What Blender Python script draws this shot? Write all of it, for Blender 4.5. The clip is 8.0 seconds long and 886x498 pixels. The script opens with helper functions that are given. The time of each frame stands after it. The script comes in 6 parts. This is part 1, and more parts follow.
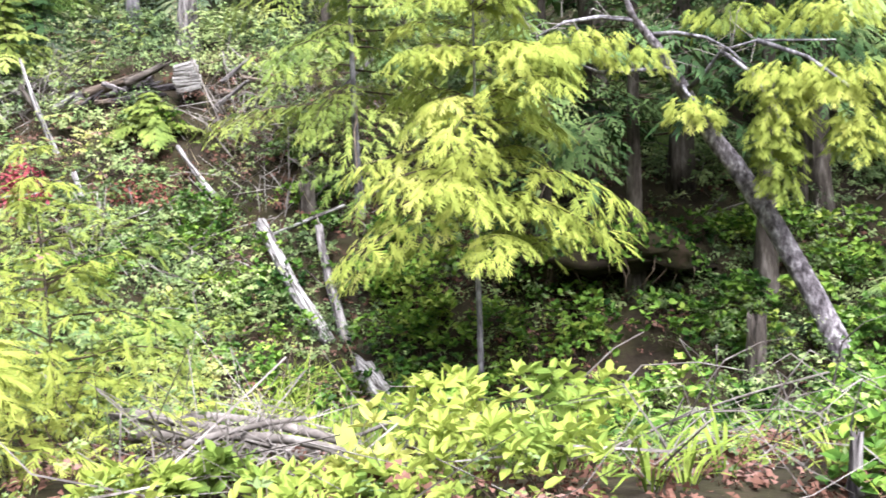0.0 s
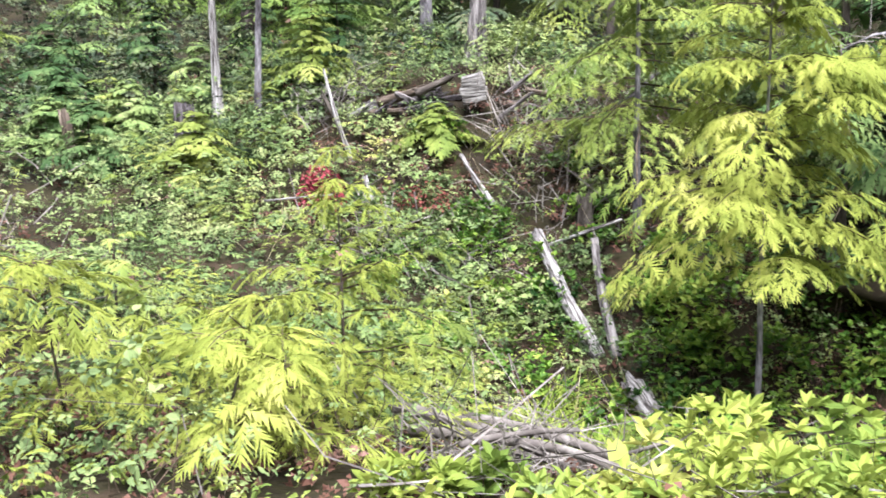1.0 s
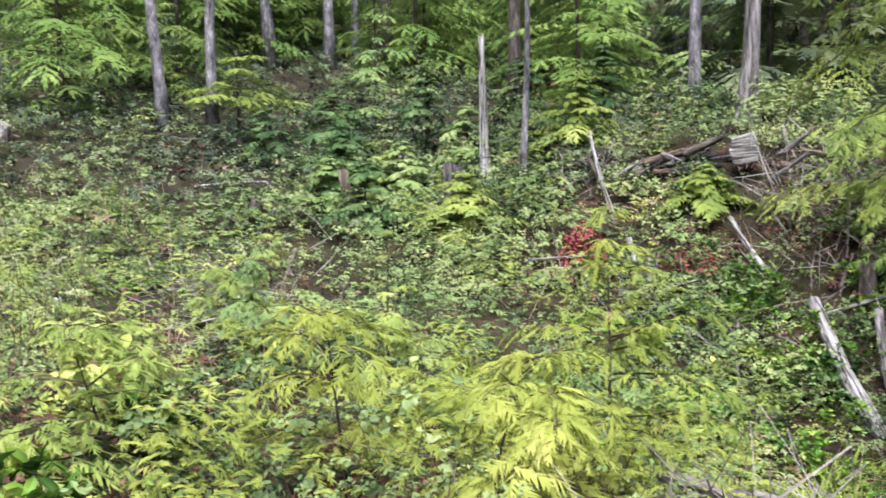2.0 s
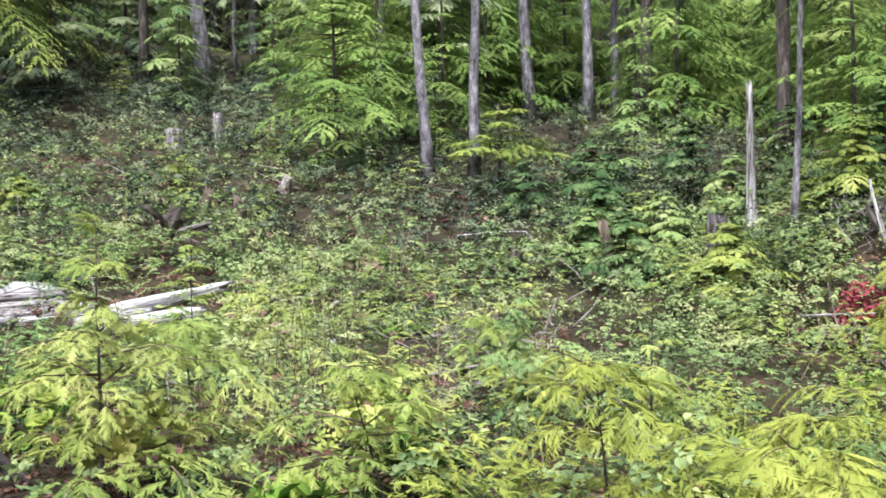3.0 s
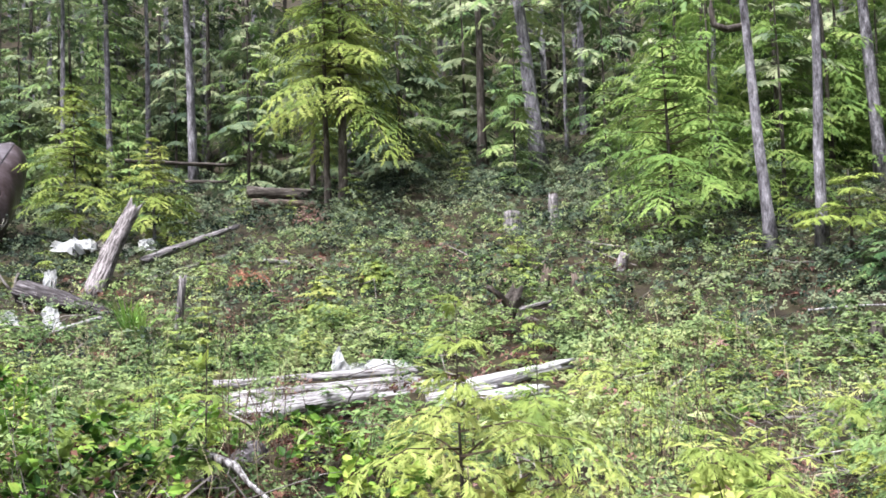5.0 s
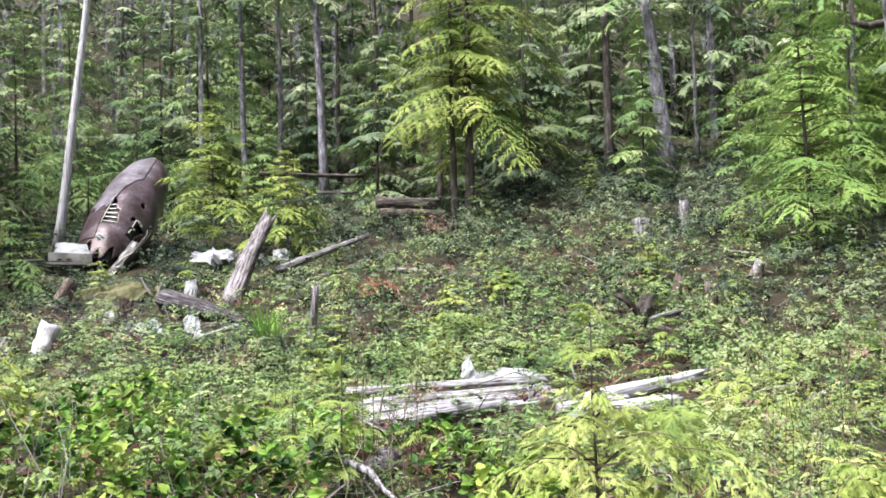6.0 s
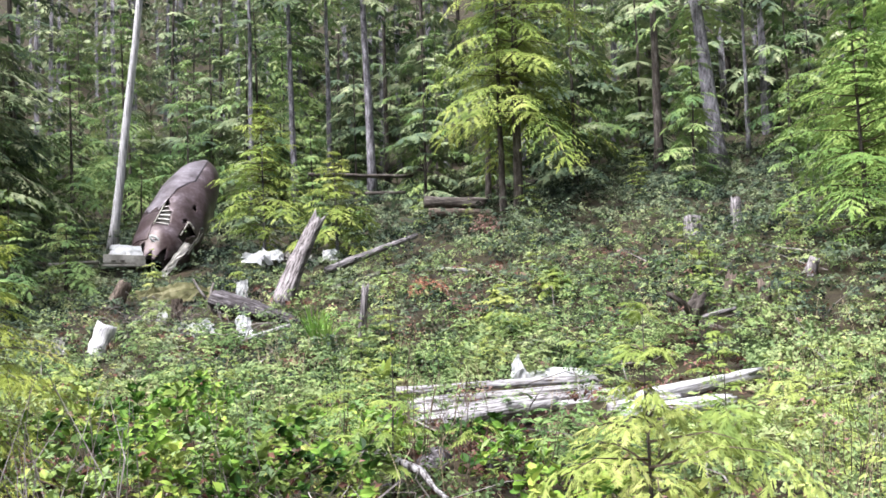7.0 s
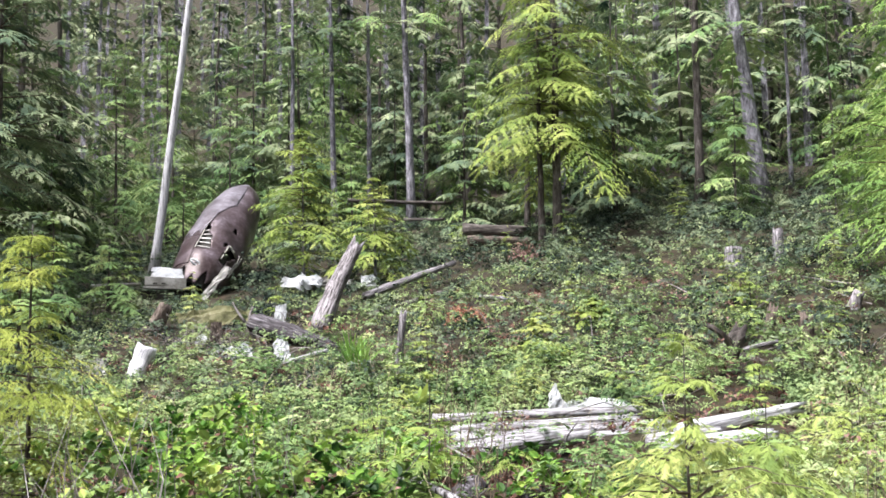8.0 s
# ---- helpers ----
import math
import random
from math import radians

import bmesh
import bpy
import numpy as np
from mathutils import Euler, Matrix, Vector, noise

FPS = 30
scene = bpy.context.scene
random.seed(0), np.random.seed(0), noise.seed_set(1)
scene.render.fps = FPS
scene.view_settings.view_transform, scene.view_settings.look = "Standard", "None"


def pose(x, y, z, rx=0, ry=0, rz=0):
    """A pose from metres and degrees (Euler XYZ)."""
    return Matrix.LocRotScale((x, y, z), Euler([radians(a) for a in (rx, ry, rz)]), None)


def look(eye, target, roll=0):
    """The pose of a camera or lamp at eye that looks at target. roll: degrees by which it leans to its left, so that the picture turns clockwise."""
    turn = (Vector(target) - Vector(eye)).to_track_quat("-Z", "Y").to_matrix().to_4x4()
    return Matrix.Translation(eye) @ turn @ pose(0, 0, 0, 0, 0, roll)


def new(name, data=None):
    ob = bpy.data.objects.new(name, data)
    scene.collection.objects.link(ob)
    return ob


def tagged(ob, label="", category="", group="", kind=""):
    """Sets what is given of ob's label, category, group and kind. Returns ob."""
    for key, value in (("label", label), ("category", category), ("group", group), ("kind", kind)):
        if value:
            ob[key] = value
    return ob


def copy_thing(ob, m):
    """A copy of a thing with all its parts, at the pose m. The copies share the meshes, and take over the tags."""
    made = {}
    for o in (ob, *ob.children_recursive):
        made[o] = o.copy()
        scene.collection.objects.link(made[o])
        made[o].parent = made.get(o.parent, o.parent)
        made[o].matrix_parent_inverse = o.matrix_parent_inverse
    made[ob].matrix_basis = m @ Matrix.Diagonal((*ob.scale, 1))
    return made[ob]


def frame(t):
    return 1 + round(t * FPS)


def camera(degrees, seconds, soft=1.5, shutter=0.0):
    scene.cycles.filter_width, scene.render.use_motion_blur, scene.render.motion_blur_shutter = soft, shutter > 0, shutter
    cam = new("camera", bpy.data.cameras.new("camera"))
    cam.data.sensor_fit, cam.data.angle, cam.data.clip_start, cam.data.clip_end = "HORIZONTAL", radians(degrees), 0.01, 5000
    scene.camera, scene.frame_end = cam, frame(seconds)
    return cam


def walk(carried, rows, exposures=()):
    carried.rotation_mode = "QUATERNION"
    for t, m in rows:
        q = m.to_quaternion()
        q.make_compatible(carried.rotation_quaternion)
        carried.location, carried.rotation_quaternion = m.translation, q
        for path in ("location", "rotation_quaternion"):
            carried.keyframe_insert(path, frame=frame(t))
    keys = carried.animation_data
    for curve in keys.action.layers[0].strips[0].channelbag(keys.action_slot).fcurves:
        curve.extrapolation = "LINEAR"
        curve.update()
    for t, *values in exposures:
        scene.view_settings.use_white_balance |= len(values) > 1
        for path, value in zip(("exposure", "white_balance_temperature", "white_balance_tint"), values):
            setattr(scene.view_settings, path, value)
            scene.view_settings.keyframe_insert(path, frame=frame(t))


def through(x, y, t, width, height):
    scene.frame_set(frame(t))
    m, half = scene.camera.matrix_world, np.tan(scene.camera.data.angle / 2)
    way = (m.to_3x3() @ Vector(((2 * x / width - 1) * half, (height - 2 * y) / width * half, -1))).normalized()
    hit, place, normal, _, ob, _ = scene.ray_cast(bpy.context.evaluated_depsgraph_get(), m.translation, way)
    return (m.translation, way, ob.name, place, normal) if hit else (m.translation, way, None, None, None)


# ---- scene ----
from mathutils import Quaternion

# ---------------------------------------------------------------- camera
cam = camera(47.5, 8.0, soft=1.65, shutter=0.15)
PATH = [
    (0.0, 0.004, 0.348, 1.663, -0.85, -9.53, 2.24),
    (0.5, -0.045, 0.345, 1.660, 7.26, -9.22, 1.88),
    (1.0, -0.088, 0.336, 1.658, 14.58, -8.31, 1.28),
    (1.5, -0.124, 0.324, 1.657, 20.85, -6.64, 1.28),
    (2.0, -0.170, 0.303, 1.656, 29.12, -4.56, 1.20),
    (2.2, -0.186, 0.293, 1.655, 32.26, -3.91, 1.11),
    (3.3, -0.253, 0.238, 1.657, 46.61, -0.44, 1.21),
    (3.5, -0.260, 0.230, 1.657, 48.30, 0.19, 1.45),
    (4.0, -0.280, 0.206, 1.658, 53.44, 1.26, 1.37),
    (4.5, -0.298, 0.180, 1.660, 58.63, 2.69, 2.11),
    (5.0, -0.308, 0.161, 1.661, 62.21, 3.44, 1.93),
    (5.2, -0.312, 0.153, 1.661, 63.58, 3.91, 2.38),
    (6.3, -0.329, 0.115, 1.664, 70.58, 4.18, 1.87),
    (6.5, -0.329, 0.113, 1.664, 70.85, 4.38, 2.32),
    (7.0, -0.332, 0.106, 1.665, 72.12, 4.21, 2.01),
    (7.5, -0.334, 0.098, 1.666, 73.58, 4.78, 1.47),
    (8.0, -0.335, 0.094, 1.666, 74.19, 5.81, 0.96),
]
walk(cam, [(t, pose(x, y, z, 90 + p, r, w)) for t, x, y, z, w, p, r in PATH],
     exposures=[(0.0, 2.2), (1.0, 1.97), (2.0, 1.6), (3.3, 1.69), (5.0, 1.86), (8.0, 1.91)])

# ---------------------------------------------------------------- light: a thin bright overcast
SUN_EL, SUN_AZ = radians(62), radians(158)
world = bpy.data.worlds.new("overcast_sky")
scene.world = world
world.use_nodes = True
wn = world.node_tree.nodes
sky = wn.new("ShaderNodeTexSky")
sky.sky_type, sky.sun_disc = "NISHITA", False
sky.sun_elevation, sky.sun_rotation = SUN_EL, SUN_AZ
sky.air_density, sky.dust_density, sky.ozone_density = 1.0, 4.0, 1.0
wn["Background"].inputs[1].default_value = 0.08
veil = wn.new("ShaderNodeHueSaturation")
veil.inputs["Saturation"].default_value = 0.4
world.node_tree.links.new(sky.outputs[0], veil.inputs["Color"])
world.node_tree.links.new(veil.outputs[0], wn["Background"].inputs[0])
sun = bpy.data.lights.new("sun", "SUN")
sun.energy, sun.angle, sun.color = 3.55, radians(36), (1.0, 0.985, 0.975)
sun_ob = new("sun", sun)
sun_dir = Vector((math.sin(SUN_AZ) * math.cos(SUN_EL), math.cos(SUN_AZ) * math.cos(SUN_EL), math.sin(SUN_EL)))
sun_ob.matrix_world = look(sun_dir * 100, (0, 0, 0))


# ---------------------------------------------------------------- materials
def node_mat(name):
    m = bpy.data.materials.new(name)
    m.use_nodes = True
    return m, m.node_tree.nodes, m.node_tree.links, m.node_tree.nodes["Principled BSDF"]


def ramp_node(nodes, stops):
    r = nodes.new("ShaderNodeValToRGB")
    while len(r.color_ramp.elements) < len(stops):
        r.color_ramp.elements.new(0.5)
    for e, (p, c) in zip(r.color_ramp.elements, stops):
        e.position, e.color = p, (*c, 1)
    return r


def leaf_mat(name, stops, through=0.35, rough=0.5, patch=0.7, spread=0.2, vary=2.0, mean=0.48):
    """Leaves: colour by a random number per leaf and by patches of a metre or so; light shines through them."""
    m, nodes, links, bsdf = node_mat(name)
    geo, tex, info = nodes.new("ShaderNodeNewGeometry"), nodes.new("ShaderNodeTexNoise"), nodes.new("ShaderNodeObjectInfo")
    coord = nodes.new("ShaderNodeTexCoord")
    tex.inputs["Scale"].default_value, tex.inputs["Detail"].default_value = patch, 3
    links.new(geo.outputs["Position"], tex.inputs["Vector"])
    fine = nodes.new("ShaderNodeTexNoise")
    fine.inputs["Scale"].default_value, fine.inputs["Detail"].default_value = patch * 3.7, 1
    links.new(geo.outputs["Position"], fine.inputs["Vector"])
    both = nodes.new("ShaderNodeMath"); both.operation = "MULTIPLY_ADD"
    both.inputs[1].default_value, both.inputs[2].default_value = 0.75, -0.375
    links.new(fine.outputs[0], both.inputs[0])
    total = nodes.new("ShaderNodeMath"); total.operation = "ADD"
    links.new(tex.outputs[0], total.inputs[0]); links.new(both.outputs[0], total.inputs[1])
    mul = nodes.new("ShaderNodeMath"); mul.operation = "MULTIPLY_ADD"
    mul.inputs[1].default_value = spread
    links.new(geo.outputs["Random Per Island"], mul.inputs[0])
    sub = nodes.new("ShaderNodeMath"); sub.operation = "MULTIPLY_ADD"
    sub.inputs[1].default_value, sub.inputs[2].default_value = vary, mean - 0.5 * vary - spread / 2 - 0.09
    links.new(total.outputs[0], sub.inputs[0])
    add = nodes.new("ShaderNodeMath"); add.operation = "MULTIPLY_ADD"
    add.inputs[1].default_value = 0.18
    links.new(info.outputs["Random"], add.inputs[0])
    links.new(sub.outputs[0], add.inputs[2])
    links.new(add.outputs[0], mul.inputs[2])
    r = ramp_node(nodes, [(p, (c[0] * 1.07, c[1], c[2] * 1.75)) for p, c in stops])
    links.new(mul.outputs[0], r.inputs[0])
    links.new(r.outputs[0], bsdf.inputs["Base Color"])
    bsdf.inputs["Roughness"].default_value = rough
    bsdf.inputs["Specular IOR Level"].default_value = 0.06
    tr = nodes.new("ShaderNodeBsdfTranslucent")
    links.new(r.outputs[0], tr.inputs["Color"])
    mix = nodes.new("ShaderNodeMixShader")
    mix.inputs[0].default_value = through * 0.58
    links.new(bsdf.outputs[0], mix.inputs[1])
    links.new(tr.outputs[0], mix.inputs[2])
    links.new(mix.outputs[0], nodes["Material Output"].inputs["Surface"])
    return m


def rough_mat(name, stops, scale=6.0, stretch=(1, 1, 1), rough=0.85, bump=0.4, fine=40.0, metal=0.0, local=True):
    """Bark, wood, soil, metal: a coarse and a fine noise give colour and relief; stretch runs the grain along z."""
    m, nodes, links, bsdf = node_mat(name)
    coord, mp = nodes.new("ShaderNodeTexCoord"), nodes.new("ShaderNodeMapping")
    mp.inputs["Scale"].default_value = stretch
    links.new(coord.outputs["Object"], mp.inputs["Vector"])
    a, b = nodes.new("ShaderNodeTexNoise"), nodes.new("ShaderNodeTexNoise")
    a.inputs["Scale"].default_value, a.inputs["Detail"].default_value = scale, 6
    b.inputs["Scale"].default_value, b.inputs["Detail"].default_value = fine, 4
    for n in (a, b):
        links.new(mp.outputs[0], n.inputs["Vector"])
    mix = nodes.new("ShaderNodeMath"); mix.operation = "MULTIPLY_ADD"
    mix.inputs[1].default_value = 0.45
    half = nodes.new("ShaderNodeMath"); half.operation = "MULTIPLY_ADD"
    half.inputs[1].default_value, half.inputs[2].default_value = 1.1, -0.27
    links.new(a.outputs[0], half.inputs[0])
    links.new(b.outputs[0], mix.inputs[0])
    links.new(half.outputs[0], mix.inputs[2])
    r = ramp_node(nodes, stops)
    links.new(mix.outputs[0], r.inputs[0])
    links.new(r.outputs[0], bsdf.inputs["Base Color"])
    bsdf.inputs["Roughness"].default_value, bsdf.inputs["Metallic"].default_value = rough, metal
    bsdf.inputs["Specular IOR Level"].default_value = 0.25
    bm_ = nodes.new("ShaderNodeBump")
    bm_.inputs["Strength"].default_value, bm_.inputs["Distance"].default_value = bump, 0.03
    links.new(mix.outputs[0], bm_.inputs["Height"])
    links.new(bm_.outputs[0], bsdf.inputs["Normal"])
    return m


M = {}
M["soil"] = rough_mat("forest_soil", [(0.25, (0.007, 0.005, 0.003)), (0.42, (0.017, 0.012, 0.008)), (0.54, (0.022, 0.02, 0.009)), (0.64, (0.03, 0.02, 0.013)), (0.85, (0.06, 0.042, 0.03))], scale=1.6, fine=18, rough=0.95, bump=0.8)
M["grey_bark"] = rough_mat("grey_bark", [(0.28, (0.03, 0.027, 0.033)), (0.45, (0.1, 0.095, 0.115)), (0.6, (0.18, 0.172, 0.205)), (0.8, (0.36, 0.345, 0.4))], scale=5, stretch=(1.6, 1.6, 0.5), fine=20, bump=0.9)
M["dark_bark"] = rough_mat("dark_bark", [(0.3, (0.016, 0.013, 0.012)), (0.52, (0.062, 0.052, 0.049)), (0.66, (0.11, 0.097, 0.094)), (0.82, (0.2, 0.18, 0.18))], scale=6, stretch=(1.6, 1.6, 0.4), fine=22, bump=0.9)
M["lichen_bark"] = rough_mat("lichened_bark", [(0.3, (0.03, 0.025, 0.032)), (0.46, (0.1, 0.088, 0.106)), (0.58, (0.17, 0.155, 0.183)), (0.74, (0.38, 0.36, 0.41))], scale=11, stretch=(1.5, 1.5, 0.9), fine=26, bump=1.0)
M["spotted_bark"] = rough_mat("dark_bark_with_lichen_spots", [(0.3, (0.012, 0.009, 0.01)), (0.5, (0.04, 0.034, 0.037)), (0.6, (0.085, 0.075, 0.08)), (0.7, (0.4, 0.38, 0.4))], scale=9, stretch=(1, 1, 1), fine=34, bump=1.0)
M["bleached"] = rough_mat("bleached_dead_wood", [(0.25, (0.1, 0.095, 0.1)), (0.45, (0.33, 0.325, 0.355)), (0.8, (0.62, 0.61, 0.66))], scale=5, stretch=(5, 5, 0.4), fine=14, bump=0.7)
M["silver_wood"] = rough_mat("weathered_silver_wood", [(0.34, (0.03, 0.026, 0.027)), (0.45, (0.15, 0.14, 0.15)), (0.57, (0.3, 0.29, 0.315)), (0.8, (0.5, 0.495, 0.535))], scale=5, stretch=(6, 6, 0.45), fine=16, bump=1.0)
M["grey_wood"] = rough_mat("weathered_grey_wood", [(0.28, (0.02, 0.017, 0.019)), (0.45, (0.085, 0.077, 0.085)), (0.58, (0.19, 0.175, 0.19)), (0.8, (0.36, 0.345, 0.375))], scale=4, stretch=(5, 5, 0.5), fine=18, bump=1.0)
M["brown_wood"] = rough_mat("rotten_brown_wood", [(0.3, (0.028, 0.021, 0.018)), (0.55, (0.1, 0.077, 0.066)), (0.8, (0.24, 0.2, 0.175))], scale=5, stretch=(5, 5, 0.4), fine=16, bump=0.7)
M["twig"] = rough_mat("dead_twigs", [(0.25, (0.05, 0.042, 0.042)), (0.5, (0.135, 0.12, 0.12)), (0.75, (0.31, 0.29, 0.295))], scale=3, fine=20, bump=0.2)
M["straw"] = rough_mat("dry_straw", [(0.25, (0.16, 0.12, 0.08)), (0.5, (0.3, 0.25, 0.17)), (0.75, (0.48, 0.42, 0.32))], scale=3, fine=20, bump=0.1)
M["stem"] = rough_mat("brown_stems", [(0.3, (0.03, 0.022, 0.016)), (0.6, (0.09, 0.065, 0.05)), (0.8, (0.17, 0.14, 0.12))], scale=4, fine=20, bump=0.2)
M["salal"] = leaf_mat("salal_leaves", [(0.0, (0.014, 0.03, 0.011)), (0.35, (0.07, 0.115, 0.03)), (0.65, (0.16, 0.235, 0.058)), (1.0, (0.27, 0.33, 0.09))], 0.28, 0.45, vary=1.7, mean=0.54)
M["slope_leaf"] = leaf_mat("dull_olive_salal_leaves", [(0.0, (0.012, 0.02, 0.01)), (0.35, (0.048, 0.076, 0.03)), (0.65, (0.128, 0.168, 0.058)), (1.0, (0.21, 0.255, 0.08))], 0.25, 0.55, patch=0.55)
M["huckle"] = leaf_mat("huckleberry_leaves", [(0.0, (0.036, 0.07, 0.02)), (0.4, (0.13, 0.208, 0.052)), (0.75, (0.225, 0.3, 0.074)), (1.0, (0.3, 0.355, 0.1))], 0.4, 0.5, vary=1.7, mean=0.54)
M["yellow"] = leaf_mat("fresh_yellow_green_sprays", [(0.0, (0.11, 0.165, 0.024)), (0.4, (0.222, 0.288, 0.037)), (0.8, (0.324, 0.382, 0.056)), (1.0, (0.405, 0.435, 0.085))], 0.72, 0.6, vary=1.6)
M["hemlock"] = leaf_mat("hemlock_sprays", [(0.0, (0.038, 0.08, 0.024)), (0.35, (0.095, 0.173, 0.038)), (0.7, (0.18, 0.265, 0.056)), (1.0, (0.29, 0.355, 0.1))], 0.36, 0.55, patch=0.5, vary=1.5, mean=0.52)
M["edge_hemlock"] = leaf_mat("fresh_hemlock_sprays", [(0.0, (0.056, 0.1, 0.019)), (0.35, (0.138, 0.21, 0.031)), (0.7, (0.238, 0.31, 0.047)), (1.0, (0.33, 0.385, 0.076))], 0.6, 0.55, patch=0.5, vary=1.5, mean=0.52)
M["green_hemlock"] = leaf_mat("green_hemlock_sprays", [(0.0, (0.046, 0.098, 0.02)), (0.35, (0.114, 0.205, 0.032)), (0.7, (0.2, 0.3, 0.05)), (1.0, (0.3, 0.38, 0.08))], 0.55, 0.55, patch=0.5, vary=1.5, mean=0.5)
M["lime"] = leaf_mat("pale_lime_green_sprays", [(0.0, (0.1, 0.165, 0.027)), (0.4, (0.2, 0.28, 0.044)), (0.8, (0.3, 0.37, 0.068)), (1.0, (0.385, 0.425, 0.1))], 0.65, 0.6, vary=1.7)
# extra blue and a higher mean put distance haze into the needle colour
M["dark_needles"] = leaf_mat("dark_hazed_conifer_sprays", [(0.0, (0.016, 0.032, 0.015)), (0.4, (0.063, 0.102, 0.038)), (0.75, (0.146, 0.195, 0.062)), (1.0, (0.255, 0.305, 0.105))], 0.3, 0.6, patch=0.4, vary=1.8, mean=0.63)
M["deep_needles"] = leaf_mat("deep_green_sprays", [(0.0, (0.01, 0.026, 0.008)), (0.4, (0.04, 0.088, 0.02)), (0.75, (0.1, 0.168, 0.038)), (1.0, (0.2, 0.28, 0.075))], 0.3, 0.6, patch=0.5, vary=1.8, mean=0.5)
M["dead_leaf"] = leaf_mat("dead_brown_leaves", [(0.0, (0.035, 0.018, 0.008)), (0.5, (0.12, 0.066, 0.03)), (1.0, (0.25, 0.165, 0.09))], 0.15, 0.8)
M["red_leaf"] = leaf_mat("red_leaves", [(0.0, (0.12, 0.03, 0.025)), (0.5, (0.28, 0.055, 0.045)), (1.0, (0.36, 0.15, 0.1))], 0.3, 0.6)
M["rust_leaf"] = leaf_mat("rust_red_leaves", [(0.0, (0.08, 0.035, 0.016)), (0.5, (0.22, 0.075, 0.04)), (1.0, (0.3, 0.19, 0.07))], 0.3, 0.6)
M["orange_leaf"] = leaf_mat("orange_dead_needles", [(0.0, (0.2, 0.1, 0.04)), (0.5, (0.36, 0.19, 0.075)), (1.0, (0.46, 0.3, 0.14))], 0.2, 0.7)
M["fresh"] = leaf_mat("fresh_salal_leaves", [(0.0, (0.04, 0.075, 0.014)), (0.4, (0.14, 0.215, 0.032)), (0.75, (0.265, 0.335, 0.052)), (1.0, (0.4, 0.43, 0.09))], 0.35, 0.4)
M["hollow_leaf"] = leaf_mat("glossy_fresh_green_leaves", [(0.0, (0.012, 0.035, 0.006)), (0.35, (0.055, 0.13, 0.014)), (0.7, (0.15, 0.27, 0.028)), (1.0, (0.28, 0.37, 0.05))], 0.4, 0.4, patch=1.2, spread=0.45)
M["broad"] = leaf_mat("broad_bright_leaves", [(0.0, (0.13, 0.22, 0.03)), (0.5, (0.29, 0.38, 0.05)), (1.0, (0.4, 0.44, 0.08))], 0.7, 0.5)
M["grass"] = leaf_mat("grass_blades", [(0.0, (0.06, 0.11, 0.012)), (0.5, (0.16, 0.23, 0.025)), (1.0, (0.3, 0.35, 0.06))], 0.4, 0.5)
M["fern"] = leaf_mat("fern_fronds", [(0.0, (0.05, 0.15, 0.02)), (0.5, (0.12, 0.26, 0.03)), (1.0, (0.24, 0.36, 0.06))], 0.35, 0.5)
M["pale_grain"] = rough_mat("pale_split_wood", [(0.34, (0.04, 0.035, 0.036)), (0.46, (0.15, 0.142, 0.15)), (0.6, (0.3, 0.29, 0.305)), (0.8, (0.5, 0.49, 0.52))], scale=4, stretch=(0.8, 3, 6), fine=14, bump=0.8)
M["worn_wood"] = rough_mat("worn_pale_grey_wood", [(0.3, (0.022, 0.018, 0.019)), (0.45, (0.09, 0.079, 0.084)), (0.57, (0.18, 0.162, 0.175)), (0.8, (0.34, 0.32, 0.345))], scale=4, stretch=(5, 5, 0.6), fine=16, bump=1.0)
M["dark_wood"] = rough_mat("dark_cracked_wood", [(0.3, (0.01, 0.008, 0.009)), (0.47, (0.036, 0.031, 0.036)), (0.6, (0.08, 0.072, 0.083)), (0.82, (0.24, 0.225, 0.25))], scale=4, stretch=(6, 6, 0.45), fine=18, bump=1.0)
M["rust_skin"] = rough_mat("oxidised_brown_metal_skin", [(0.25, (0.022, 0.013, 0.012)), (0.45, (0.052, 0.035, 0.038)), (0.62, (0.085, 0.064, 0.074)), (0.8, (0.18, 0.15, 0.175))], scale=1.6, fine=9, rough=0.36, bump=0.12, metal=0.25)
# lighter than rust_skin: side light and sheen are put into this colour
M["lilac_skin"] = rough_mat("lilac_metal_skin_with_sheen", [(0.25, (0.05, 0.039, 0.044)), (0.5, (0.115, 0.1, 0.118)), (0.75, (0.22, 0.2, 0.235))], scale=1.8, fine=10, rough=0.4, bump=0.12, metal=0.3)
M["bare_alu"] = rough_mat("bare_dull_aluminium", [(0.25, (0.14, 0.13, 0.125)), (0.55, (0.28, 0.27, 0.265)), (0.8, (0.46, 0.45, 0.44))], scale=2.5, fine=14, rough=0.42, bump=0.15, metal=0.4)
M["white_metal"] = rough_mat("white_painted_metal", [(0.25, (0.2, 0.2, 0.215)), (0.45, (0.47, 0.48, 0.51)), (0.8, (0.68, 0.69, 0.73))], scale=2.6, fine=12, rough=0.5, bump=0.2)
M["olive_metal"] = rough_mat("mossy_olive_metal", [(0.25, (0.07, 0.07, 0.03)), (0.5, (0.17, 0.165, 0.08)), (0.8, (0.33, 0.31, 0.2))], scale=2.5, fine=12, rough=0.7, bump=0.2)
M["inside"] = rough_mat("dark_inner_metal_and_gap_shade", [(0.3, (0.012, 0.011, 0.01)), (0.7, (0.05, 0.045, 0.04))], scale=3, fine=12, rough=0.7)
M["bright_edge"] = rough_mat("torn_bright_metal", [(0.2, (0.25, 0.23, 0.21)), (0.8, (0.5, 0.48, 0.45))], scale=6, fine=20, rough=0.4, metal=0.3)

rng = np.random.default_rng(7)


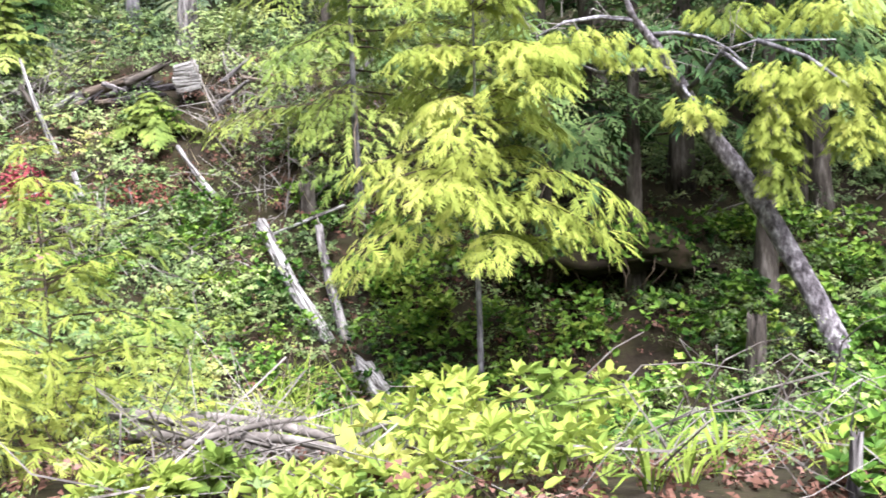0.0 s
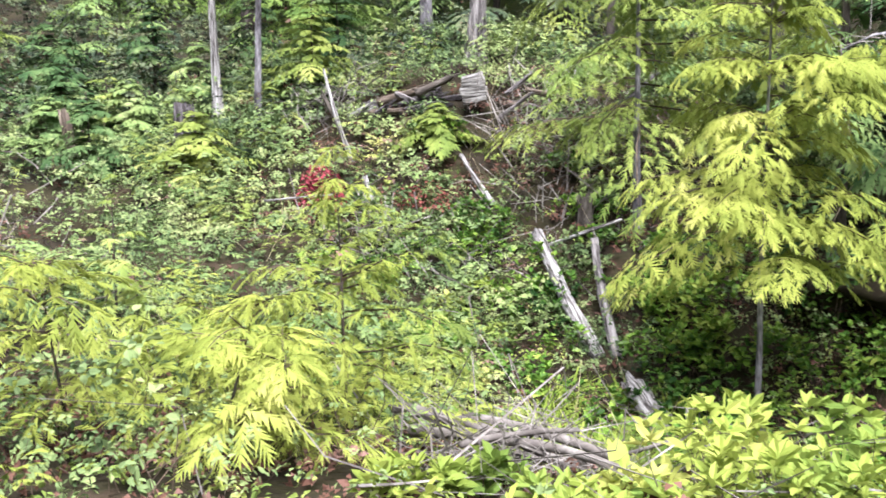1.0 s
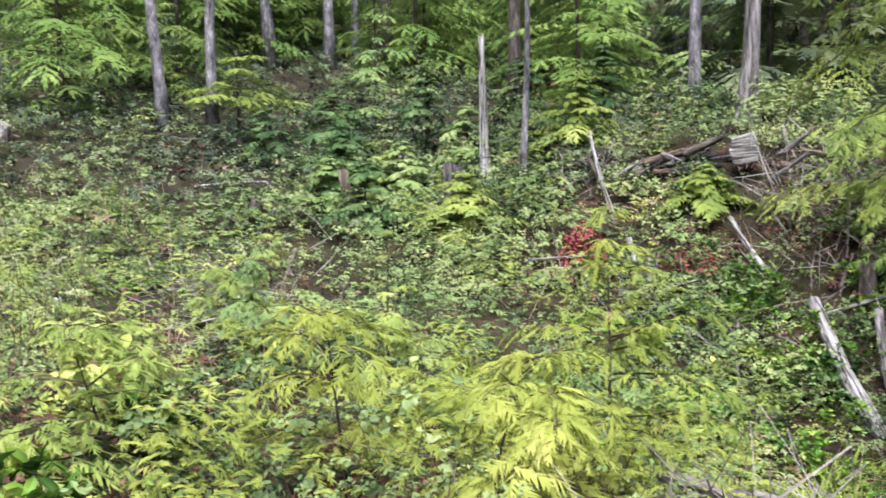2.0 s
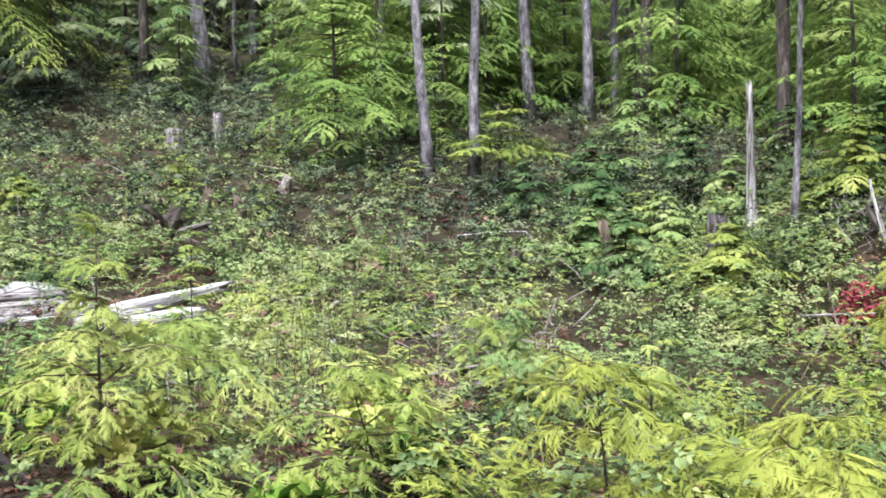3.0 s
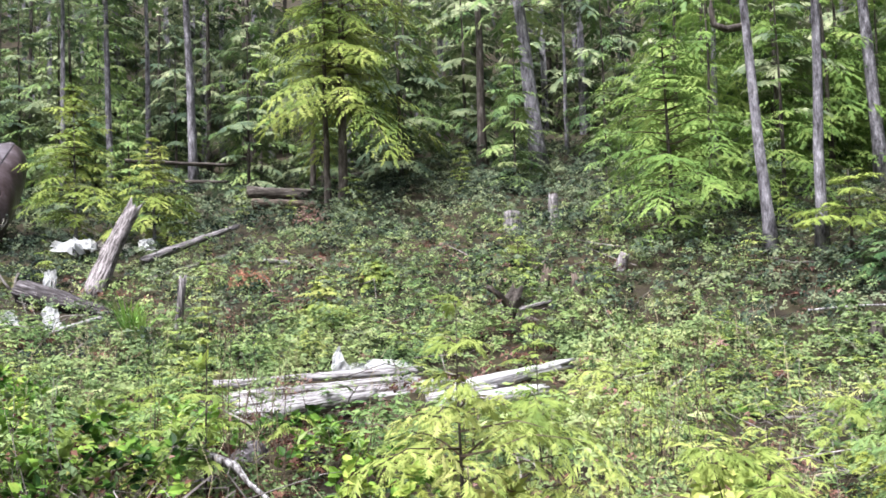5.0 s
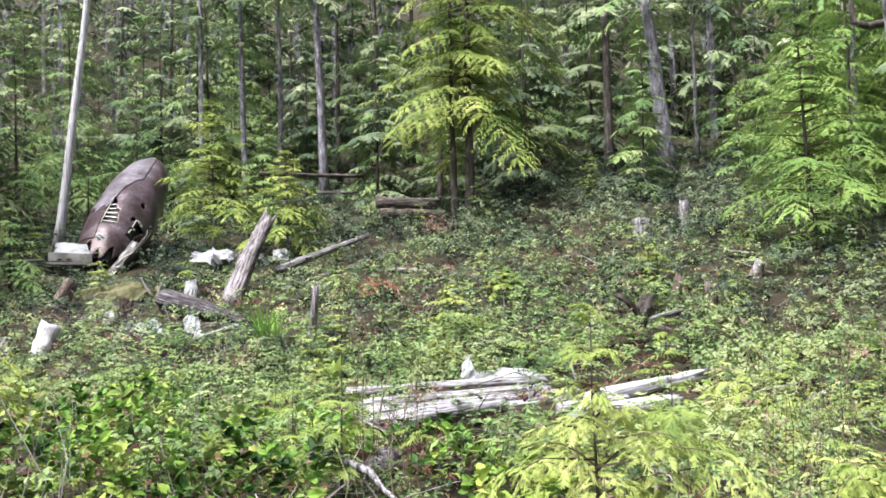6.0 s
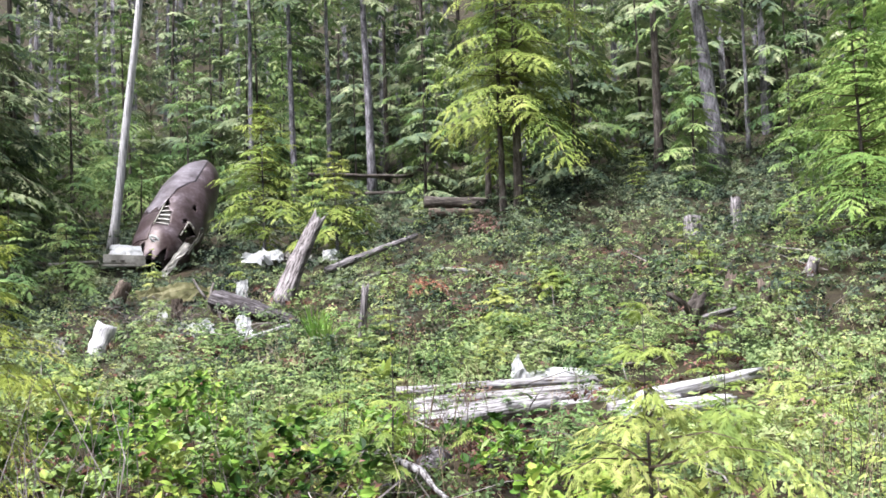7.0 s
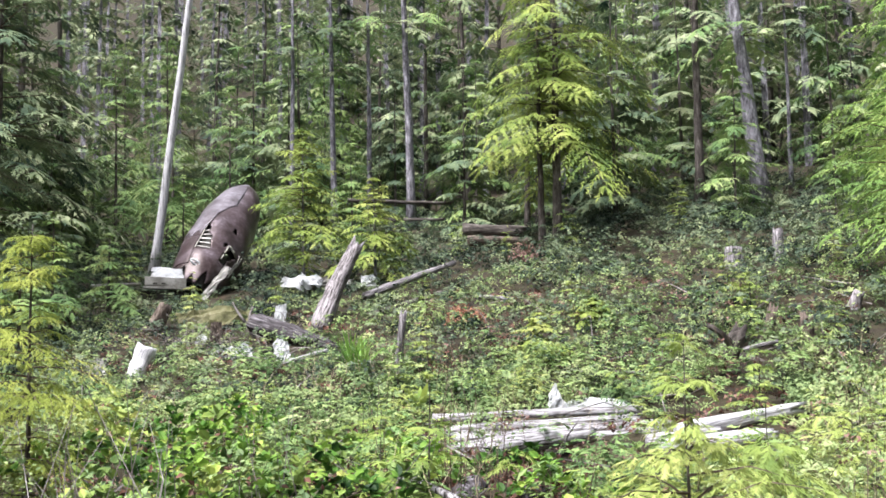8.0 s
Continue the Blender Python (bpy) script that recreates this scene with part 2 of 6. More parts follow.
# ---------------------------------------------------------------- mesh helpers
def raw_mesh(name, verts, faces, mat, smooth=False):
    """A mesh from arrays: verts (n, 3), faces (m, k)."""
    me = bpy.data.meshes.new(name)
    verts, faces = np.asarray(verts, np.float32), np.asarray(faces, np.int32)
    n, k = faces.shape
    me.vertices.add(len(verts)); me.vertices.foreach_set("co", verts.ravel())
    me.loops.add(n * k); me.loops.foreach_set("vertex_index", faces.ravel())
    me.polygons.add(n); me.polygons.foreach_set("loop_start", np.arange(n, dtype=np.int32) * k)
    me.polygons.foreach_set("use_smooth", np.full(n, smooth))
    me.update(calc_edges=True)
    me.materials.append(mat)
    return me


def empty(name, at=(0, 0, 0), turn=0.0):
    ob = new(name)
    ob.location, ob.rotation_euler = at, (0, 0, radians(turn))
    return ob


def piece(name, mesh, parent=None, label=""):
    ob = new(name, mesh)
    ob.parent = parent
    return tagged(ob, label=label)


def part(name, bm, material, parent=None, label="", smooth=False):
    me = bpy.data.meshes.new(name)
    bm.to_mesh(me); bm.free()
    me.materials.append(material)
    for p in me.polygons:
        p.use_smooth = smooth
    return piece(name, me, parent, label)


def unit(v):
    return v / (np.linalg.norm(v, axis=-1, keepdims=True) + 1e-9)


def tube(points, radii, sides=9, wobble=0.0, ridges=0, seed=0, caps=True, jag=0.0):
    """A tube along a line of points; wobble roughens it, ridges flute it, jag splinters its far end. Quads."""
    g = np.random.default_rng(seed)
    pts, radii = np.asarray(points, float), np.asarray(radii, float)
    n = len(pts)
    tan = unit(np.gradient(pts, axis=0))
    ref = np.array([0, 0, 1.0]) if abs(tan[0][2]) < 0.8 else np.array([1.0, 0, 0])
    a = unit(np.cross(tan, ref)); b = np.cross(tan, a)
    th = np.linspace(0, 2 * np.pi, sides, endpoint=False)
    rr = radii[:, None] * (1 + wobble * g.standard_normal((n, sides)) * 0.5 + wobble * np.sin(th * 3 + g.uniform(0, 6))[None])
    if ridges:
        rr = rr * (1 + 0.12 * np.sin(th * ridges + g.uniform(0, 6)))[None]
    v = pts[:, None] + rr[..., None] * (np.cos(th)[None, :, None] * a[:, None] + np.sin(th)[None, :, None] * b[:, None])
    if jag:
        v[-1] += tan[-1] * (g.uniform(-1, 1, sides) * jag)[:, None]
    v = v.reshape(-1, 3)
    f = []
    for i in range(n - 1):
        for j in range(sides):
            k = (j + 1) % sides
            f.append((i * sides + j, i * sides + k, (i + 1) * sides + k, (i + 1) * sides + j))
    f = np.array(f)
    if caps:
        m = len(v)
        v = np.vstack([v, pts[0] - tan[0] * radii[0] * 0.05, pts[-1] - tan[-1] * jag * 0.5])
        c0 = [(j, m, m, (j + 1) % sides) for j in range(sides)]
        e = (n - 1) * sides
        c1 = [(e + (j + 1) % sides, m + 1, m + 1, e + j) for j in range(sides)]
        tri = np.array([(x[0], x[1], x[3]) for x in c0 + c1])
        return v, f, tri
    return v, f, np.zeros((0, 3), int)


def merge(chunks):
    """Joins (verts, quads, tris) chunks into verts and triangles."""
    vs, ts, n = [], [], 0
    for v, q, t in chunks:
        vs.append(v)
        if len(q):
            ts += [q[:, [0, 1, 2]] + n, q[:, [0, 2, 3]] + n]
        if len(t):
            ts.append(t + n)
        n += len(v)
    return np.vstack(vs), np.vstack(ts)


def tube_mesh(name, points, radii, mat, smooth=True, **kw):
    v, t = merge([tube(points, radii, **kw)])
    return raw_mesh(name, v, t, mat, smooth)


def sticks_mesh(name, starts, ends, radii, mat, bend=0.1):
    """Many thin three-sided twigs with one bend each."""
    s, e = np.asarray(starts, float), np.asarray(ends, float)
    n = len(s)
    r = np.broadcast_to(np.asarray(radii, float), (n,))
    mid = (s + e) / 2 + rng.normal(0, 1, (n, 3)) * (np.linalg.norm(e - s, axis=1) * bend)[:, None]
    d = unit(e - s)
    a = unit(np.cross(d, np.array([0.3, 0.5, 0.8]))); b = np.cross(d, a)
    out = []
    for p, k in ((s, 1.0), (mid, 0.8), (e, 0.35)):
        for th in (0, 2.094, 4.189):
            out.append(p + (a * math.cos(th) + b * math.sin(th)) * (r * k)[:, None])
    v = np.stack(out, 1).reshape(-1, 3)
    base = np.arange(n)[:, None, None] * 9
    f = np.array([(0, 1, 4, 3), (1, 2, 5, 4), (2, 0, 3, 5), (3, 4, 7, 6), (4, 5, 8, 7), (5, 3, 6, 8)])[None] + base
    return raw_mesh(name, v, f.reshape(-1, 4), mat)


def frond_shape(pairs, fill=1.0, pointed=False):
    """A flat pinnate spray in (along, aside, down) coordinates, as loose triangles: pointed or fanned leaflets in pairs and a tip."""
    tri = []
    for i in range(pairs):
        t = 0.04 + 0.84 * i / pairs
        w = math.sin(math.pi * min(1, 0.24 + 0.74 * t)) ** 0.7
        st = 0.88 / pairs
        for sgn in (-1, 1):
            o = 0.0 if sgn < 0 else st * 0.45
            if pointed:
                tri += [(t, 0, 0), (t + st * 1.05 * fill, 0, 0), (t + 0.16 + 0.2 * w, sgn * w * 0.5, 0.12 * w)]
            else:
                a = t + o + 0.1 + 0.24 * w
                tri += [(t + o, 0, 0), (a - st * fill * 0.75, sgn * w * 0.52, 0.1 * w), (a + st * fill * 0.35, sgn * w * 0.36, 0.06 * w)]
    tri += [(0.78, 0, 0), (0.98, -0.1, 0.04), (1.08, 0.06, 0.05)]
    return np.array(tri)


FR = {k: frond_shape(k, 0.9 if k >= 7 else 0.7, k >= 3) for k in (2, 3, 4, 5, 7)}
FR[10] = frond_shape(10, 0.8, True)
fr_rng = np.random.default_rng(99)


def fronds(origin, along, normal, length, width, droop, pairs):
    """Vertices and triangles of many sprays."""
    along = unit(along)
    side = unit(np.cross(normal, along)); up = np.cross(along, side)
    if pairs == -1:
        l, w = length[:, None], width[:, None]
        tip = along * l - np.array([0, 0, 1.0]) * (droop[:, None] * l * 0.5)
        v = np.stack([origin - side * w * 0.5, origin + side * w * 0.5, origin + tip], 1).reshape(-1, 3)
        return v, np.arange(len(v)).reshape(-1, 3)
    if pairs == 0:
        l, w = length[:, None], width[:, None]
        tip = along * l - np.array([0, 0, 1.0]) * (droop[:, None] * l * 0.5)
        v = np.stack([origin, origin + along * l * 0.45 + side * w * 0.5, origin + tip, origin + along * l * 0.45 - side * w * 0.5], 1).reshape(-1, 3)
        q = np.arange(len(v)).reshape(-1, 4)
        return v, np.vstack([q[:, [0, 1, 2]], q[:, [0, 2, 3]]])
    tpl = FR[pairs]
    L, W = length[:, None, None], width[:, None, None]
    t, s, d = tpl[None, :, 0:1], tpl[None, :, 1:2], tpl[None, :, 2:3]
    loose = 0.03 if pairs == 10 else 0.34 / (pairs + 2)
    t = t + fr_rng.normal(0, loose, (len(origin), tpl.shape[0], 1)) * (t > 0.05)
    s = s * (1 + fr_rng.normal(0, 0.2, (len(origin), tpl.shape[0], 1)))
    v = origin[:, None] + along[:, None] * (t * L) + side[:, None] * (s * W) - up[:, None] * (d * W)
    v[..., 2] -= (droop[:, None] * length[:, None]) * tpl[None, :, 0] ** 2
    v = v.reshape(-1, 3)
    return v, np.arange(len(v)).reshape(-1, 3)


def leaves(at, facing, size, aspect=0.55, simple=0, along=None):
    """Leaves folded along the midrib, as quads (0: rhombic, 2: oval); 1: small plain triangles."""
    n = len(at)
    facing = unit(facing)
    if along is None:
        along = unit(np.cross(facing, rng.normal(0, 1, (n, 3))))
    else:
        along = unit(along)
        facing = unit(facing - along * (facing * along).sum(1, keepdims=True))
    side = np.cross(facing, along)
    s = size[:, None]
    if simple == 2:
        def rim(a_, w_, h_):
            return at + along * s * a_ + side * s * aspect * w_ + facing * s * h_
        v = np.stack([rim(-0.5, 0, 0), rim(-0.22, 0.46, 0.07), rim(0.16, 0.44, 0.05), rim(0.5, 0, -0.1), rim(-0.22, -0.46, 0.07), rim(0.16, -0.44, 0.05)], 1)
        k6 = np.arange(n)[:, None, None] * 6
        return v.reshape(-1, 3), (np.array([(0, 1, 2, 3), (0, 3, 5, 4)])[None] + k6).reshape(-1, 4)
    if simple:
        v = np.stack([at - along * s * 0.5, at + along * s * 0.3 + side * s * aspect * 0.62, at + along * s * 0.3 - side * s * aspect * 0.62], 1)
        return v.reshape(-1, 3), np.arange(3 * n).reshape(-1, 3)
    v = np.stack([at - along * s * 0.5, at + side * s * aspect * 0.5 + facing * s * 0.1 - along * s * 0.06,
                  at + along * s * 0.5 - facing * s * 0.06, at - side * s * aspect * 0.5 + facing * s * 0.1 - along * s * 0.06], 1)
    return v.reshape(-1, 3), np.arange(4 * n).reshape(-1, 4)


# ---------------------------------------------------------------- the ground
def ground(x, y):
    """Height of the clearing: a level floor, a hollow with a bank beyond it, and a slope up to the woods."""
    x, y = np.asarray(x, float), np.asarray(y, float)
    d, az = np.hypot(x, y), np.degrees(np.arctan2(-x, y))
    far = np.minimum(d, 45 + 25 * (1 - np.exp(-np.maximum(d - 45, 0) / 25)))
    q = far - 14
    ramp = 0.5 * (q + np.sqrt(q * q + 6))
    slope = 0.225 + 0.05 * np.exp(-((az - 57) / 16) ** 2) - 0.035 / (1 + np.exp(-np.clip(az - 80, -60, 60) / 3))
    z = slope * ramp - 0.1
    z = z - 1.9 * np.exp(-((x - 1.0) / 5.5) ** 2 - ((y - 9.3) / 3.4) ** 2)
    z = z + 1.5 * np.exp(-((x + 3.5) / 5.5) ** 2 - ((y - 16.5) / 3.0) ** 2)
    z = z - 0.1 * np.exp(-((x + 12) / 4.0) ** 2 - ((y - 10) / 4) ** 2)
    # hillside beyond the woods, added to block the sky between the trees
    h = np.minimum(d, 260) - 66
    z = z + 0.24 * (h + np.sqrt(h * h + 60))
    fade = np.clip((d - 2) / 6, 0, 1)
    bumps = 0.07 * np.sin(x * 1.3 + 0.7 * y) * np.sin(y * 1.1 - 0.4 * x) + 0.04 * np.sin(x * 3.1 - y * 1.7) * np.sin(y * 2.7 + x)
    return z + fade * bumps


def gz(x, y):
    return float(ground(x, y))


def polar(az, d):
    a = np.radians(az)
    return -d * np.sin(a), d * np.cos(a)


rings = np.concatenate([np.linspace(0.4, 45, 110), np.geomspace(46, 900, 24)])
sect = np.radians(np.linspace(0, 360, 300, endpoint=False))
gx = np.concatenate([[0], (-rings[:, None] * np.sin(sect)).ravel()])
gy = np.concatenate([[0], (rings[:, None] * np.cos(sect)).ravel()])
gv = np.stack([gx, gy, ground(gx, gy)], 1)
i, j = np.meshgrid(np.arange(len(rings) - 1), np.arange(300), indexing="ij")
k = (j + 1) % 300
gf = np.stack([1 + i * 300 + j, 1 + i * 300 + k, 1 + (i + 1) * 300 + k, 1 + (i + 1) * 300 + j], -1).reshape(-1, 4)
gt = np.array([(0, 1 + (s + 1) % 300, 1 + s) for s in range(300)])
v, t = merge([(gv, gf, gt)])
tagged(new("ground", raw_mesh("ground", v, t, M["soil"], 1)), "dark brown forest soil with litter and roots, sloping up to the woods", "ground", kind="structure")


# ---------------------------------------------------------------- conifers
def crown_parts(H, base, R, branches, seed, twigs=11, kites=4, leaf=0.24, wide=0.36, droop=0.42, rise=0.14, taper=0.8, wild=0.4, gap=0.0, tiers=0.65, pairs=-1, hang=0.3, flat=0.1, plump=0.38, face=0.3, crowd=0.9):
    """Boughs of one conifer at the origin: flat drooping fans of twigs set in loose tiers, each twig edged with sprays.
    Returns (verts, tris) of the sprays, and the starts, ends and radii of the limbs."""
    g = np.random.default_rng(seed)
    u = np.sort(g.uniform(0, 1, branches)) ** crowd
    T = max(3.0, branches / 4.5)
    u = u * (1 - tiers) + tiers * np.clip((np.floor(u * T) + 0.5) / T + g.normal(0, 0.12 / T, branches), 0, 1)
    z0 = base + (H - base) * u
    phi = np.arange(branches) * 2.39996 + g.normal(0, 0.35, branches)
    L = R * (1 - u) ** taper * g.uniform(1.1 - 1.4 * wild, 1.15, branches) + 0.12 * R * (1 - u) + 0.05
    L = np.where(g.uniform(0, 1, branches) < gap, L * 0.4, L)
    lift = rise + 0.35 * u + g.normal(0, 0.08, branches)
    O, A, Nn, LL, D = [], [], [], [], []
    S, E, Rr = [], [], []
    up = np.array([0, 0, 1.0])
    for z, p, ln, lf in zip(z0, phi, L, lift):
        out, side = np.array([math.cos(p), math.sin(p), 0]), np.array([-math.sin(p), math.cos(p), 0])
        n = max(4, int(twigs * (0.35 + 0.65 * ln / R)))
        s = np.linspace(0.16, 0.97, n) + g.normal(0, 0.02, n)
        dr = droop * g.uniform(0.6, 1.4)
        swing = g.normal(0, 0.12)
        pos = out[None] * (ln * s)[:, None] + side[None] * (ln * swing * s * s)[:, None] + up * z
        pos[:, 2] += ln * (lf * s - dr * s ** 2)
        tang = unit(out[None] + side[None] * (2 * swing * s)[:, None] + up[None] * (lf - 2 * dr * s)[:, None])
        sg = np.where(np.arange(n) % 2 == 0, 1.0, -1.0)
        tl = ln * wide * np.sin(np.pi * np.clip(0.2 + 0.74 * s, 0, 0.97)) ** 0.8 * g.uniform(0.65, 1.25, n) + 0.03 * R
        sg[-1] = 0.0
        way = unit(tang * 0.7 + side[None] * (sg * 0.8)[:, None] + g.normal(0, 0.07, (n, 3)))
        nrm = unit(np.cross(tang, np.broadcast_to(side, tang.shape)))
        nrm = np.where(nrm[:, 2:3] < 0, -nrm, nrm)
        v = (np.arange(kites) + g.uniform(0.0, 0.4)) / kites
        P = pos[:, None] + way[:, None] * (tl[:, None] * v)[..., None]
        P[..., 2] -= hang * tl[:, None] * v ** 2
        perp = np.cross(nrm, way)
        ks = np.where(np.arange(kites) % 2 == 0, 0.62, -0.62)
        ks[-1] = 0.0
        K = way[:, None] * 0.8 + perp[:, None] * ks[None, :, None] - up * (hang * (0.25 + 0.9 * v[None, :, None]))
        m = n * kites
        O.append(P.reshape(-1, 3)); A.append(K.reshape(-1, 3) + g.normal(0, flat, (m, 3)))
        Nn.append(np.repeat(nrm, kites, 0) + out[None] * face + g.normal(0, flat, (m, 3)))
        LL.append(leaf * (0.55 + 0.45 * ln / R) * np.tile(1.1 - 0.35 * v, n) * g.uniform(0.65, 1.3, m)); D.append(g.uniform(0.1, 0.5, m))
        h = n // 2
        S += [up * z, pos[h]]; E += [pos[h], pos[-1]]; Rr += [0.008 * R + 0.001, 0.004 * R + 0.001]
    O, A, Nn, LL, D = (np.concatenate(q) for q in (O, A, Nn, LL, D))
    return fronds(O, A, Nn, LL, LL * plump * g.uniform(0.8, 1.2, len(LL)), D, pairs), (np.array(S), np.array(E), np.array(Rr))


def bent_line(H, lean=(0, 0), n=9, bend=0.02, seed=0, sink=0.3):
    g = np.random.default_rng(seed)
    z = np.linspace(-sink, H, n)
    w = np.cumsum(g.normal(0, bend, (n, 2)), 0) * H / n
    w -= w[1]
    return np.stack([lean[0] * z + w[:, 0], lean[1] * z + w[:, 1], z], 1)


def trunk_mesh(H, r, lean=(0, 0), mat="grey_bark", seed=0, sides=11, top=0.3, jag=0.0, bend=0.02):
    pts = bent_line(H, lean, 12, bend, seed)
    zz = np.clip(pts[:, 2] / H, 0, 1)
    rad = r * (1 - (1 - top) * zz) * (1 + 0.55 * np.exp(-np.maximum(pts[:, 2], 0) / 0.35))
    return tube_mesh("trunk", pts, rad, M[mat], sides=sides, wobble=0.05, seed=seed, jag=jag)


def conifer(name, label, H, r, crown, leaf="hemlock", bark="dark_bark", lean=(0, 0), seed=0, group="", limbs=True):
    """A conifer at the origin: an Empty over trunk, limbs and crown."""
    tree = tagged(empty(name), label, "tree", group)
    piece("trunk", trunk_mesh(H, r, lean, bark, seed, top=0.12), tree)
    (v, t), (s, e, rr) = crown_parts(H * 1.01, seed=seed + 50, **crown)
    v[:, 0] += lean[0] * v[:, 2]; v[:, 1] += lean[1] * v[:, 2]
    piece("crown", raw_mesh("crown", v, t, M[leaf]), tree)
    if limbs:
        for q in (s, e):
            q[:, 0] += lean[0] * q[:, 2]; q[:, 1] += lean[1] * q[:, 2]
        tagged(piece("branchwork", sticks_mesh("branchwork", s, e, rr, M["stem"], 0.03), tree), kind="stuff")
    return tree


def stand(tree, x, y, turn=0.0, scale=1.0, sink=0.05):
    tree.location, tree.rotation_euler, tree.scale = (x, y, gz(x, y) - sink), (0, 0, radians(turn)), (scale,) * 3
    return tree


def again(tree, x, y, turn=0.0, scale=1.0, sink=0.05, tall=1.0):
    ob = copy_thing(tree, pose(x, y, gz(x, y) - sink, 0, 0, turn))
    ob.scale = (scale, scale, scale * tall)
    return ob


# tall trunks at the edge of the woods: place, lean per metre, radius, height, height of the lowest boughs
EDGE = [(-16.83, 17.31, -0.053, -0.052, 0.14, 15, 7.5, "grey_bark"), (-16.12, 18.11, 0.005, 0.004, 0.135, 15, 8, "grey_bark"),
        (-21.73, 27.36, -0.045, -0.036, 0.22, 19, 8, "grey_bark"), (-20.28, 28.70, -0.007, -0.005, 0.185, 18, 6, "grey_bark"),
        (-20.43, 30.53, -0.005, -0.003, 0.15, 17, 9, "grey_bark"), (-18.18, 28.89, 0.014, 0.009, 0.245, 18, 4.5, "dark_bark"),
        (-31.22, 20.68, -0.044, -0.067, 0.3, 18, 5.5, "grey_bark"), (-34.31, 20.06, 0.002, 0.004, 0.185, 18, 6, "dark_bark"),
        (-32.67, 12.34, 0.004, 0.01, 0.115, 12, 3.4, "dark_bark"), (-24.50, 22.92, 0.017, 0.018, 0.12, 15, 6, "grey_bark"),
        (-34.48, 24.24, 0.004, 0.005, 0.094, 12, 6, "grey_bark")]
EDGE += [(-6.71, 14.58, 0.029, 0.013, 0.055, 9, 5, "grey_bark"),
        (-11.61, 24.87, 0.005, 0.002, 0.2, 17, 5, "dark_bark"), (-4.79, 17.4, -0.005, -0.001, 0.11, 14, 6, "grey_bark"),
        (-1.69, 17.6, 0.02, 0.006, 0.07, 9, 3.5, "dark_bark"), (4.74, 12.46, -0.047, 0.018, 0.13, 10, 3, "dark_bark"),
        (-43.5, 5.6, 0.0, 0.012, 0.13, 18, 8, "grey_bark"), (-45.0, 7.8, 0.0, -0.02, 0.16, 18, 7, "grey_bark"),
        (-46.0, 9.6, 0.0, 0.0, 0.14, 18, 9, "grey_bark"), (-42.0, 10.6, 0.0, -0.02, 0.2, 20, 8, "grey_bark"),
        (-41.0, 17.3, 0.0, 0.0, 0.17, 19, 8, "grey_bark"), (-47.0, 12.6, 0.0, 0.0, 0.13, 18, 9, "dark_bark")]
for n, (x, y, lx, ly, r, H, b, bark) in enumerate(EDGE):
    c = conifer("conifer", "tall slender conifer with a bare %s lower trunk" % ("grey" if bark == "grey_bark" else "brown"), H, r,
                dict(base=b, R=2.1, branches=32, twigs=13, kites=11, leaf=0.2, crowd=1.4, droop=0.5, gap=0.25, wild=0.55), "dark_needles" if n % 3 else "hemlock", bark, (lx, ly), 100 + n, "trees at the edge of the woods")
    stand(c, x, y)
    if n == 0:
        piece("limb", tube_mesh("limb", [(-0.3, -0.2, 5.33), (-0.38, -0.24, 5.31), (-0.55, -0.56, 5.26), (-0.65, -0.81, 5.38), (-0.69, -0.84, 5.72), (-0.67, -0.83, 6.25)], [0.09, 0.09, 0.085, 0.08, 0.06, 0.03], M["dark_bark"], sides=9, wobble=0.08, seed=9), c, "dark elbow-shaped limb")

# ---------------------------------------------------------------- the woods behind: five kinds, repeated
tall_a = conifer("conifer", "tall conifer of the woods with a grey trunk and drooping boughs", 19, 0.17, dict(base=5.0, R=2.3, branches=60, twigs=13, kites=11, leaf=0.24, crowd=1.6, droop=0.5, gap=0.2, wild=0.6), "dark_needles", "dark_bark", (0.01, 0), 11, "trees of the woods", limbs=False)
tall_b = conifer("conifer", "tall conifer of the woods with a grey trunk and drooping boughs", 17, 0.15, dict(base=2.0, R=2.5, branches=66, twigs=13, kites=11, leaf=0.24, crowd=1.6, droop=0.48, gap=0.2, wild=0.6), "dark_needles", "dark_bark", (-0.01, 0.01), 12, "trees of the woods", limbs=False)
mid_a = conifer("young_conifer", "young understorey conifer with layered green boughs", 8.5, 0.08, dict(base=0.3, R=2.1, branches=58, twigs=15, kites=11, leaf=0.22, crowd=1.1, droop=0.42, wild=0.55), "dark_needles", "dark_bark", (0, 0), 13, "young conifers of the woods", limbs=False)
mid_b = conifer("young_conifer", "young understorey conifer with fresh green layered boughs", 6.0, 0.06, dict(base=0.15, R=1.9, branches=54, twigs=15, kites=11, leaf=0.165, flat=0.16, crowd=1.1, droop=0.4, wild=0.55), "hemlock", "dark_bark", (0.02, 0), 14, "young conifers of the woods", limbs=False)
mid_c = conifer("hemlock_tree", "hemlock of the woods with broad yellow-green layered boughs", 10.0, 0.1, dict(base=0.8, R=2.7, branches=66, twigs=15, kites=12, leaf=0.175, flat=0.16, crowd=1.1, droop=0.42, taper=0.6, wild=0.6), "hemlock", "dark_bark", (0.0, 0.01), 16, "hemlocks of the woods", limbs=False)
low_a = conifer("conifer_sapling", "knee to head high conifer sapling with fresh green sprays", 2.2, 0.025, dict(base=0.1, R=0.95, branches=24, twigs=10, kites=8, leaf=0.13, droop=0.35, wild=0.6), "lime", "dark_bark", (0.02, 0.02), 15, "conifer saplings of the clearing", limbs=False)

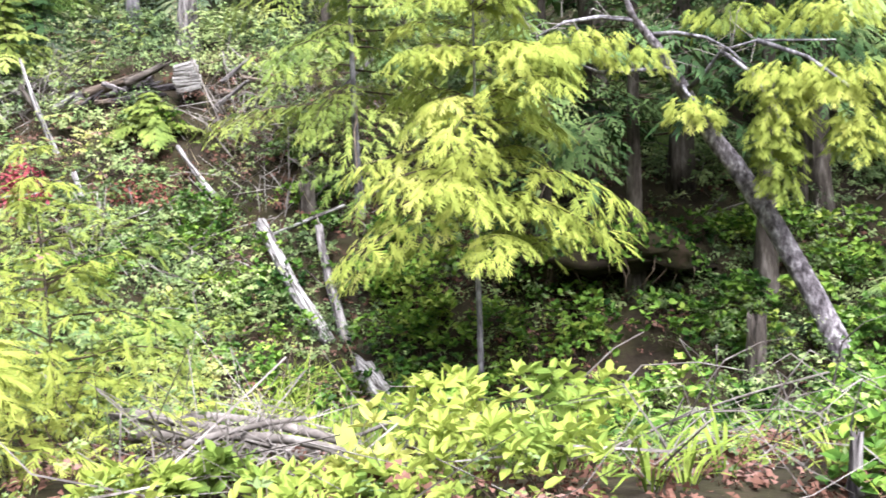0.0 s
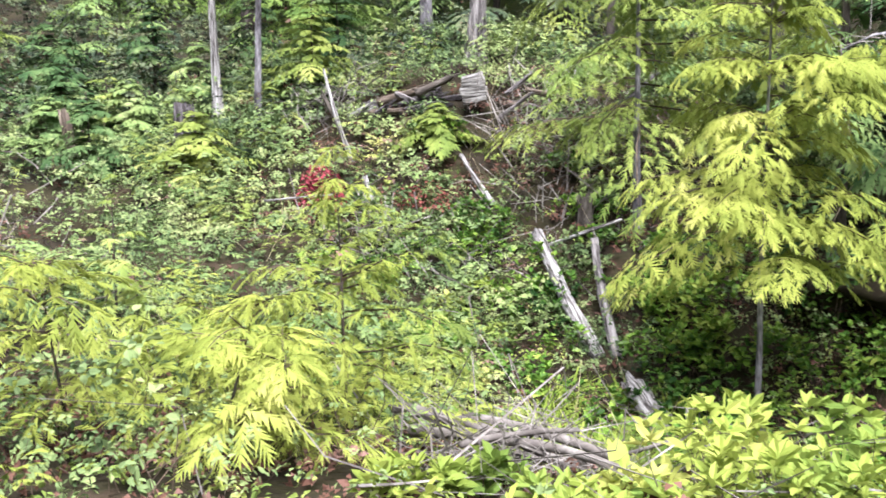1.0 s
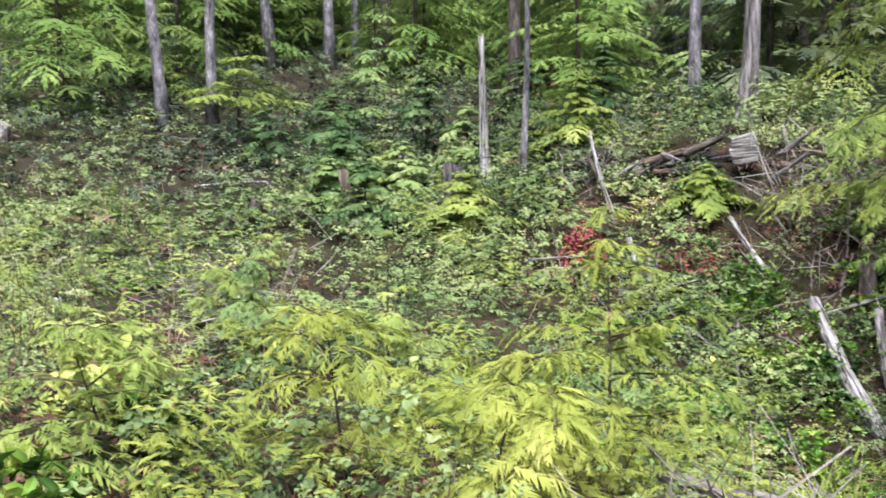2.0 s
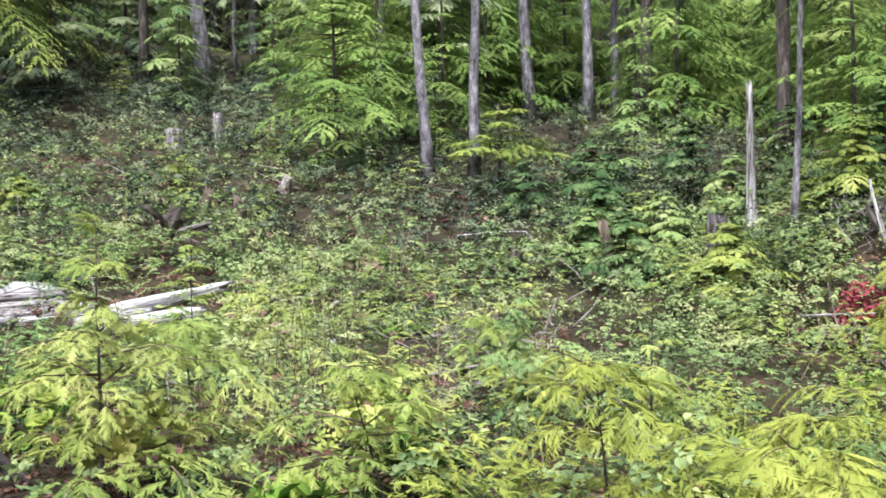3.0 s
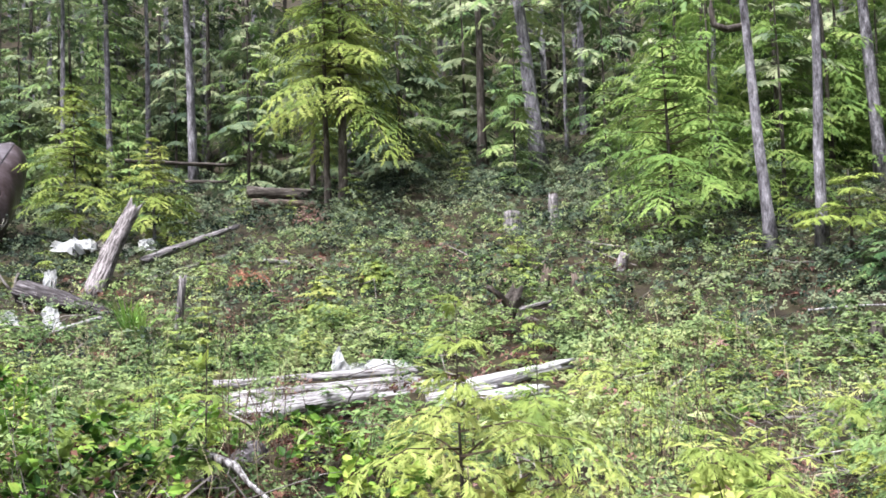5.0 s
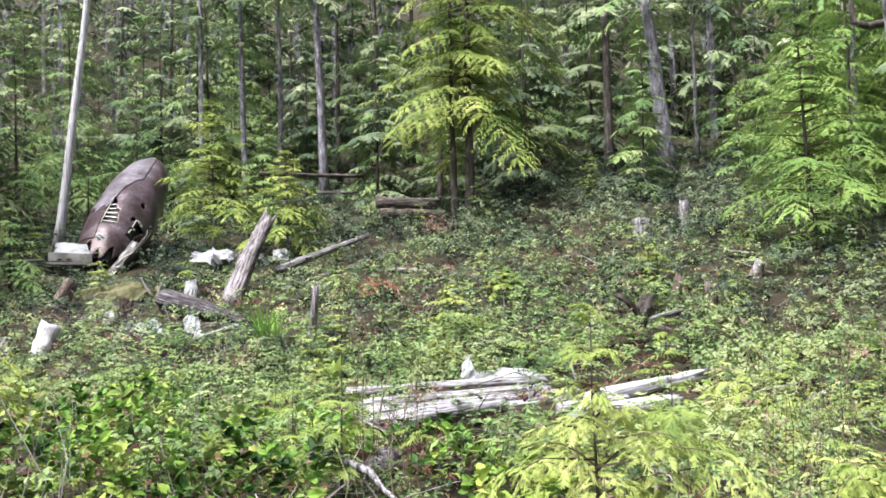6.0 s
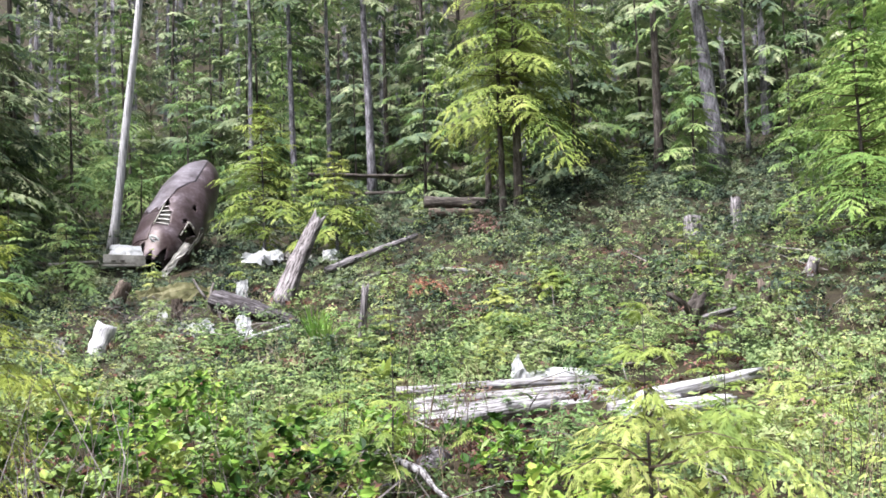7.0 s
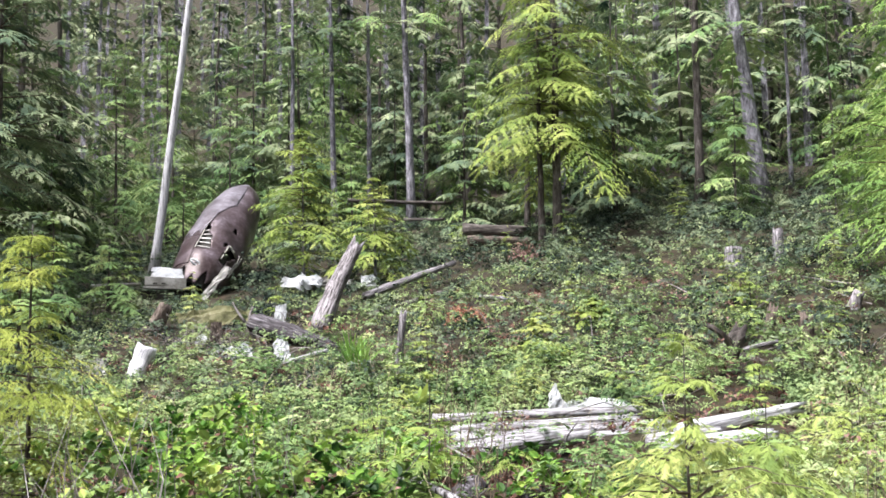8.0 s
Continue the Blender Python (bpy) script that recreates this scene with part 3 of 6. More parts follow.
bright = conifer("hemlock_tree", "hemlock with bright fresh green boughs behind grey trunks", 9.5, 0.09, dict(base=0.4, R=2.6, branches=80, twigs=16, kites=12, leaf=0.17, flat=0.18, crowd=1.1, droop=0.45, taper=0.6, wild=0.6), "green_hemlock", "dark_bark", (0.0, 0.01), 17, "bright hemlocks behind the trunks", limbs=False)
AZK = [-60, -30, -10, 0, 10, 18, 26, 34, 45, 54, 62, 70, 80, 90, 97, 104, 125]
EDK = [9, 11, 14, 16, 18.5, 21, 30, 35, 33, 33, 35, 36, 41, 43, 33, 25, 18]
woods = np.random.default_rng(21)
spots = []
firsts = {k: True for k in range(6)}
tries = 0
while len(spots) < 166 and tries < 20000:
    tries += 1
    az = woods.uniform(-32, 110)
    e = float(np.interp(az, AZK, EDK))
    d = e + 26 * woods.uniform(0, 1) ** 1.15
    x, y = polar(az, d)
    if any((x - a) ** 2 + (y - b) ** 2 < (1.5 + 0.018 * d) ** 2 for a, b in spots):
        continue
    if 83 < az < 93.5 and d < 47 or any((x - q[0]) ** 2 + (y - q[1]) ** 2 < 1.0 for q in EDGE):
        continue
    if any(abs(math.degrees(math.atan2(-q[0], q[1])) - az) < 1.1 and d < math.hypot(q[0], q[1]) for q in EDGE):
        continue
    spots.append((x, y))
    into = d - e
    pick = woods.uniform()
    kind = (0 if pick < 0.2 else 1 if pick < 0.36 else 2 if pick < 0.62 else 3 if pick < 0.74 else 4) if into > 5 else (2 if pick < 0.35 else 3)
    if 20 < az < 50 and kind >= 2 and len(spots) % 4:
        kind = 5
    ob = (tall_a, tall_b, mid_a, mid_b, mid_c, bright)[kind]
    s = woods.uniform(0.8, 1.25)
    if kind == 3 and into < 3:
        s *= woods.uniform(0.35, 0.9)
    if firsts[kind]:
        firsts[kind] = False
        stand(ob, x, y, woods.uniform(0, 360), s)
    else:
        again(ob, x, y, woods.uniform(0, 360), s, tall=woods.uniform(0.85, 1.2))
for n, (x, y, q, s) in enumerate([(-39, 1.0, 3, 0.7), (-40.5, 5.0, 2, 0.6), (-41, -1.5, 4, 0.8), (-38.7, 7.4, 3, 0.75), (-43, 3.0, 4, 0.7), (-37.5, -3.5, 2, 0.8), (-35.5, -5.2, 4, 0.9), (-44, -4.0, 2, 1.0), (-46, 0.5, 4, 1.0), (-37.8, 4.6, 3, 0.45), (-36.6, 6.4, 3, 0.4), (-34.0, -1.4, 3, 0.35), (-33.2, 6.6, 3, 0.4), (-31.5, 7.6, 3, 0.33), (-47, 6.0, 2, 1.1), (-32.0, -2.6, 3, 0.5), (-37.7, -4.6, 1, 1.1), (-35.4, -6.3, 4, 1.15), (-43.8, -3.8, 1, 1.1), (-41.0, -5.5, 4, 1.2)]):
    again((tall_a, tall_b, mid_a, mid_b, mid_c)[q], x, y, 67 * n, s)
for n, (az, d, s) in enumerate([(28.0, 40.0, 0.9), (33.0, 41.0, 1.05), (36.5, 39.5, 1.0), (40.5, 40.5, 1.1), (43.8, 37.5, 1.0), (47.0, 36.0, 0.9), (38.5, 45.0, 1.2), (45.5, 44.0, 1.2), (43.4, 29.5, 0.75), (47.2, 30.0, 0.8)]):
    x, y = polar(az, d)
    again(bright, x, y, 67 * n, s)
# the woods go on all round, out of sight
for n in range(12):
    az, d = woods.uniform(122, 314), woods.uniform(16, 40)
    x, y = polar(az, d)
    again((tall_a, tall_b, mid_a)[n % 3], x, y, woods.uniform(0, 360), woods.uniform(0.8, 1.1))

# far woods: rows of conifers behind, too many to count
g = np.random.default_rng(77)
nt_ = 270
az = g.uniform(-32, 110, nt_)
d = np.interp(az, AZK, EDK) + 17 + 55 * g.uniform(0, 1, nt_) ** 1.2
tx_, ty_ = polar(az, d)
th_ = g.uniform(13, 22, nt_)
vs, ts, base_n = [], [], 0
far_kinds = [crown_parts(17.0, b_, 2.8, 50, 700 + q, twigs=7, kites=6, leaf=0.5, droop=0.45, wild=0.6, gap=0.1)[0] for q, b_ in enumerate((0.3, 0.6, 2.0, 4.0))]
for q in range(nt_):
    v, t = far_kinds[q % 4]
    a, k_ = g.uniform(0, 6.283), g.uniform(0.8, 1.2)
    c_, s_ = math.cos(a) * k_, math.sin(a) * k_
    vs.append(np.stack([v[:, 0] * c_ - v[:, 1] * s_ + tx_[q], v[:, 0] * s_ + v[:, 1] * c_ + ty_[q], v[:, 2] * th_[q] / 17.0 + gz(tx_[q], ty_[q])], 1))
    ts.append(t + base_n)
    base_n += len(v)
v, t = np.vstack(vs), np.vstack(ts)
far = tagged(new("woods", raw_mesh("woods", v, t, M["dark_needles"])), "dense dark green conifers of the woods far behind", "woods", kind="stuff")
tb = np.stack([tx_, ty_, ground(tx_, ty_) - 0.2], 1)
tagged(piece("woods_trunks", sticks_mesh("woods_trunks", tb, tb + np.stack([g.normal(0, 0.3, nt_), g.normal(0, 0.3, nt_), th_], 1), 0.2, M["grey_bark"], 0.004), far), kind="stuff")

# ---------------------------------------------------------------- marked trees of the edge
stand(conifer("hemlock_tree", "tall hemlock with layered yellow-green drooping boughs at the wood's edge", 13, 0.16,
              dict(base=3.3, R=3.1, branches=116, twigs=24, kites=12, leaf=0.155, flat=0.18, wide=0.34, droop=0.46, taper=0.42, wild=0.8, tiers=0.5, hang=0.4, face=0.4, crowd=1.2), "edge_hemlock", "dark_bark", (0, 0), 31), -29.7, 12.25)
stand(conifer("hemlock_tree", "slim dark hemlock trunk beside a taller one", 9, 0.12,
              dict(base=4.0, R=1.8, branches=40, twigs=15, kites=10, leaf=0.16, flat=0.18, droop=0.42), "edge_hemlock", "dark_bark", (0.01, 0), 32), -30.15, 11.9)
stand(conifer("young_hemlock", "bushy young hemlock, fresh green, boughs down to the ground", 5.6, 0.07,
              dict(base=0.25, R=2.55, branches=92, twigs=19, kites=12, leaf=0.135, flat=0.18, droop=0.36, taper=0.7, wild=0.6), "green_hemlock", "dark_bark", (0.0, -0.02), 33), -19.3, 16.6)
stand(conifer("young_hemlock", "small spreading yellow-green hemlock among grey trunks", 2.1, 0.05,
              dict(base=0.7, R=1.45, branches=30, twigs=15, kites=11, leaf=0.13, droop=0.28, taper=0.6, wild=0.6), "edge_hemlock", "dark_bark", (0, 0), 34), -15.0, 17.7)
stand(conifer("young_hemlock", "young pale green hemlock standing beside the wreck", 4.9, 0.06,
              dict(base=0.9, R=1.9, tiers=0.4, branches=92, twigs=15, kites=11, leaf=0.13, flat=0.2, droop=0.4, taper=0.6, wild=0.65), "edge_hemlock", "grey_bark", (0, 0), 35), -30.0, 4.25)
stand(conifer("young_hemlock", "pale green young hemlock behind a leaning dead log", 3.2, 0.05,
              dict(base=0.3, R=1.6, tiers=0.4, branches=76, twigs=14, kites=11, leaf=0.13, flat=0.2, droop=0.4, wild=0.65), "edge_hemlock", "grey_bark", (0, 0), 36), -29.0, 6.2)
stand(conifer("hemlock_tree", "dark hemlock with dense layered boughs down to the ground", 13, 0.16,
              dict(base=0.3, R=3.2, branches=110, twigs=19, kites=11, leaf=0.22, droop=0.42, taper=0.5, wild=0.6, tiers=0.75), "dark_needles", "dark_bark", (0, 0), 37), -31.3, -4.4)
stand(conifer("hemlock_tree", "dark hemlock with dense layered boughs down to the ground", 11, 0.14,
              dict(base=0.3, R=2.9, branches=100, twigs=19, kites=11, leaf=0.2, droop=0.42, taper=0.5, wild=0.6, tiers=0.75), "dark_needles", "dark_bark", (0, 0), 38), -25.5, -5.2)
stand(conifer("conifer_sapling", "yellow-green conifer sapling at the clearing's rim", 2.9, 0.03,
              dict(base=0.2, R=1.15, branches=80, twigs=13, kites=4, leaf=0.16, pairs=5, droop=0.34, wild=0.7, tiers=0.3), "yellow", "dark_bark", (0, 0), 39), -10.9, -1.1)
BANK = [(-9.6, 16.6, 1.7, 1.0, 0.3, "deep_needles"), (-8.3, 18.0, 1.9, 1.1, 0.3, "deep_needles"), (-6.5, 17.6, 1.7, 1.0, 0.3, "deep_needles"),
        (-2.6, 19.3, 6.0, 1.8, 0.5, "edge_hemlock"), (-0.4, 18.2, 5.5, 1.9, 0.4, "edge_hemlock"), (-13.5, 21.0, 3.6, 1.5, 0.4, "hemlock"),
        (-10.4, 15.0, 1.0, 0.8, 0.2, "deep_needles"), (-20.6, -3.2, 2.6, 1.3, 0.1, "yellow"), (-22.4, -2.6, 2.4, 1.2, 0.1, "hemlock"),
        (-18.6, -3.4, 1.9, 1.0, 0.1, "yellow"), (-24.6, -2.2, 3.0, 1.3, 0.2, "hemlock"), (-9.9, 13.9, 0.9, 0.8, 0.1, "hemlock"),
        (-8.9, 14.6, 1.0, 0.8, 0.1, "hemlock")]
BANK += [(-8.2, 15.6, 1.2, 0.9, 0.2, "hemlock"), (-11.2, 16.4, 1.3, 0.9, 0.2, "deep_needles"), (-8.6, 13.0, 1.2, 0.8, 0.1, "deep_needles"),
        (-6.2, 15.6, 1.4, 0.9, 0.2, "edge_hemlock"), (-7.0, 13.2, 1.0, 0.8, 0.1, "edge_hemlock"), (-12.6, 17.8, 1.4, 1.1, 0.3, "deep_needles"),
        (2.6, 15.8, 7.5, 2.2, 0.3, "deep_needles"), (5.6, 14.6, 8.5, 2.4, 0.4, "deep_needles"), (8.2, 12.4, 8.5, 2.4, 0.4, "deep_needles"),
        # the conifer at (7.4, 9.8) is out of view, added to shade the hollow
        (7.4, 9.8, 7.5, 1.9, 3.2, "deep_needles"), (0.8, 14.2, 5.5, 1.8, 0.3, "edge_hemlock"), (4.6, 12.6, 6.5, 1.7, 2.4, "deep_needles"),
        (3.3, 13.6, 8.0, 2.3, 0.6, "deep_needles"), (1.9, 12.6, 6.0, 1.9, 1.2, "deep_needles"), (2.3, 11.7, 5.5, 1.7, 1.9, "deep_needles"), (3.7, 11.4, 6.0, 1.8, 2.2, "deep_needles"), (1.3, 12.0, 5.0, 1.5, 1.9, "hemlock"), (-27.2, -1.1, 2.3, 1.2, 0.1, "hemlock"), (-3.75, 14.05, 0.6, 0.62, 0.1, "edge_hemlock"), (-18.1, 7.0, 0.9, 0.7, 0.1, "edge_hemlock"), (-19.8, 8.9, 0.6, 0.6, 0.1, "edge_hemlock"), (-13.2, 16.3, 1.2, 1.0, 0.1, "deep_needles")]
for n, (x, y, H, R, b, leaf) in enumerate(BANK):
    stand(conifer("young_conifer", "young conifer with layered green boughs on the bank", H, 0.02 * H, dict(base=b, R=R, branches=54, twigs=14, kites=10, leaf=0.08 + 0.022 * R, droop=0.42, wild=0.6), leaf, "dark_bark", (0, 0), 60 + n, "young conifers on the bank"), x, y, n * 50)

# near cedar with hanging sprays, over the hollow
stand(conifer("cedar_tree", "young cedar with bright hanging sprays over a shaded hollow", 5.0, 0.035,
              dict(base=1.55, R=1.3, branches=70, twigs=13, kites=4, leaf=0.21, pairs=7, wide=0.42, droop=0.5, rise=0.28, taper=0.5, wild=0.5, hang=0.4, tiers=0.7, plump=0.6), "yellow", "grey_bark", (0.014, 0), 41), 0.41, 9.94)
stand(conifer("cedar_tree", "young cedar with bright layered sprays on the bank", 4.8, 0.05,
              dict(base=1.25, R=1.9, branches=66, twigs=14, kites=4, leaf=0.2, pairs=5, droop=0.42, taper=0.5, wild=0.55, hang=0.35, tiers=0.7, plump=0.6), "edge_hemlock", "grey_bark", (0, 0), 42), -0.9, 12.9)

# leaning lichened tree, with boughs at its crook
lean_tree = tagged(empty("leaning_tree"), "leaning grey lichened tree with yellow-green hemlock boughs at its top", "tree")
LT = np.array([(4.02, 9.4, -1.5), (3.9, 9.5, -1.19), (3.61, 9.73, -0.49), (3.3, 9.95, 0.15), (2.97, 10.16, 0.74), (2.67, 10.3, 1.16), (2.48, 10.3, 1.53), (2.23, 10.3, 1.92), (2.0, 10.25, 2.19), (1.85, 10.18, 2.56)])
piece("trunk", tube_mesh("trunk", LT, np.array([0.15, 0.12, 0.105, 0.1, 0.09, 0.08, 0.07, 0.045, 0.035, 0.012]), M["lichen_bark"], sides=14, wobble=0.09, seed=5), lean_tree)
limbs = [[(2.52, 10.23, 1.47), (2.67, 10.09, 1.65), (2.77, 9.96, 1.83), (3.05, 9.77, 1.91), (3.65, 9.44, 1.88)], [(2.39, 10.27, 1.69), (2.05, 10.24, 1.68), (1.66, 10.21, 1.68), (1.33, 10.16, 1.81)],
         [(2.18, 10.31, 2.02), (2.41, 10.16, 2.02), (2.64, 9.99, 1.96), (2.81, 9.84, 1.84), (2.93, 9.7, 1.69)], [(2.0, 10.25, 2.16), (1.67, 10.21, 2.2), (1.33, 10.16, 2.16), (1.05, 10.09, 2.03)],
         [(2.77, 9.96, 1.83), (3.01, 9.78, 1.61), (3.17, 9.62, 1.3), (3.28, 9.48, 0.94)], [(3.05, 9.77, 1.91), (3.43, 9.53, 1.74), (3.71, 9.31, 1.48), (3.93, 9.22, 1.18)],
         [(2.48, 10.3, 1.53), (2.47, 10.04, 1.45), (2.52, 9.82, 1.35)], [(2.67, 10.28, 1.14), (2.56, 10.15, 1.2), (2.45, 10.05, 1.15)]]
for n, pl in enumerate(limbs):
    pl = np.array(pl)
    r0 = 0.012 if n == 7 else 0.026
    piece("limb", tube_mesh("limb", pl, np.linspace(r0, 0.008, len(pl)), M["grey_bark"], sides=7, wobble=0.1, seed=n), lean_tree)
# fine dead twigs about the crook
tw_a = np.array([limbs[q % 4][1 + q % 3] for q in range(46)]) + rng.normal(0, 0.05, (46, 3))
tagged(piece("twigwork", sticks_mesh("twigwork", tw_a, tw_a + rng.normal(0, 0.24, (46, 3)) + (0, -0.05, 0.02), 0.004, M["twig"], 0.2), lean_tree), kind="stuff")
# boughs: flat masses of sprays (centre, half-widths, number of sprays)
masses = [((2.53, 10.02, 1.36), (0.3, 0.25, 0.13), 90), ((3.3, 9.58, 1.6), (0.5, 0.3, 0.2), 190), ((3.71, 9.31, 1.6), (0.42, 0.3, 0.24), 150), ((3.24, 9.54, 1.3), (0.34, 0.25, 0.18), 110),
          ((3.19, 9.51, 0.97), (0.26, 0.2, 0.15), 80), ((3.19, 9.51, 0.68), (0.2, 0.16, 0.12), 60), ((3.82, 9.26, 1.16), (0.32, 0.25, 0.2), 110), ((1.49, 10.14, 2.0), (0.5, 0.35, 0.18), 140),
          ((2.03, 10.14, 1.84), (0.34, 0.25, 0.12), 60), ((1.1, 10.09, 1.86), (0.4, 0.3, 0.2), 120), ((3.0, 10.2, 2.2), (0.6, 0.35, 0.12), 120), ((3.8, 9.8, 2.2), (0.6, 0.4, 0.14), 140)]
for c_, h_, k_ in masses:
    ph, u = rng.uniform(0, 6.283, k_), np.sqrt(rng.uniform(0, 1, k_))
    off = np.stack([np.cos(ph) * u, np.sin(ph) * u, rng.uniform(-1, 1, k_) - 0.6 * u * u], 1)
    la = np.stack([np.cos(ph), np.sin(ph), -0.35 - 0.5 * u], 1) + rng.normal(0, 0.3, (k_, 3))
    ln_ = rng.uniform(0.08, 0.17, k_)
    v, t = fronds(np.array(c_) + off * h_ * 0.82, la, np.array([0, -0.25, 1.0]) + la * (0.3, 0.3, 0) + rng.normal(0, 0.2, la.shape), ln_, ln_ * 0.75, rng.uniform(0.1, 0.5, k_), 7)
    piece("bough", raw_mesh("bough", v, t, M["yellow"]), lean_tree)

# bright saplings close by
SAP = [(-2.28, 6.15, 1.9, 1.05, 34, "yellow", 0.2), (-2.65, 5.1, 0.95, 0.75, 30, "yellow", 0.15), (-3.25, 4.7, 1.1, 0.8, 32, "yellow", 0.15), (-2.0, 4.75, 0.75, 0.6, 24, "yellow", 0.1), 
       (-5.72, 3.1, 1.75, 1.1, 30, "lime", 0.15), (-4.2, 4.0, 0.95, 0.8, 32, "lime", 0.12), 
       (-6.6, 4.3, 1.0, 0.75, 28, "lime", 0.1), (-5.6, 6.9, 1.2, 0.6, 34, "hemlock", 0.1), (-3.7, 6.0, 0.7, 0.6, 24, "yellow", 0.1), (-4.6, 7.6, 0.7, 0.6, 24, "lime", 0.1),
       (-0.2, 6.9, 0.8, 0.7, 28, "yellow", 0.1), (-7.3, 8.5, 0.9, 0.7, 26, "lime", 0.1), (-9.2, 6.9, 0.9, 0.75, 28, "lime", 0.1)]
for n, (x, y, H, R, nb, leaf, b) in enumerate(SAP):
    stand(conifer("conifer_sapling", "bright yellow-green feathery conifer sapling among the shrubs", H, 0.007 + 0.0045 * H,
                  dict(base=b, R=R, branches=nb if H > 1.5 else int(nb * 0.62), twigs=12 if H > 1.5 else 8, kites=3, leaf=0.17 if H > 1.5 else 0.2, pairs=7, wide=0.36, droop=0.4, rise=0.3, taper=1.3 if H > 1.5 else 0.5, wild=1.0, tiers=0.2, hang=0.35, flat=0.2, plump=0.5, face=0.25), leaf, "dark_bark", (0, 0) if H > 1.5 else (0.22 * math.sin(n * 2.1), 0.22 * math.cos(n * 3.3)), 80 + n, "bright saplings near the path"), x, y, n * 77)

# saplings strewn over the clearing
low_first = True
low_spots = np.random.default_rng(5)
for n in range(74):
    az = low_spots.uniform(14, 92)
    d = low_spots.uniform(8.5, float(np.interp(az, AZK, EDK)) + 2)
    x, y = polar(az, d)
    if 58 < az < 75 and d < 16 or 79 < az < 92 and 12 < d < 24:
        continue
    s = low_spots.uniform(0.25, 0.6) * (1.25 if d > 17 else 1)
    if low_first:
        low_first = False
        stand(low_a, x, y, 0, s)
    else:
        again(low_a, x, y, low_spots.uniform(0, 360), s, tall=low_spots.uniform(0.7, 1.3))


# ---------------------------------------------------------------- undergrowth, as stuff
def noise2(x, y, k, o):
    return 0.5 + 0.25 * (np.sin(k * x + o) * np.sin(k * 1.3 * y + 2 * o) + np.sin(k * 0.6 * (x + y) + 3 * o))


def clumps(az0, az1, d0, d1, per_m2, seed, keep=None):
    g = np.random.default_rng(seed)
    area = math.radians(az1 - az0) * (d1 * d1 - d0 * d0) / 2
    n = int(area * per_m2)
    d = np.sqrt(g.uniform(d0 * d0, d1 * d1, n)); az = g.uniform(az0, az1, n)
    x, y = polar(az, d)
    if keep is not None:
        k = g.uniform(0, 1, n) < keep(x, y, az, d)
        x, y, d, az = x[k], y[k], d[k], az[k]
    return x, y, d, g


# places with little growth: x, y, radius, strength
BARE = [(-4.6, 14.7, 1.1, 1.0), (-2.9, 14.8, 0.9, 0.8), (-1.3, 11.6, 1.3, 0.3),
        (-0.4, 7.4, 1.3, 0.45), (2.5, 8.0, 2.0, 0.5), (-3.6, 12.4, 1.0, 0.15),
        (-2.6, 14.4, 1.2, 0.3), (-6.5, 8.6, 1.2, 0.5), (-8.2, 9.6, 1.5, 0.35),
        (-22.6, 1.6, 1.5, 0.7), (-20.6, 2.3, 0.8, 0.7), (-21.6, 3.8, 0.8, 0.6),
        (-24.6, 3.6, 1.2, 0.4), (-13.3, 5.6, 1.5, 0.75), (-8.3, 1.2, 0.9, 0.5),
        (2.5, 11.6, 1.6, 0.75)]
BARE += [(-12.4, 8.2, 1.1, 0.6), (-29.6, 0.8, 1.3, 0.35), (-28.4, 4.4, 1.1, 0.4),
        (-24.0, 8.2, 0.9, 1.2), (-15.9, 9.9, 0.8, 1.1), (-20.0, 0.0, 0.8, 1.1),
        (-19.2, 1.9, 1.1, 0.5), (-17.7, 0.0, 1.2, 0.6), (-21.8, 6.7, 0.8, 1.0),
        (-6.4, 2.4, 0.7, 1.3), (-5.3, 2.0, 0.9, 1.2), (-4.2, 1.6, 0.8, 1.2),
        (-0.55, 9.4, 0.8, 1.3), (-0.45, 8.4, 0.6, 1.2), (-10.8, 3.6, 1.0, 1.2),
        (-9.6, 3.2, 0.9, 1.0)]


def gaps(x, y):
    """0 in the gaps between clumps, 1 on them; a metre or two across."""
    q = np.sin(1.9 * x + 1.1 * np.sin(0.8 * y)) + np.sin(2.3 * y + 1.3 * np.sin(1.1 * x + 2.0)) + 0.8 * np.sin(1.4 * (x + y) + 0.7) + 0.6 * np.sin(3.7 * x - 2.9 * y)
    return np.clip((q + 1.0) * 1.2, 0, 1)


def bare_spots(x, y, az, d):
    """Less growth where litter and dead wood show."""
    k = np.where(d < 11, 0.15 + 0.85 * gaps(x, y), np.where(d < 16, 0.45 + 0.55 * gaps(x, y), 0.8 + 0.2 * gaps(x * 0.6, y * 0.6)))
    for bx, by, r, s in BARE:
        k = k - 0.75 * s * np.exp(-((x - bx) ** 2 + (y - by) ** 2) / r ** 2)
    pile = (x > -14.8) & (x < -11.6) & (y > 3.6) & (y < 9.2)
    return np.where(pile, 0.1, np.clip(k, 0.05, 1))


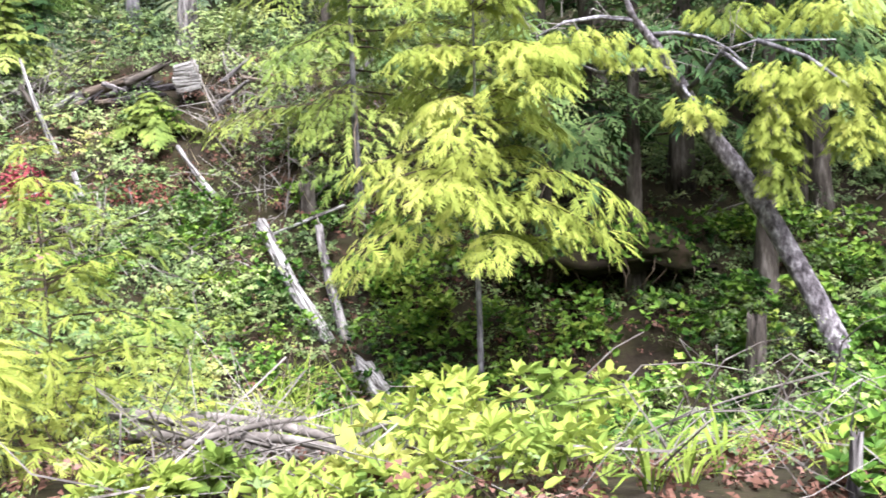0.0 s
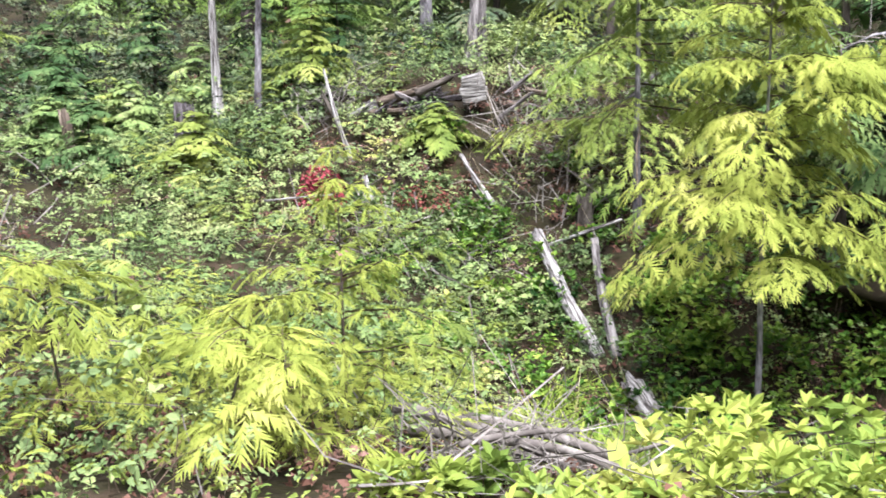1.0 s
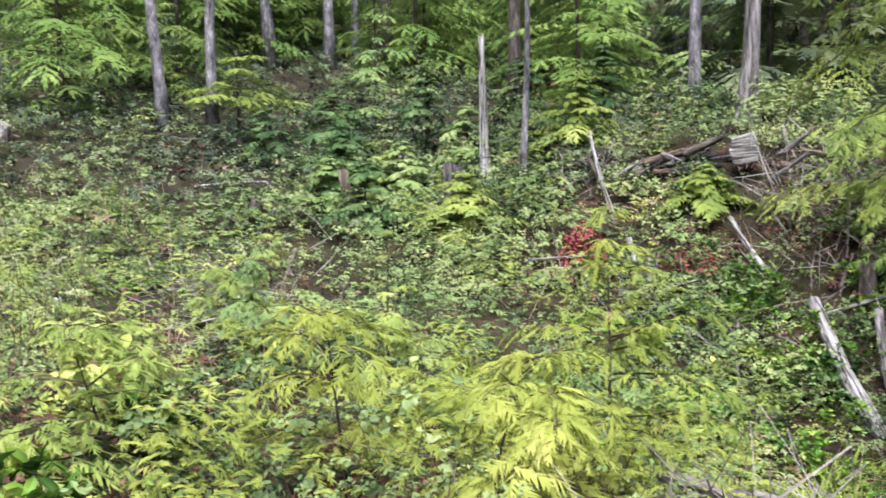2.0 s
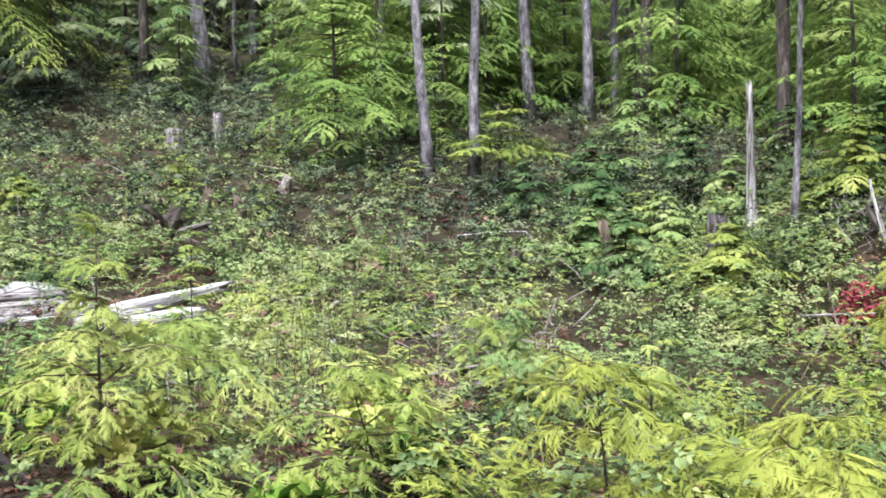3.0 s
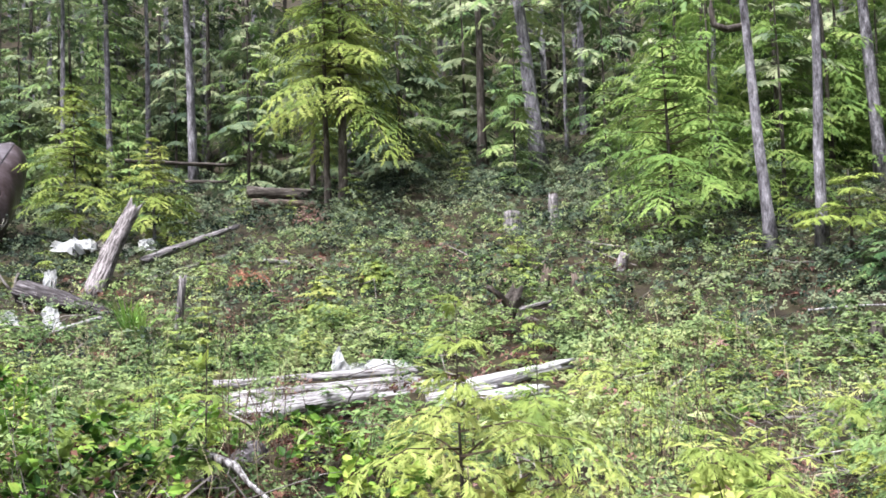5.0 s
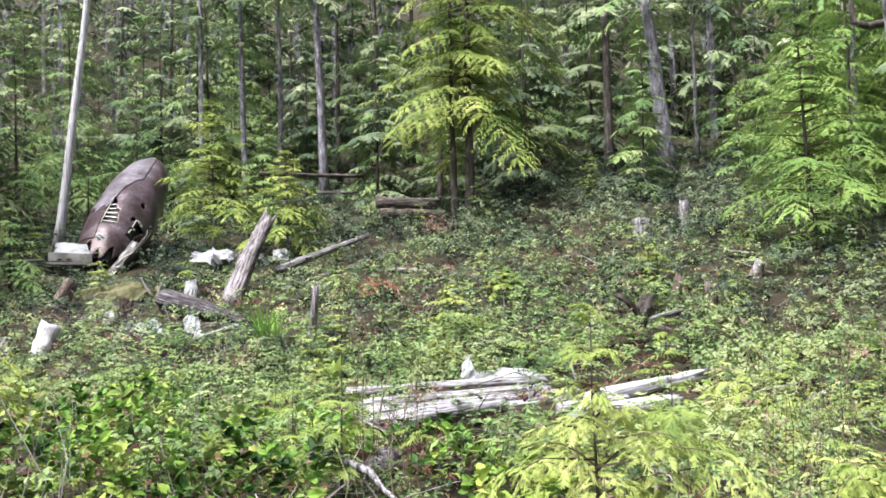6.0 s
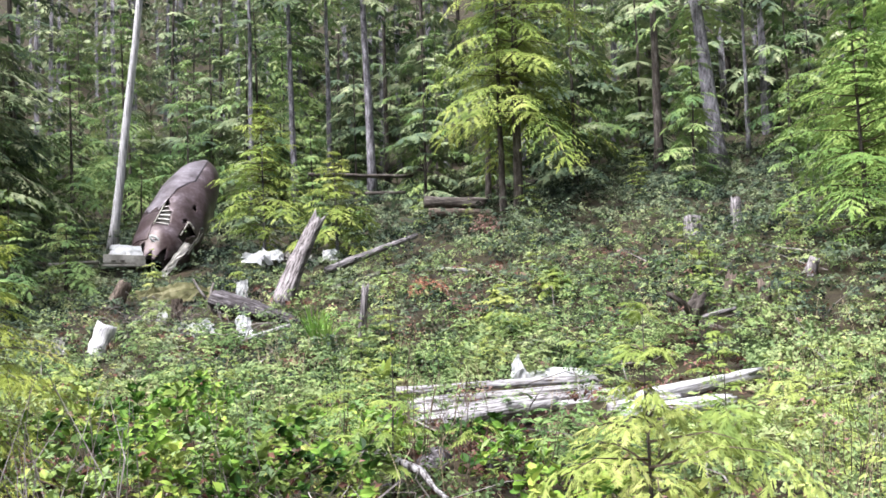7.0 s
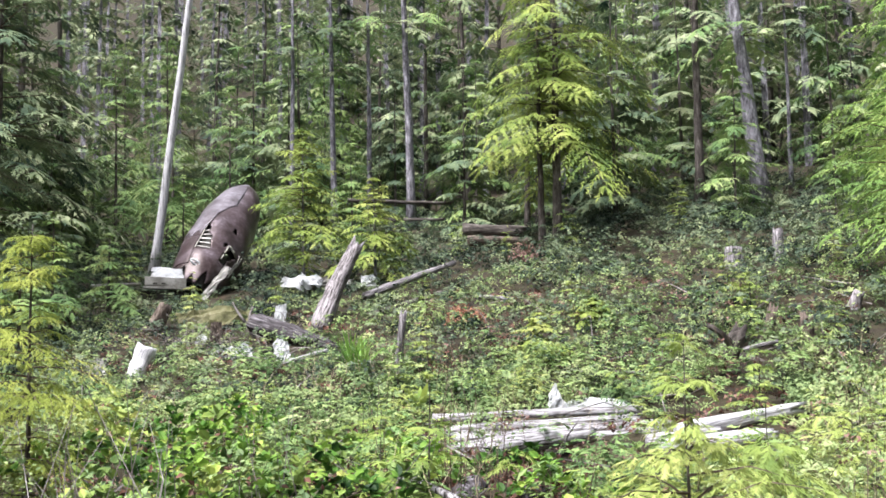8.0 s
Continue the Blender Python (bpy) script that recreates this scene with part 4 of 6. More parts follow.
def shrub_stuff(name, label, mat, x, y, d, g, count, leaf, h, r, aspect=0.55, tilt=0.55, stems=2, simple=0, tuft=8):
    n = len(x)
    hh, rr = h * (0.4 + 1.7 * g.uniform(0, 1, n) ** 2.6), r * g.uniform(0.55, 1.35, n)
    az_ = np.degrees(np.arctan2(-x, y))
    swell = np.clip(0.3 + 1.4 * noise2(x, y, 2.3, 5.0 + h), 0.35, 1.6)
    hh, rr = hh * swell, rr * (0.6 + 0.4 * swell)
    lane = ((az_ > 55) & (az_ < 77) & (d > 8) & (d < 16.5)) | ((az_ > 78) & (az_ < 93) & (d > 13) & (d < 31))
    hh = np.where(lane, np.minimum(hh, 0.34), hh)
    hh = np.where((az_ > 57) & (az_ < 76) & (d > 10) & (d < 14.5), np.minimum(hh, 0.2), hh)
    z = ground(x, y)
    tip = np.repeat(np.arange(n), max(1, count // tuft))
    k = len(tip)
    u, ph = np.sqrt(g.uniform(0, 1, k)), g.uniform(0, 2 * np.pi, k)
    tx, ty = u * np.cos(ph), u * np.sin(ph)
    tz = np.sqrt(np.maximum(0, 1 - 0.7 * u * u)) * np.where(g.uniform(0, 1, k) < 0.22, g.uniform(0.2, 0.6, k), g.uniform(0.66, 1.12, k))
    idx, ti_ = np.repeat(tip, tuft), np.repeat(np.arange(k), tuft)
    m = len(idx)
    spot = np.stack([x[tip] + tx * rr[tip], y[tip] + ty * rr[tip], 0 * u], 1)
    spot[:, 2] = ground(spot[:, 0], spot[:, 1]) * 0.5 + z[tip] * 0.5 + tz * hh[tip]
    way = g.normal(0, 1, (m, 3)) * (1, 1, 0.55)
    at = spot[ti_] + way * (leaf * 0.75 * np.clip(d[idx] / 13, 0.85, 1.5))[:, None]
    lean = g.normal(0, tilt * 0.5, (k, 3))
    face = np.stack([tx[ti_] * 0.6, ty[ti_] * 0.6, 0.8 + 0 * idx], 1) + way * 0.25 + lean[ti_] + g.normal(0, 0.16, (m, 3))
    size = leaf * g.uniform(0.6, 1.35, m) * np.clip(d[idx] / 13, 0.85, 1.5)
    v, f = leaves(at, face, size, aspect, simple)
    ob = tagged(new(name, raw_mesh(name, v, f, M[mat])), label, "shrubs", kind="stuff")
    if stems:
        si = np.repeat(np.arange(n), stems)
        s0 = np.stack([x[si], y[si], z[si] - 0.03], 1)
        k = len(si)
        e0 = np.stack([x[si] + g.normal(0, 0.6, k) * rr[si], y[si] + g.normal(0, 0.6, k) * rr[si], z[si] + hh[si] * g.uniform(0.5, 0.95, k)], 1)
        tagged(piece("stemwork", sticks_mesh("stemwork", s0, e0, 0.0032 * np.clip(d[si] / 8, 1, 2), M["stem"], 0.16), ob), kind="stuff")
    return ob


def mid_keep(x, y, az, d):
    return bare_spots(x, y, az, d) * np.where((az > 67) & (d < 13.8), 0.1, 1) * (0.4 + 0.6 * (noise2(x, y, 1.1, 1.0) > 0.42))


def yel_keep(x, y, az, d):
    return bare_spots(x, y, az, d) * np.clip(1.25 * noise2(x, y, 0.9, 4.0) - 0.1, 0, 1) * np.clip(1.15 - (d - 13) / 12, 0.12, 1) * np.where((az > 22) & (az < 46) & (d > 11.5), 0.3, 1)


x, y, d, g = clumps(-34, 108, 4.8, 9.5, 9.0, 1, lambda x, y, az, d: bare_spots(x, y, az, d) * np.where(az < 20, 0.13, np.where((az > 72) & (d < 9), 0.2, 0.55)))
shrub_stuff("salal_shrubs", "low salal shrubs with glossy mid-green oval leaves", "salal", x, y, d, g, 60, 0.062, 0.45, 0.38, 0.62, 0.55, 2, 2)
x, y, d, g = clumps(-30, 104, 9.5, 18, 8.0, 2, mid_keep)
shrub_stuff("salal_undergrowth", "dense salal undergrowth with glossy green leaves", "salal", x, y, d, g, 170, 0.052, 0.36, 0.42, 0.6, 0.55, 1, 1)
x, y, d, g = clumps(-6, 104, 17, 44, 2.5, 3, bare_spots)
shrub_stuff("slope_salal", "dark green salal covering the slope up to the woods", "slope_leaf", x, y, d, g, 80, 0.055, 0.55, 0.6, 0.6, 0.55, 0, 1)
# darker leaves on this stretch paint the shadows of the saplings
x, y, d, g = clumps(14, 45, 14, 30, 2.4, 48, lambda x, y, az, d: 0.35 + 0.65 * bare_spots(x, y, az, d))
shrub_stuff("dark_salal", "salal of the bank in a darker leaf colour for the saplings' shade", "slope_leaf", x, y, d, g, 56, 0.05, 0.4, 0.6, 0.6, 0.5, 0, 1)
x, y, d, g = clumps(45, 100, 15, 29, 2.6, 46, lambda x, y, az, d: 0.35 + 0.65 * bare_spots(x, y, az, d))
shrub_stuff("slope_huckleberry", "small-leaved green huckleberry filling the slope", "huckle", x, y, d, g, 56, 0.045, 0.36, 0.6, 0.6, 0.45, 0, 1)
x, y, d, g = clumps(46, 102, 27, 46, 1.3, 20, bare_spots)
shrub_stuff("salal_cover", "dark green salal under the wood's edge", "slope_leaf", x, y, d, g, 96, 0.058, 0.5, 0.7, 0.6, 0.5, 0, 1)
x, y, d, g = clumps(-30, 104, 3.4, 12, 9.0, 4, lambda x, y, az, d: yel_keep(x, y, az, d) * np.where((az < 16) & (d < 9), 0.1, 1) * np.where((az > 66) & (d < 13), 0.25, 1))
shrub_stuff("huckleberry_shrubs", "small-leaved bright green huckleberry shrubs", "huckle", x, y, d, g, 90, 0.042, 0.55, 0.34, 0.55, 0.7, 2)
x, y, d, g = clumps(-4, 34, 9.8, 16.5, 2.7, 15, bare_spots)
shrub_stuff("bank_undergrowth", "mixed pale green shrubs growing over the bank", "huckle", x, y, d, g, 100, 0.05, 0.5, 0.4, 0.55, 0.6, 1, 1)
x, y, d, g = clumps(-24, 14, 7.6, 11.5, 5.0, 16, bare_spots)
shrub_stuff("hollow_undergrowth", "low mixed green shrubs in the hollow", "hollow_leaf", x, y, d, g, 90, 0.045, 0.42, 0.4, 0.55, 0.6, 1, 0)
x, y, d, g = clumps(-20, 100, 12, 30, 4.2, 5, yel_keep)
shrub_stuff("huckleberry_undergrowth", "pale green huckleberry shrubs over the clearing", "huckle", x, y, d, g, 150, 0.04, 0.4, 0.42, 0.5, 0.7, 1, 1)
x, y, d, g = clumps(-32, 108, 3.0, 26, 3.2, 6, lambda x, y, az, d: (1.25 - bare_spots(x, y, az, d)) * np.where(d > 14, 0.4, 1))
shrub_stuff("dead_leaf_litter", "brown dead leaves and litter lying on the soil", "dead_leaf", x, y, d, g, 46, 0.06, 0.1, 0.5, 0.6, 0.9, 0, 1)


x, y, d, g = clumps(-30, 100, 2.6, 8.5, 9.0, 17)
x2, y2, d2, g2 = clumps(66, 100, 8.5, 14, 6.0, 47)
x, y, d = np.append(x, x2), np.append(y, y2), np.append(d, d2)
shrub_stuff("brown_leaf_litter", "brown dead leaves strewn on the soil by the hollow", "dead_leaf", x, y, d, g, 40, 0.05, 0.1, 0.4, 0.6, 0.8, 0, 1)


x, y, d, g = clumps(-30, 60, 2.7, 7.2, 6.0, 45, lambda x, y, az, d: np.where(az < -6, 0.15, 0.7))
shrub_stuff("low_herbs", "low fresh green herbs among litter and dead twigs", "fresh", x, y, d, g, 40, 0.048, 0.2, 0.3, 0.6, 0.6, 1, 2)
x, y, d, g = clumps(-12, 26, 9.5, 15.5, 6.0, 18)
shrub_stuff("bank_litter", "brown dead leaves and bits of bark on the bank", "dead_leaf", x, y, d, g, 56, 0.045, 0.12, 0.42, 0.5, 0.8, 0, 1)
x, y, d, g = clumps(-14, 24, 9.0, 15, 4.0, 19)
shrub_stuff("bank_herbs", "low green herbs among litter on the bank", "fresh", x, y, d, g, 64, 0.04, 0.2, 0.32, 0.55, 0.6, 0, 1)


def low_sprays(name, label, mat, x, y, d, g, count, size, pairs):
    n = len(x)
    idx = np.repeat(np.arange(n), count)
    m = len(idx)
    ph = g.uniform(0, 2 * np.pi, m)
    out = np.stack([np.cos(ph), np.sin(ph), g.uniform(0.0, 0.8, m)], 1)
    o = np.stack([x[idx], y[idx], ground(x, y)[idx]], 1)
    o[:, 2] += g.uniform(0.12, 0.62, m)
    o[:, :2] += out[:, :2] * g.uniform(0.02, 0.25, m)[:, None]
    l = size * g.uniform(0.6, 1.4, m)
    v, t = fronds(o, out, np.array([0, 0, 1.0]) + g.normal(0, 0.14, (m, 3)), l, l * 0.6, g.uniform(0.2, 0.7, m), pairs)
    return tagged(new(name, raw_mesh(name, v, t, M[mat])), label, "undergrowth", kind="stuff")


x, y, d, g = clumps(4, 96, 4.0, 11, 3.2, 7, lambda x, y, az, d: yel_keep(x, y, az, d) * np.where(az < 18, 0.25, 0.6) * np.where((az > 66) & (d < 13), 0.2, 1))
low_sprays("seedling_fronds", "feathery yellow-green conifer seedlings among the shrubs", "yellow", x, y, d, g, 46, 0.125, 7)
x, y, d, g = clumps(6, 94, 9.5, 24, 3.4, 8, yel_keep)
low_sprays("seedling_sprays", "feathery yellow-green conifer seedlings over the clearing", "hemlock", x, y, d, g, 26, 0.2, 3)
x, y, d, g = clumps(12, 94, 6.5, 17, 3.2, 41, lambda x, y, az, d: bare_spots(x, y, az, d) * np.clip(1.5 * noise2(x, y, 1.3, 7.0) - 0.35, 0, 1) * np.where((d < 13) & (az > 66), 0.2, 1))
low_sprays("feathery_fronds", "feathery yellow-green fronds rising from the undergrowth", "lime", x, y, d, g, 22, 0.16, 5)

# dead sticks and slash
x, y, d, g = clumps(-28, 100, 3.5, 26, 0.9, 9, lambda x, y, az, d: 1.35 - bare_spots(x, y, az, d))
n = len(x)
ph, ln_ = g.uniform(0, 2 * np.pi, n), g.uniform(0.3, 1.4, n)
s = np.stack([x, y, ground(x, y) + g.uniform(0, 0.3, n)], 1)
e = np.stack([x + np.cos(ph) * ln_, y + np.sin(ph) * ln_, 0 * x], 1)
e[:, 2] = ground(e[:, 0], e[:, 1]) + g.uniform(0.05, 0.6, n)
tagged(new("dead_sticks", sticks_mesh("dead_sticks", s, e, g.uniform(0.004, 0.014, n), M["twig"])), "pale dead sticks and slash lying through the undergrowth", "sticks", kind="stuff")
for hx, hy, hr, n, lab in ((-1.7, 13.4, 1.2, 110, "heap of grey dead twigs on the bank"), (-0.5, 7.0, 1.1, 150, "tangle of grey dead branches in the grass"), (-1.1, 5.5, 0.8, 130, "grey dead twigs and slash among fresh leaves"), (1.5, 5.4, 1.0, 50, "thin grey dead twigs on brown litter"), (2.0, 6.6, 1.4, 40, "tangle of thin grey arching branches in the hollow"),
                           (-5.6, 14.9, 0.6, 90, "bristling grey dead twigs at a log's end"), (-8.2, 9.5, 1.1, 90, "dead brown twigs among the shrubs"), (-6.6, 8.4, 0.9, 80, "heap of dry grey twigs"), (-23.0, 1.3, 1.8, 140, "grey dead twigs among the wreckage"),
                           (-4.2, 12.0, 1.2, 60, "dry brown twigs on the bank"), (-2.9, 11.6, 1.1, 50, "dry grey twigs on the bank"), (-2.3, 14.6, 0.9, 130, "dead twigs round a root"), (-11.3, 0.8, 1.6, 150, "dead twigs under the bushes"), (-8.0, 0.8, 1.3, 120, "dead brown twigs under leggy bushes")):
    g = np.random.default_rng(int(abs(hx * 100)))
    px, py = hx + g.normal(0, 0.5, n) * hr, hy + g.normal(0, 0.5, n) * hr
    s = np.stack([px, py, ground(px, py) + g.uniform(0, 0.22, n)], 1)
    ph, ln_ = g.uniform(0, 2 * np.pi, n), g.uniform(0.2, 0.85, n)
    e = np.stack([px + np.cos(ph) * ln_, py + np.sin(ph) * ln_, 0 * px], 1)
    e[:, 2] = ground(e[:, 0], e[:, 1]) + g.uniform(0.05, 0.55, n)
    tagged(new("twig_heap", sticks_mesh("twig_heap", s, e, g.uniform(0.0025, 0.008, n) * (1.0 if hy < 9 else 1.6), M["twig"], 0.3)), lab, "twigs", kind="stuff")
# dry straw and dead stalks standing through the clearing
x, y, d, g = clumps(4, 92, 7, 19, 5.5, 31, lambda x, y, az, d: np.clip(noise2(x, y, 0.8, 9.0) * 1.6 - 0.45, 0, 1))
n = len(x)
s = np.stack([x, y, ground(x, y)], 1)
e = s + np.stack([g.normal(0, 0.14, n), g.normal(0, 0.14, n), g.uniform(0.3, 0.95, n)], 1)
tagged(new("dry_stalks", sticks_mesh("dry_stalks", s, e, g.uniform(0.002, 0.0045, n), M["straw"], 0.14)), "pale dry stalks standing among the shrubs", "stalks", kind="stuff")
x, y, d, g = clumps(2, 92, 6, 24, 0.3, 32)
shrub_stuff("dead_brown_shrubs", "withered brown shrubs scattered in the undergrowth", "dead_leaf", x, y, d, g, 96, 0.035, 0.5, 0.34, 0.5, 0.7, 4, 1)


# ---------------------------------------------------------------- dead wood
def log_thing(name, label, a, b, r0, r1, mat="silver_wood", seed=0, jag=0.0, ridges=0, sides=14, n=9, bow=0.02, group=""):
    """A log lying from a to b, with its grain along its length: an own frame with z along the log."""
    a, b = Vector(a), Vector(b)
    L = (b - a).length
    g = np.random.default_rng(seed)
    z = np.linspace(0, L, n)
    pts = np.stack([bow * L * np.sin(z / L * 3.1) + g.normal(0, 0.01, n) * L * 0.2, g.normal(0, 0.01, n) * L * 0.2, z], 1)
    ob = new(name, tube_mesh(name, pts, np.linspace(r0, r1, n) * (1 + 0.06 * g.standard_normal(n)), M[mat], sides=sides, wobble=0.07, ridges=ridges, seed=seed, jag=jag))
    ob.matrix_world = Matrix.Translation(a) @ (b - a).to_track_quat("Z", "Y").to_matrix().to_4x4()
    return tagged(ob, label, "log", group)


def stump(name, label, x, y, h, r, mat="grey_wood", lean=(0, 0), jag=0.1, seed=0, ridges=7, group="", dome=False):
    """A stump with root flare, fluted sides and a splintered top."""
    zz = np.array([-0.15, 0.0, 0.12, 0.35, 0.7, 1.0]) * h
    pts = np.stack([lean[0] * zz, lean[1] * zz, zz], 1)
    rad = r * np.array([1.45, 1.3, 1.12, 1.0, 0.93, 0.88])
    if dome:
        pts, rad = np.vstack([pts, pts[-1] * 1.07, pts[-1] * 1.1]), np.append(rad, [r * 0.66, r * 0.3])
    ob = new(name, tube_mesh(name, pts, rad, M[mat], sides=18, wobble=0.06, ridges=ridges, seed=seed, jag=jag * h))
    ob.location = (x, y, gz(x, y))
    return tagged(ob, label, "stump", group)


stump("stump", "squat grey cut stump on the shrubby slope", -22.97, 14.28, 0.5, 0.24, seed=1, jag=0.05, group="stumps")
stump("stump", "slim grey broken stump on the slope", -22.95, 15.59, 0.75, 0.14, seed=2, jag=0.15, group="stumps")
stump("stump", "pale brown broken stump among shrubs", -16.35, 11.59, 0.52, 0.13, "brown_wood", seed=3, jag=0.15, group="stumps")
stump("stump", "pale weathered stump tilted over on the slope", -17.77, 13.71, 0.34, 0.12, "worn_wood", (0.25, 0.3), seed=4, group="stumps")
stump("stump", "brown rotten stump leaning among shrubs", -16.9, 11.1, 0.6, 0.1, "brown_wood", (0.12, 0.19), seed=5, jag=0.2, group="stumps")
stump("stump", "dark charred stump with a hollow side", -7.75, 14.25, 0.6, 0.16, "dark_wood", seed=6, jag=0.12, group="stumps")
stump("stump", "brown leaning stub of a broken trunk", -9.18, 13.52, 0.8, 0.085, "brown_wood", (-0.15, -0.1), seed=7, jag=0.1, group="stumps")
stump("stump", "small dark stump hidden in shrubs", -10.59, 12.83, 0.55, 0.12, "dark_bark", seed=8, group="stumps")
stump("stump", "dark brown splintered stump in the hollow", 3.13, 9.95, 0.64, 0.1, "dark_bark", (0.01, 0), seed=9, jag=0.14, group="stumps")
log_thing("log_end", "pale smooth cut log end standing askew before the wreck", (-19.98, -0.3, 1.22), (-20.1, -0.06, 1.84), 0.165, 0.19, "bleached", 10, 0.03, 0, sides=20, n=10)
stump("stump", "leaning pale brown stub in front of the wreck", -25.1, 0.0, 0.62, 0.17, "brown_wood", (0, 0.5), seed=11, jag=0.12, group="stumps")
stump("stump", "thin grey stub standing in shrubs", -18.44, 4.36, 1.1, 0.07, "grey_wood", (0, 0.1), seed=12, jag=0.1, group="stumps")
stump("stump", "dark burnt stump beside the grey log", -1.55, 12.85, 0.46, 0.11, "dark_bark", seed=13, jag=0.12, group="stumps")
stump("stump", "thin grey broken post in the undergrowth", 1.78, 4.45, 0.28, 0.03, "grey_wood", seed=14, jag=0.12, group="stumps")

for n, (x, y, lx, ly, r, H, mat, lab) in enumerate([(-7.49, 14.84, -0.007, -0.003, 0.08, 2.3, "silver_wood", "pale grey broken snag, bare and pointed"),
                                                   (-18.23, 30.27, 0.02, 0.013, 0.15, 1.5, "grey_wood", "short grey broken snag at the wood's edge"),
                                                   (-3.70, 16.4, 0.041, 0.009, 0.15, 3.4, "grey_wood", "ragged grey broken snag on the bank"),
                                                   (-36.3, -0.04, 0.0, 0.111, 0.155, 14, "bleached", "tall leaning white-grey dead trunk beside the wreck")]):
    sn = new("snag", trunk_mesh(H, r, (lx, ly), mat, 300 + n, top=0.6, jag=0.25, bend=0.01))
    sn.location = (x, y, gz(x, y) - 0.05)
    tagged(sn, lab, "dead tree", "snags")

# bank on the hollow's far side
log_thing("log", "pale debarked log sliding down the bank", (-1.18, 10.95, -1.1), (-2.05, 12.2, 0.08), 0.085, 0.07, "silver_wood", 21, 0.02)
log_thing("log", "greyish pole lying beside a pale log on the bank", (-0.98, 10.98, -1.12), (-1.35, 12.15, 0.02), 0.065, 0.045, "grey_wood", 22, 0.02)
log_thing("branch", "pale dead branch propped across two logs", (-1.95, 12.25, -0.1), (-1.05, 12.2, 0.25), 0.03, 0.018, "silver_wood", 23, 0.02, sides=8)
log_thing("log_chunk", "splintered white chunk of wood in the grass", (-0.45, 9.85, -1.5), (-0.8, 9.95, -1.05), 0.13, 0.09, "silver_wood", 24, 0.08, 9)
log_thing("log", "large dark brown rotting log lying along the bank's crest", (-5.1, 14.85, 1.52), (-3.85, 14.92, 1.74), 0.15, 0.16, "dark_wood", 25, 0.45, 6, sides=22, n=18, bow=0.05)
for n, (p, q, r, m_) in enumerate([((-4.8, 14.62, 1.66), (-4.1, 14.68, 1.86), 0.075, "brown_wood"), ((-4.75, 14.55, 1.45), (-4.0, 14.62, 1.6), 0.07, "dark_wood"), ((-4.2, 14.6, 1.78), (-3.75, 14.7, 1.98), 0.06, "dark_bark"), ((-4.95, 14.5, 1.4), (-4.6, 14.42, 1.6), 0.055, "dark_wood"), ((-5.2, 14.5, 1.45), (-4.95, 14.4, 1.56), 0.07, "silver_wood"), ((-4.5, 14.55, 1.8), (-4.25, 14.5, 1.7), 0.035, "grey_wood")]):
    log_thing("log_piece", "rotten split piece of a fallen log on the crest", p, q, r, r * 0.75, m_, 430 + n, 0.3, 5, sides=12, n=10, bow=0.03, group="rotten log pieces")
block = tagged(empty("log_chunk", (-3.35, 14.72, 1.66)), "pale weathered sawn block of a fallen trunk, splitting in layers", "log")
for n in range(5):
    bm = bmesh.new()
    bmesh.ops.create_cube(bm, size=1)
    bmesh.ops.subdivide_edges(bm, edges=bm.edges[:], cuts=3, use_grid_fill=True)
    w_ = 0.46 - 0.035 * abs(n - 1.5)
    for q in bm.verts:
        e_ = noise.noise(q.co * 4 + Vector((n * 7, 0, 0)))
        q.co = Vector((q.co.x * (w_ + 0.05 * e_) + 0.015 * math.sin(n * 2.3), q.co.y * (0.36 + 0.04 * e_), q.co.z * 0.098 * (1 + 0.5 * e_) + 0.05 + n * 0.086 + 0.05 * q.co.x))
    bmesh.ops.bevel(bm, geom=[q for q in bm.edges if q.calc_face_angle(0) > 0.7], offset=0.012, segments=1, affect="EDGES")
    part("slab", bm, M["pale_grain"], block)
block.rotation_euler, block.scale = (radians(8), radians(-6), radians(12)), (0.85, 0.85, 0.85)
for n, (p, q, r, m_) in enumerate([((-4.9, 14.5, 1.5), (-4.4, 14.45, 1.55), 0.06, "brown_wood"), ((-2.9, 14.75, 1.75), (-2.5, 14.7, 2.05), 0.04, "grey_wood"), ((-2.6, 14.7, 1.8), (-2.1, 14.65, 1.7), 0.05, "brown_wood"), ((-3.0, 14.6, 1.4), (-2.5, 14.5, 1.75), 0.035, "grey_wood"), ((-7.9, 14.2, 0.7), (-7.2, 14.1, 1.1), 0.06, "grey_wood"), ((-5.2, 14.3, 1.2), (-5.5, 14.2, 1.8), 0.045, "dark_bark")]):
    log_thing("branch", "broken piece of rotten wood on the bank's crest", p, q, r, r * 0.6, m_, 410 + n, 0.1, 5, sides=9, bow=0.06, group="broken wood on the bank")
log_thing("root", "dark twisted root with a red-brown broken end", (-3.05, 15.0, 1.6), (-2.25, 14.9, 1.5), 0.07, 0.11, "brown_wood", 27, 0.08, 6, bow=0.12)
log_thing("root", "pale bent root arching out of the bank", (-2.75, 14.8, 1.25), (-2.3, 14.75, 1.58), 0.05, 0.04, "grey_wood", 28, 0.03, bow=0.15)
log_thing("branch", "pale bare dead branch standing askew", (-4.85, 13.7, 0.75), (-5.58, 14.5, 2.18), 0.04, 0.02, "silver_wood", 29, 0.05, sides=8)
log_thing("branch", "pale dead pole lying on the bank", (-3.97, 12.3, -0.05), (-4.42, 12.85, 0.7), 0.045, 0.035, "silver_wood", 30, 0.03, sides=8)
log_thing("branch", "pale dead pole among red leaves", (-2.75, 13.0, 0.35), (-3.3, 13.6, 0.95), 0.04, 0.03, "silver_wood", 31, 0.03, sides=8)
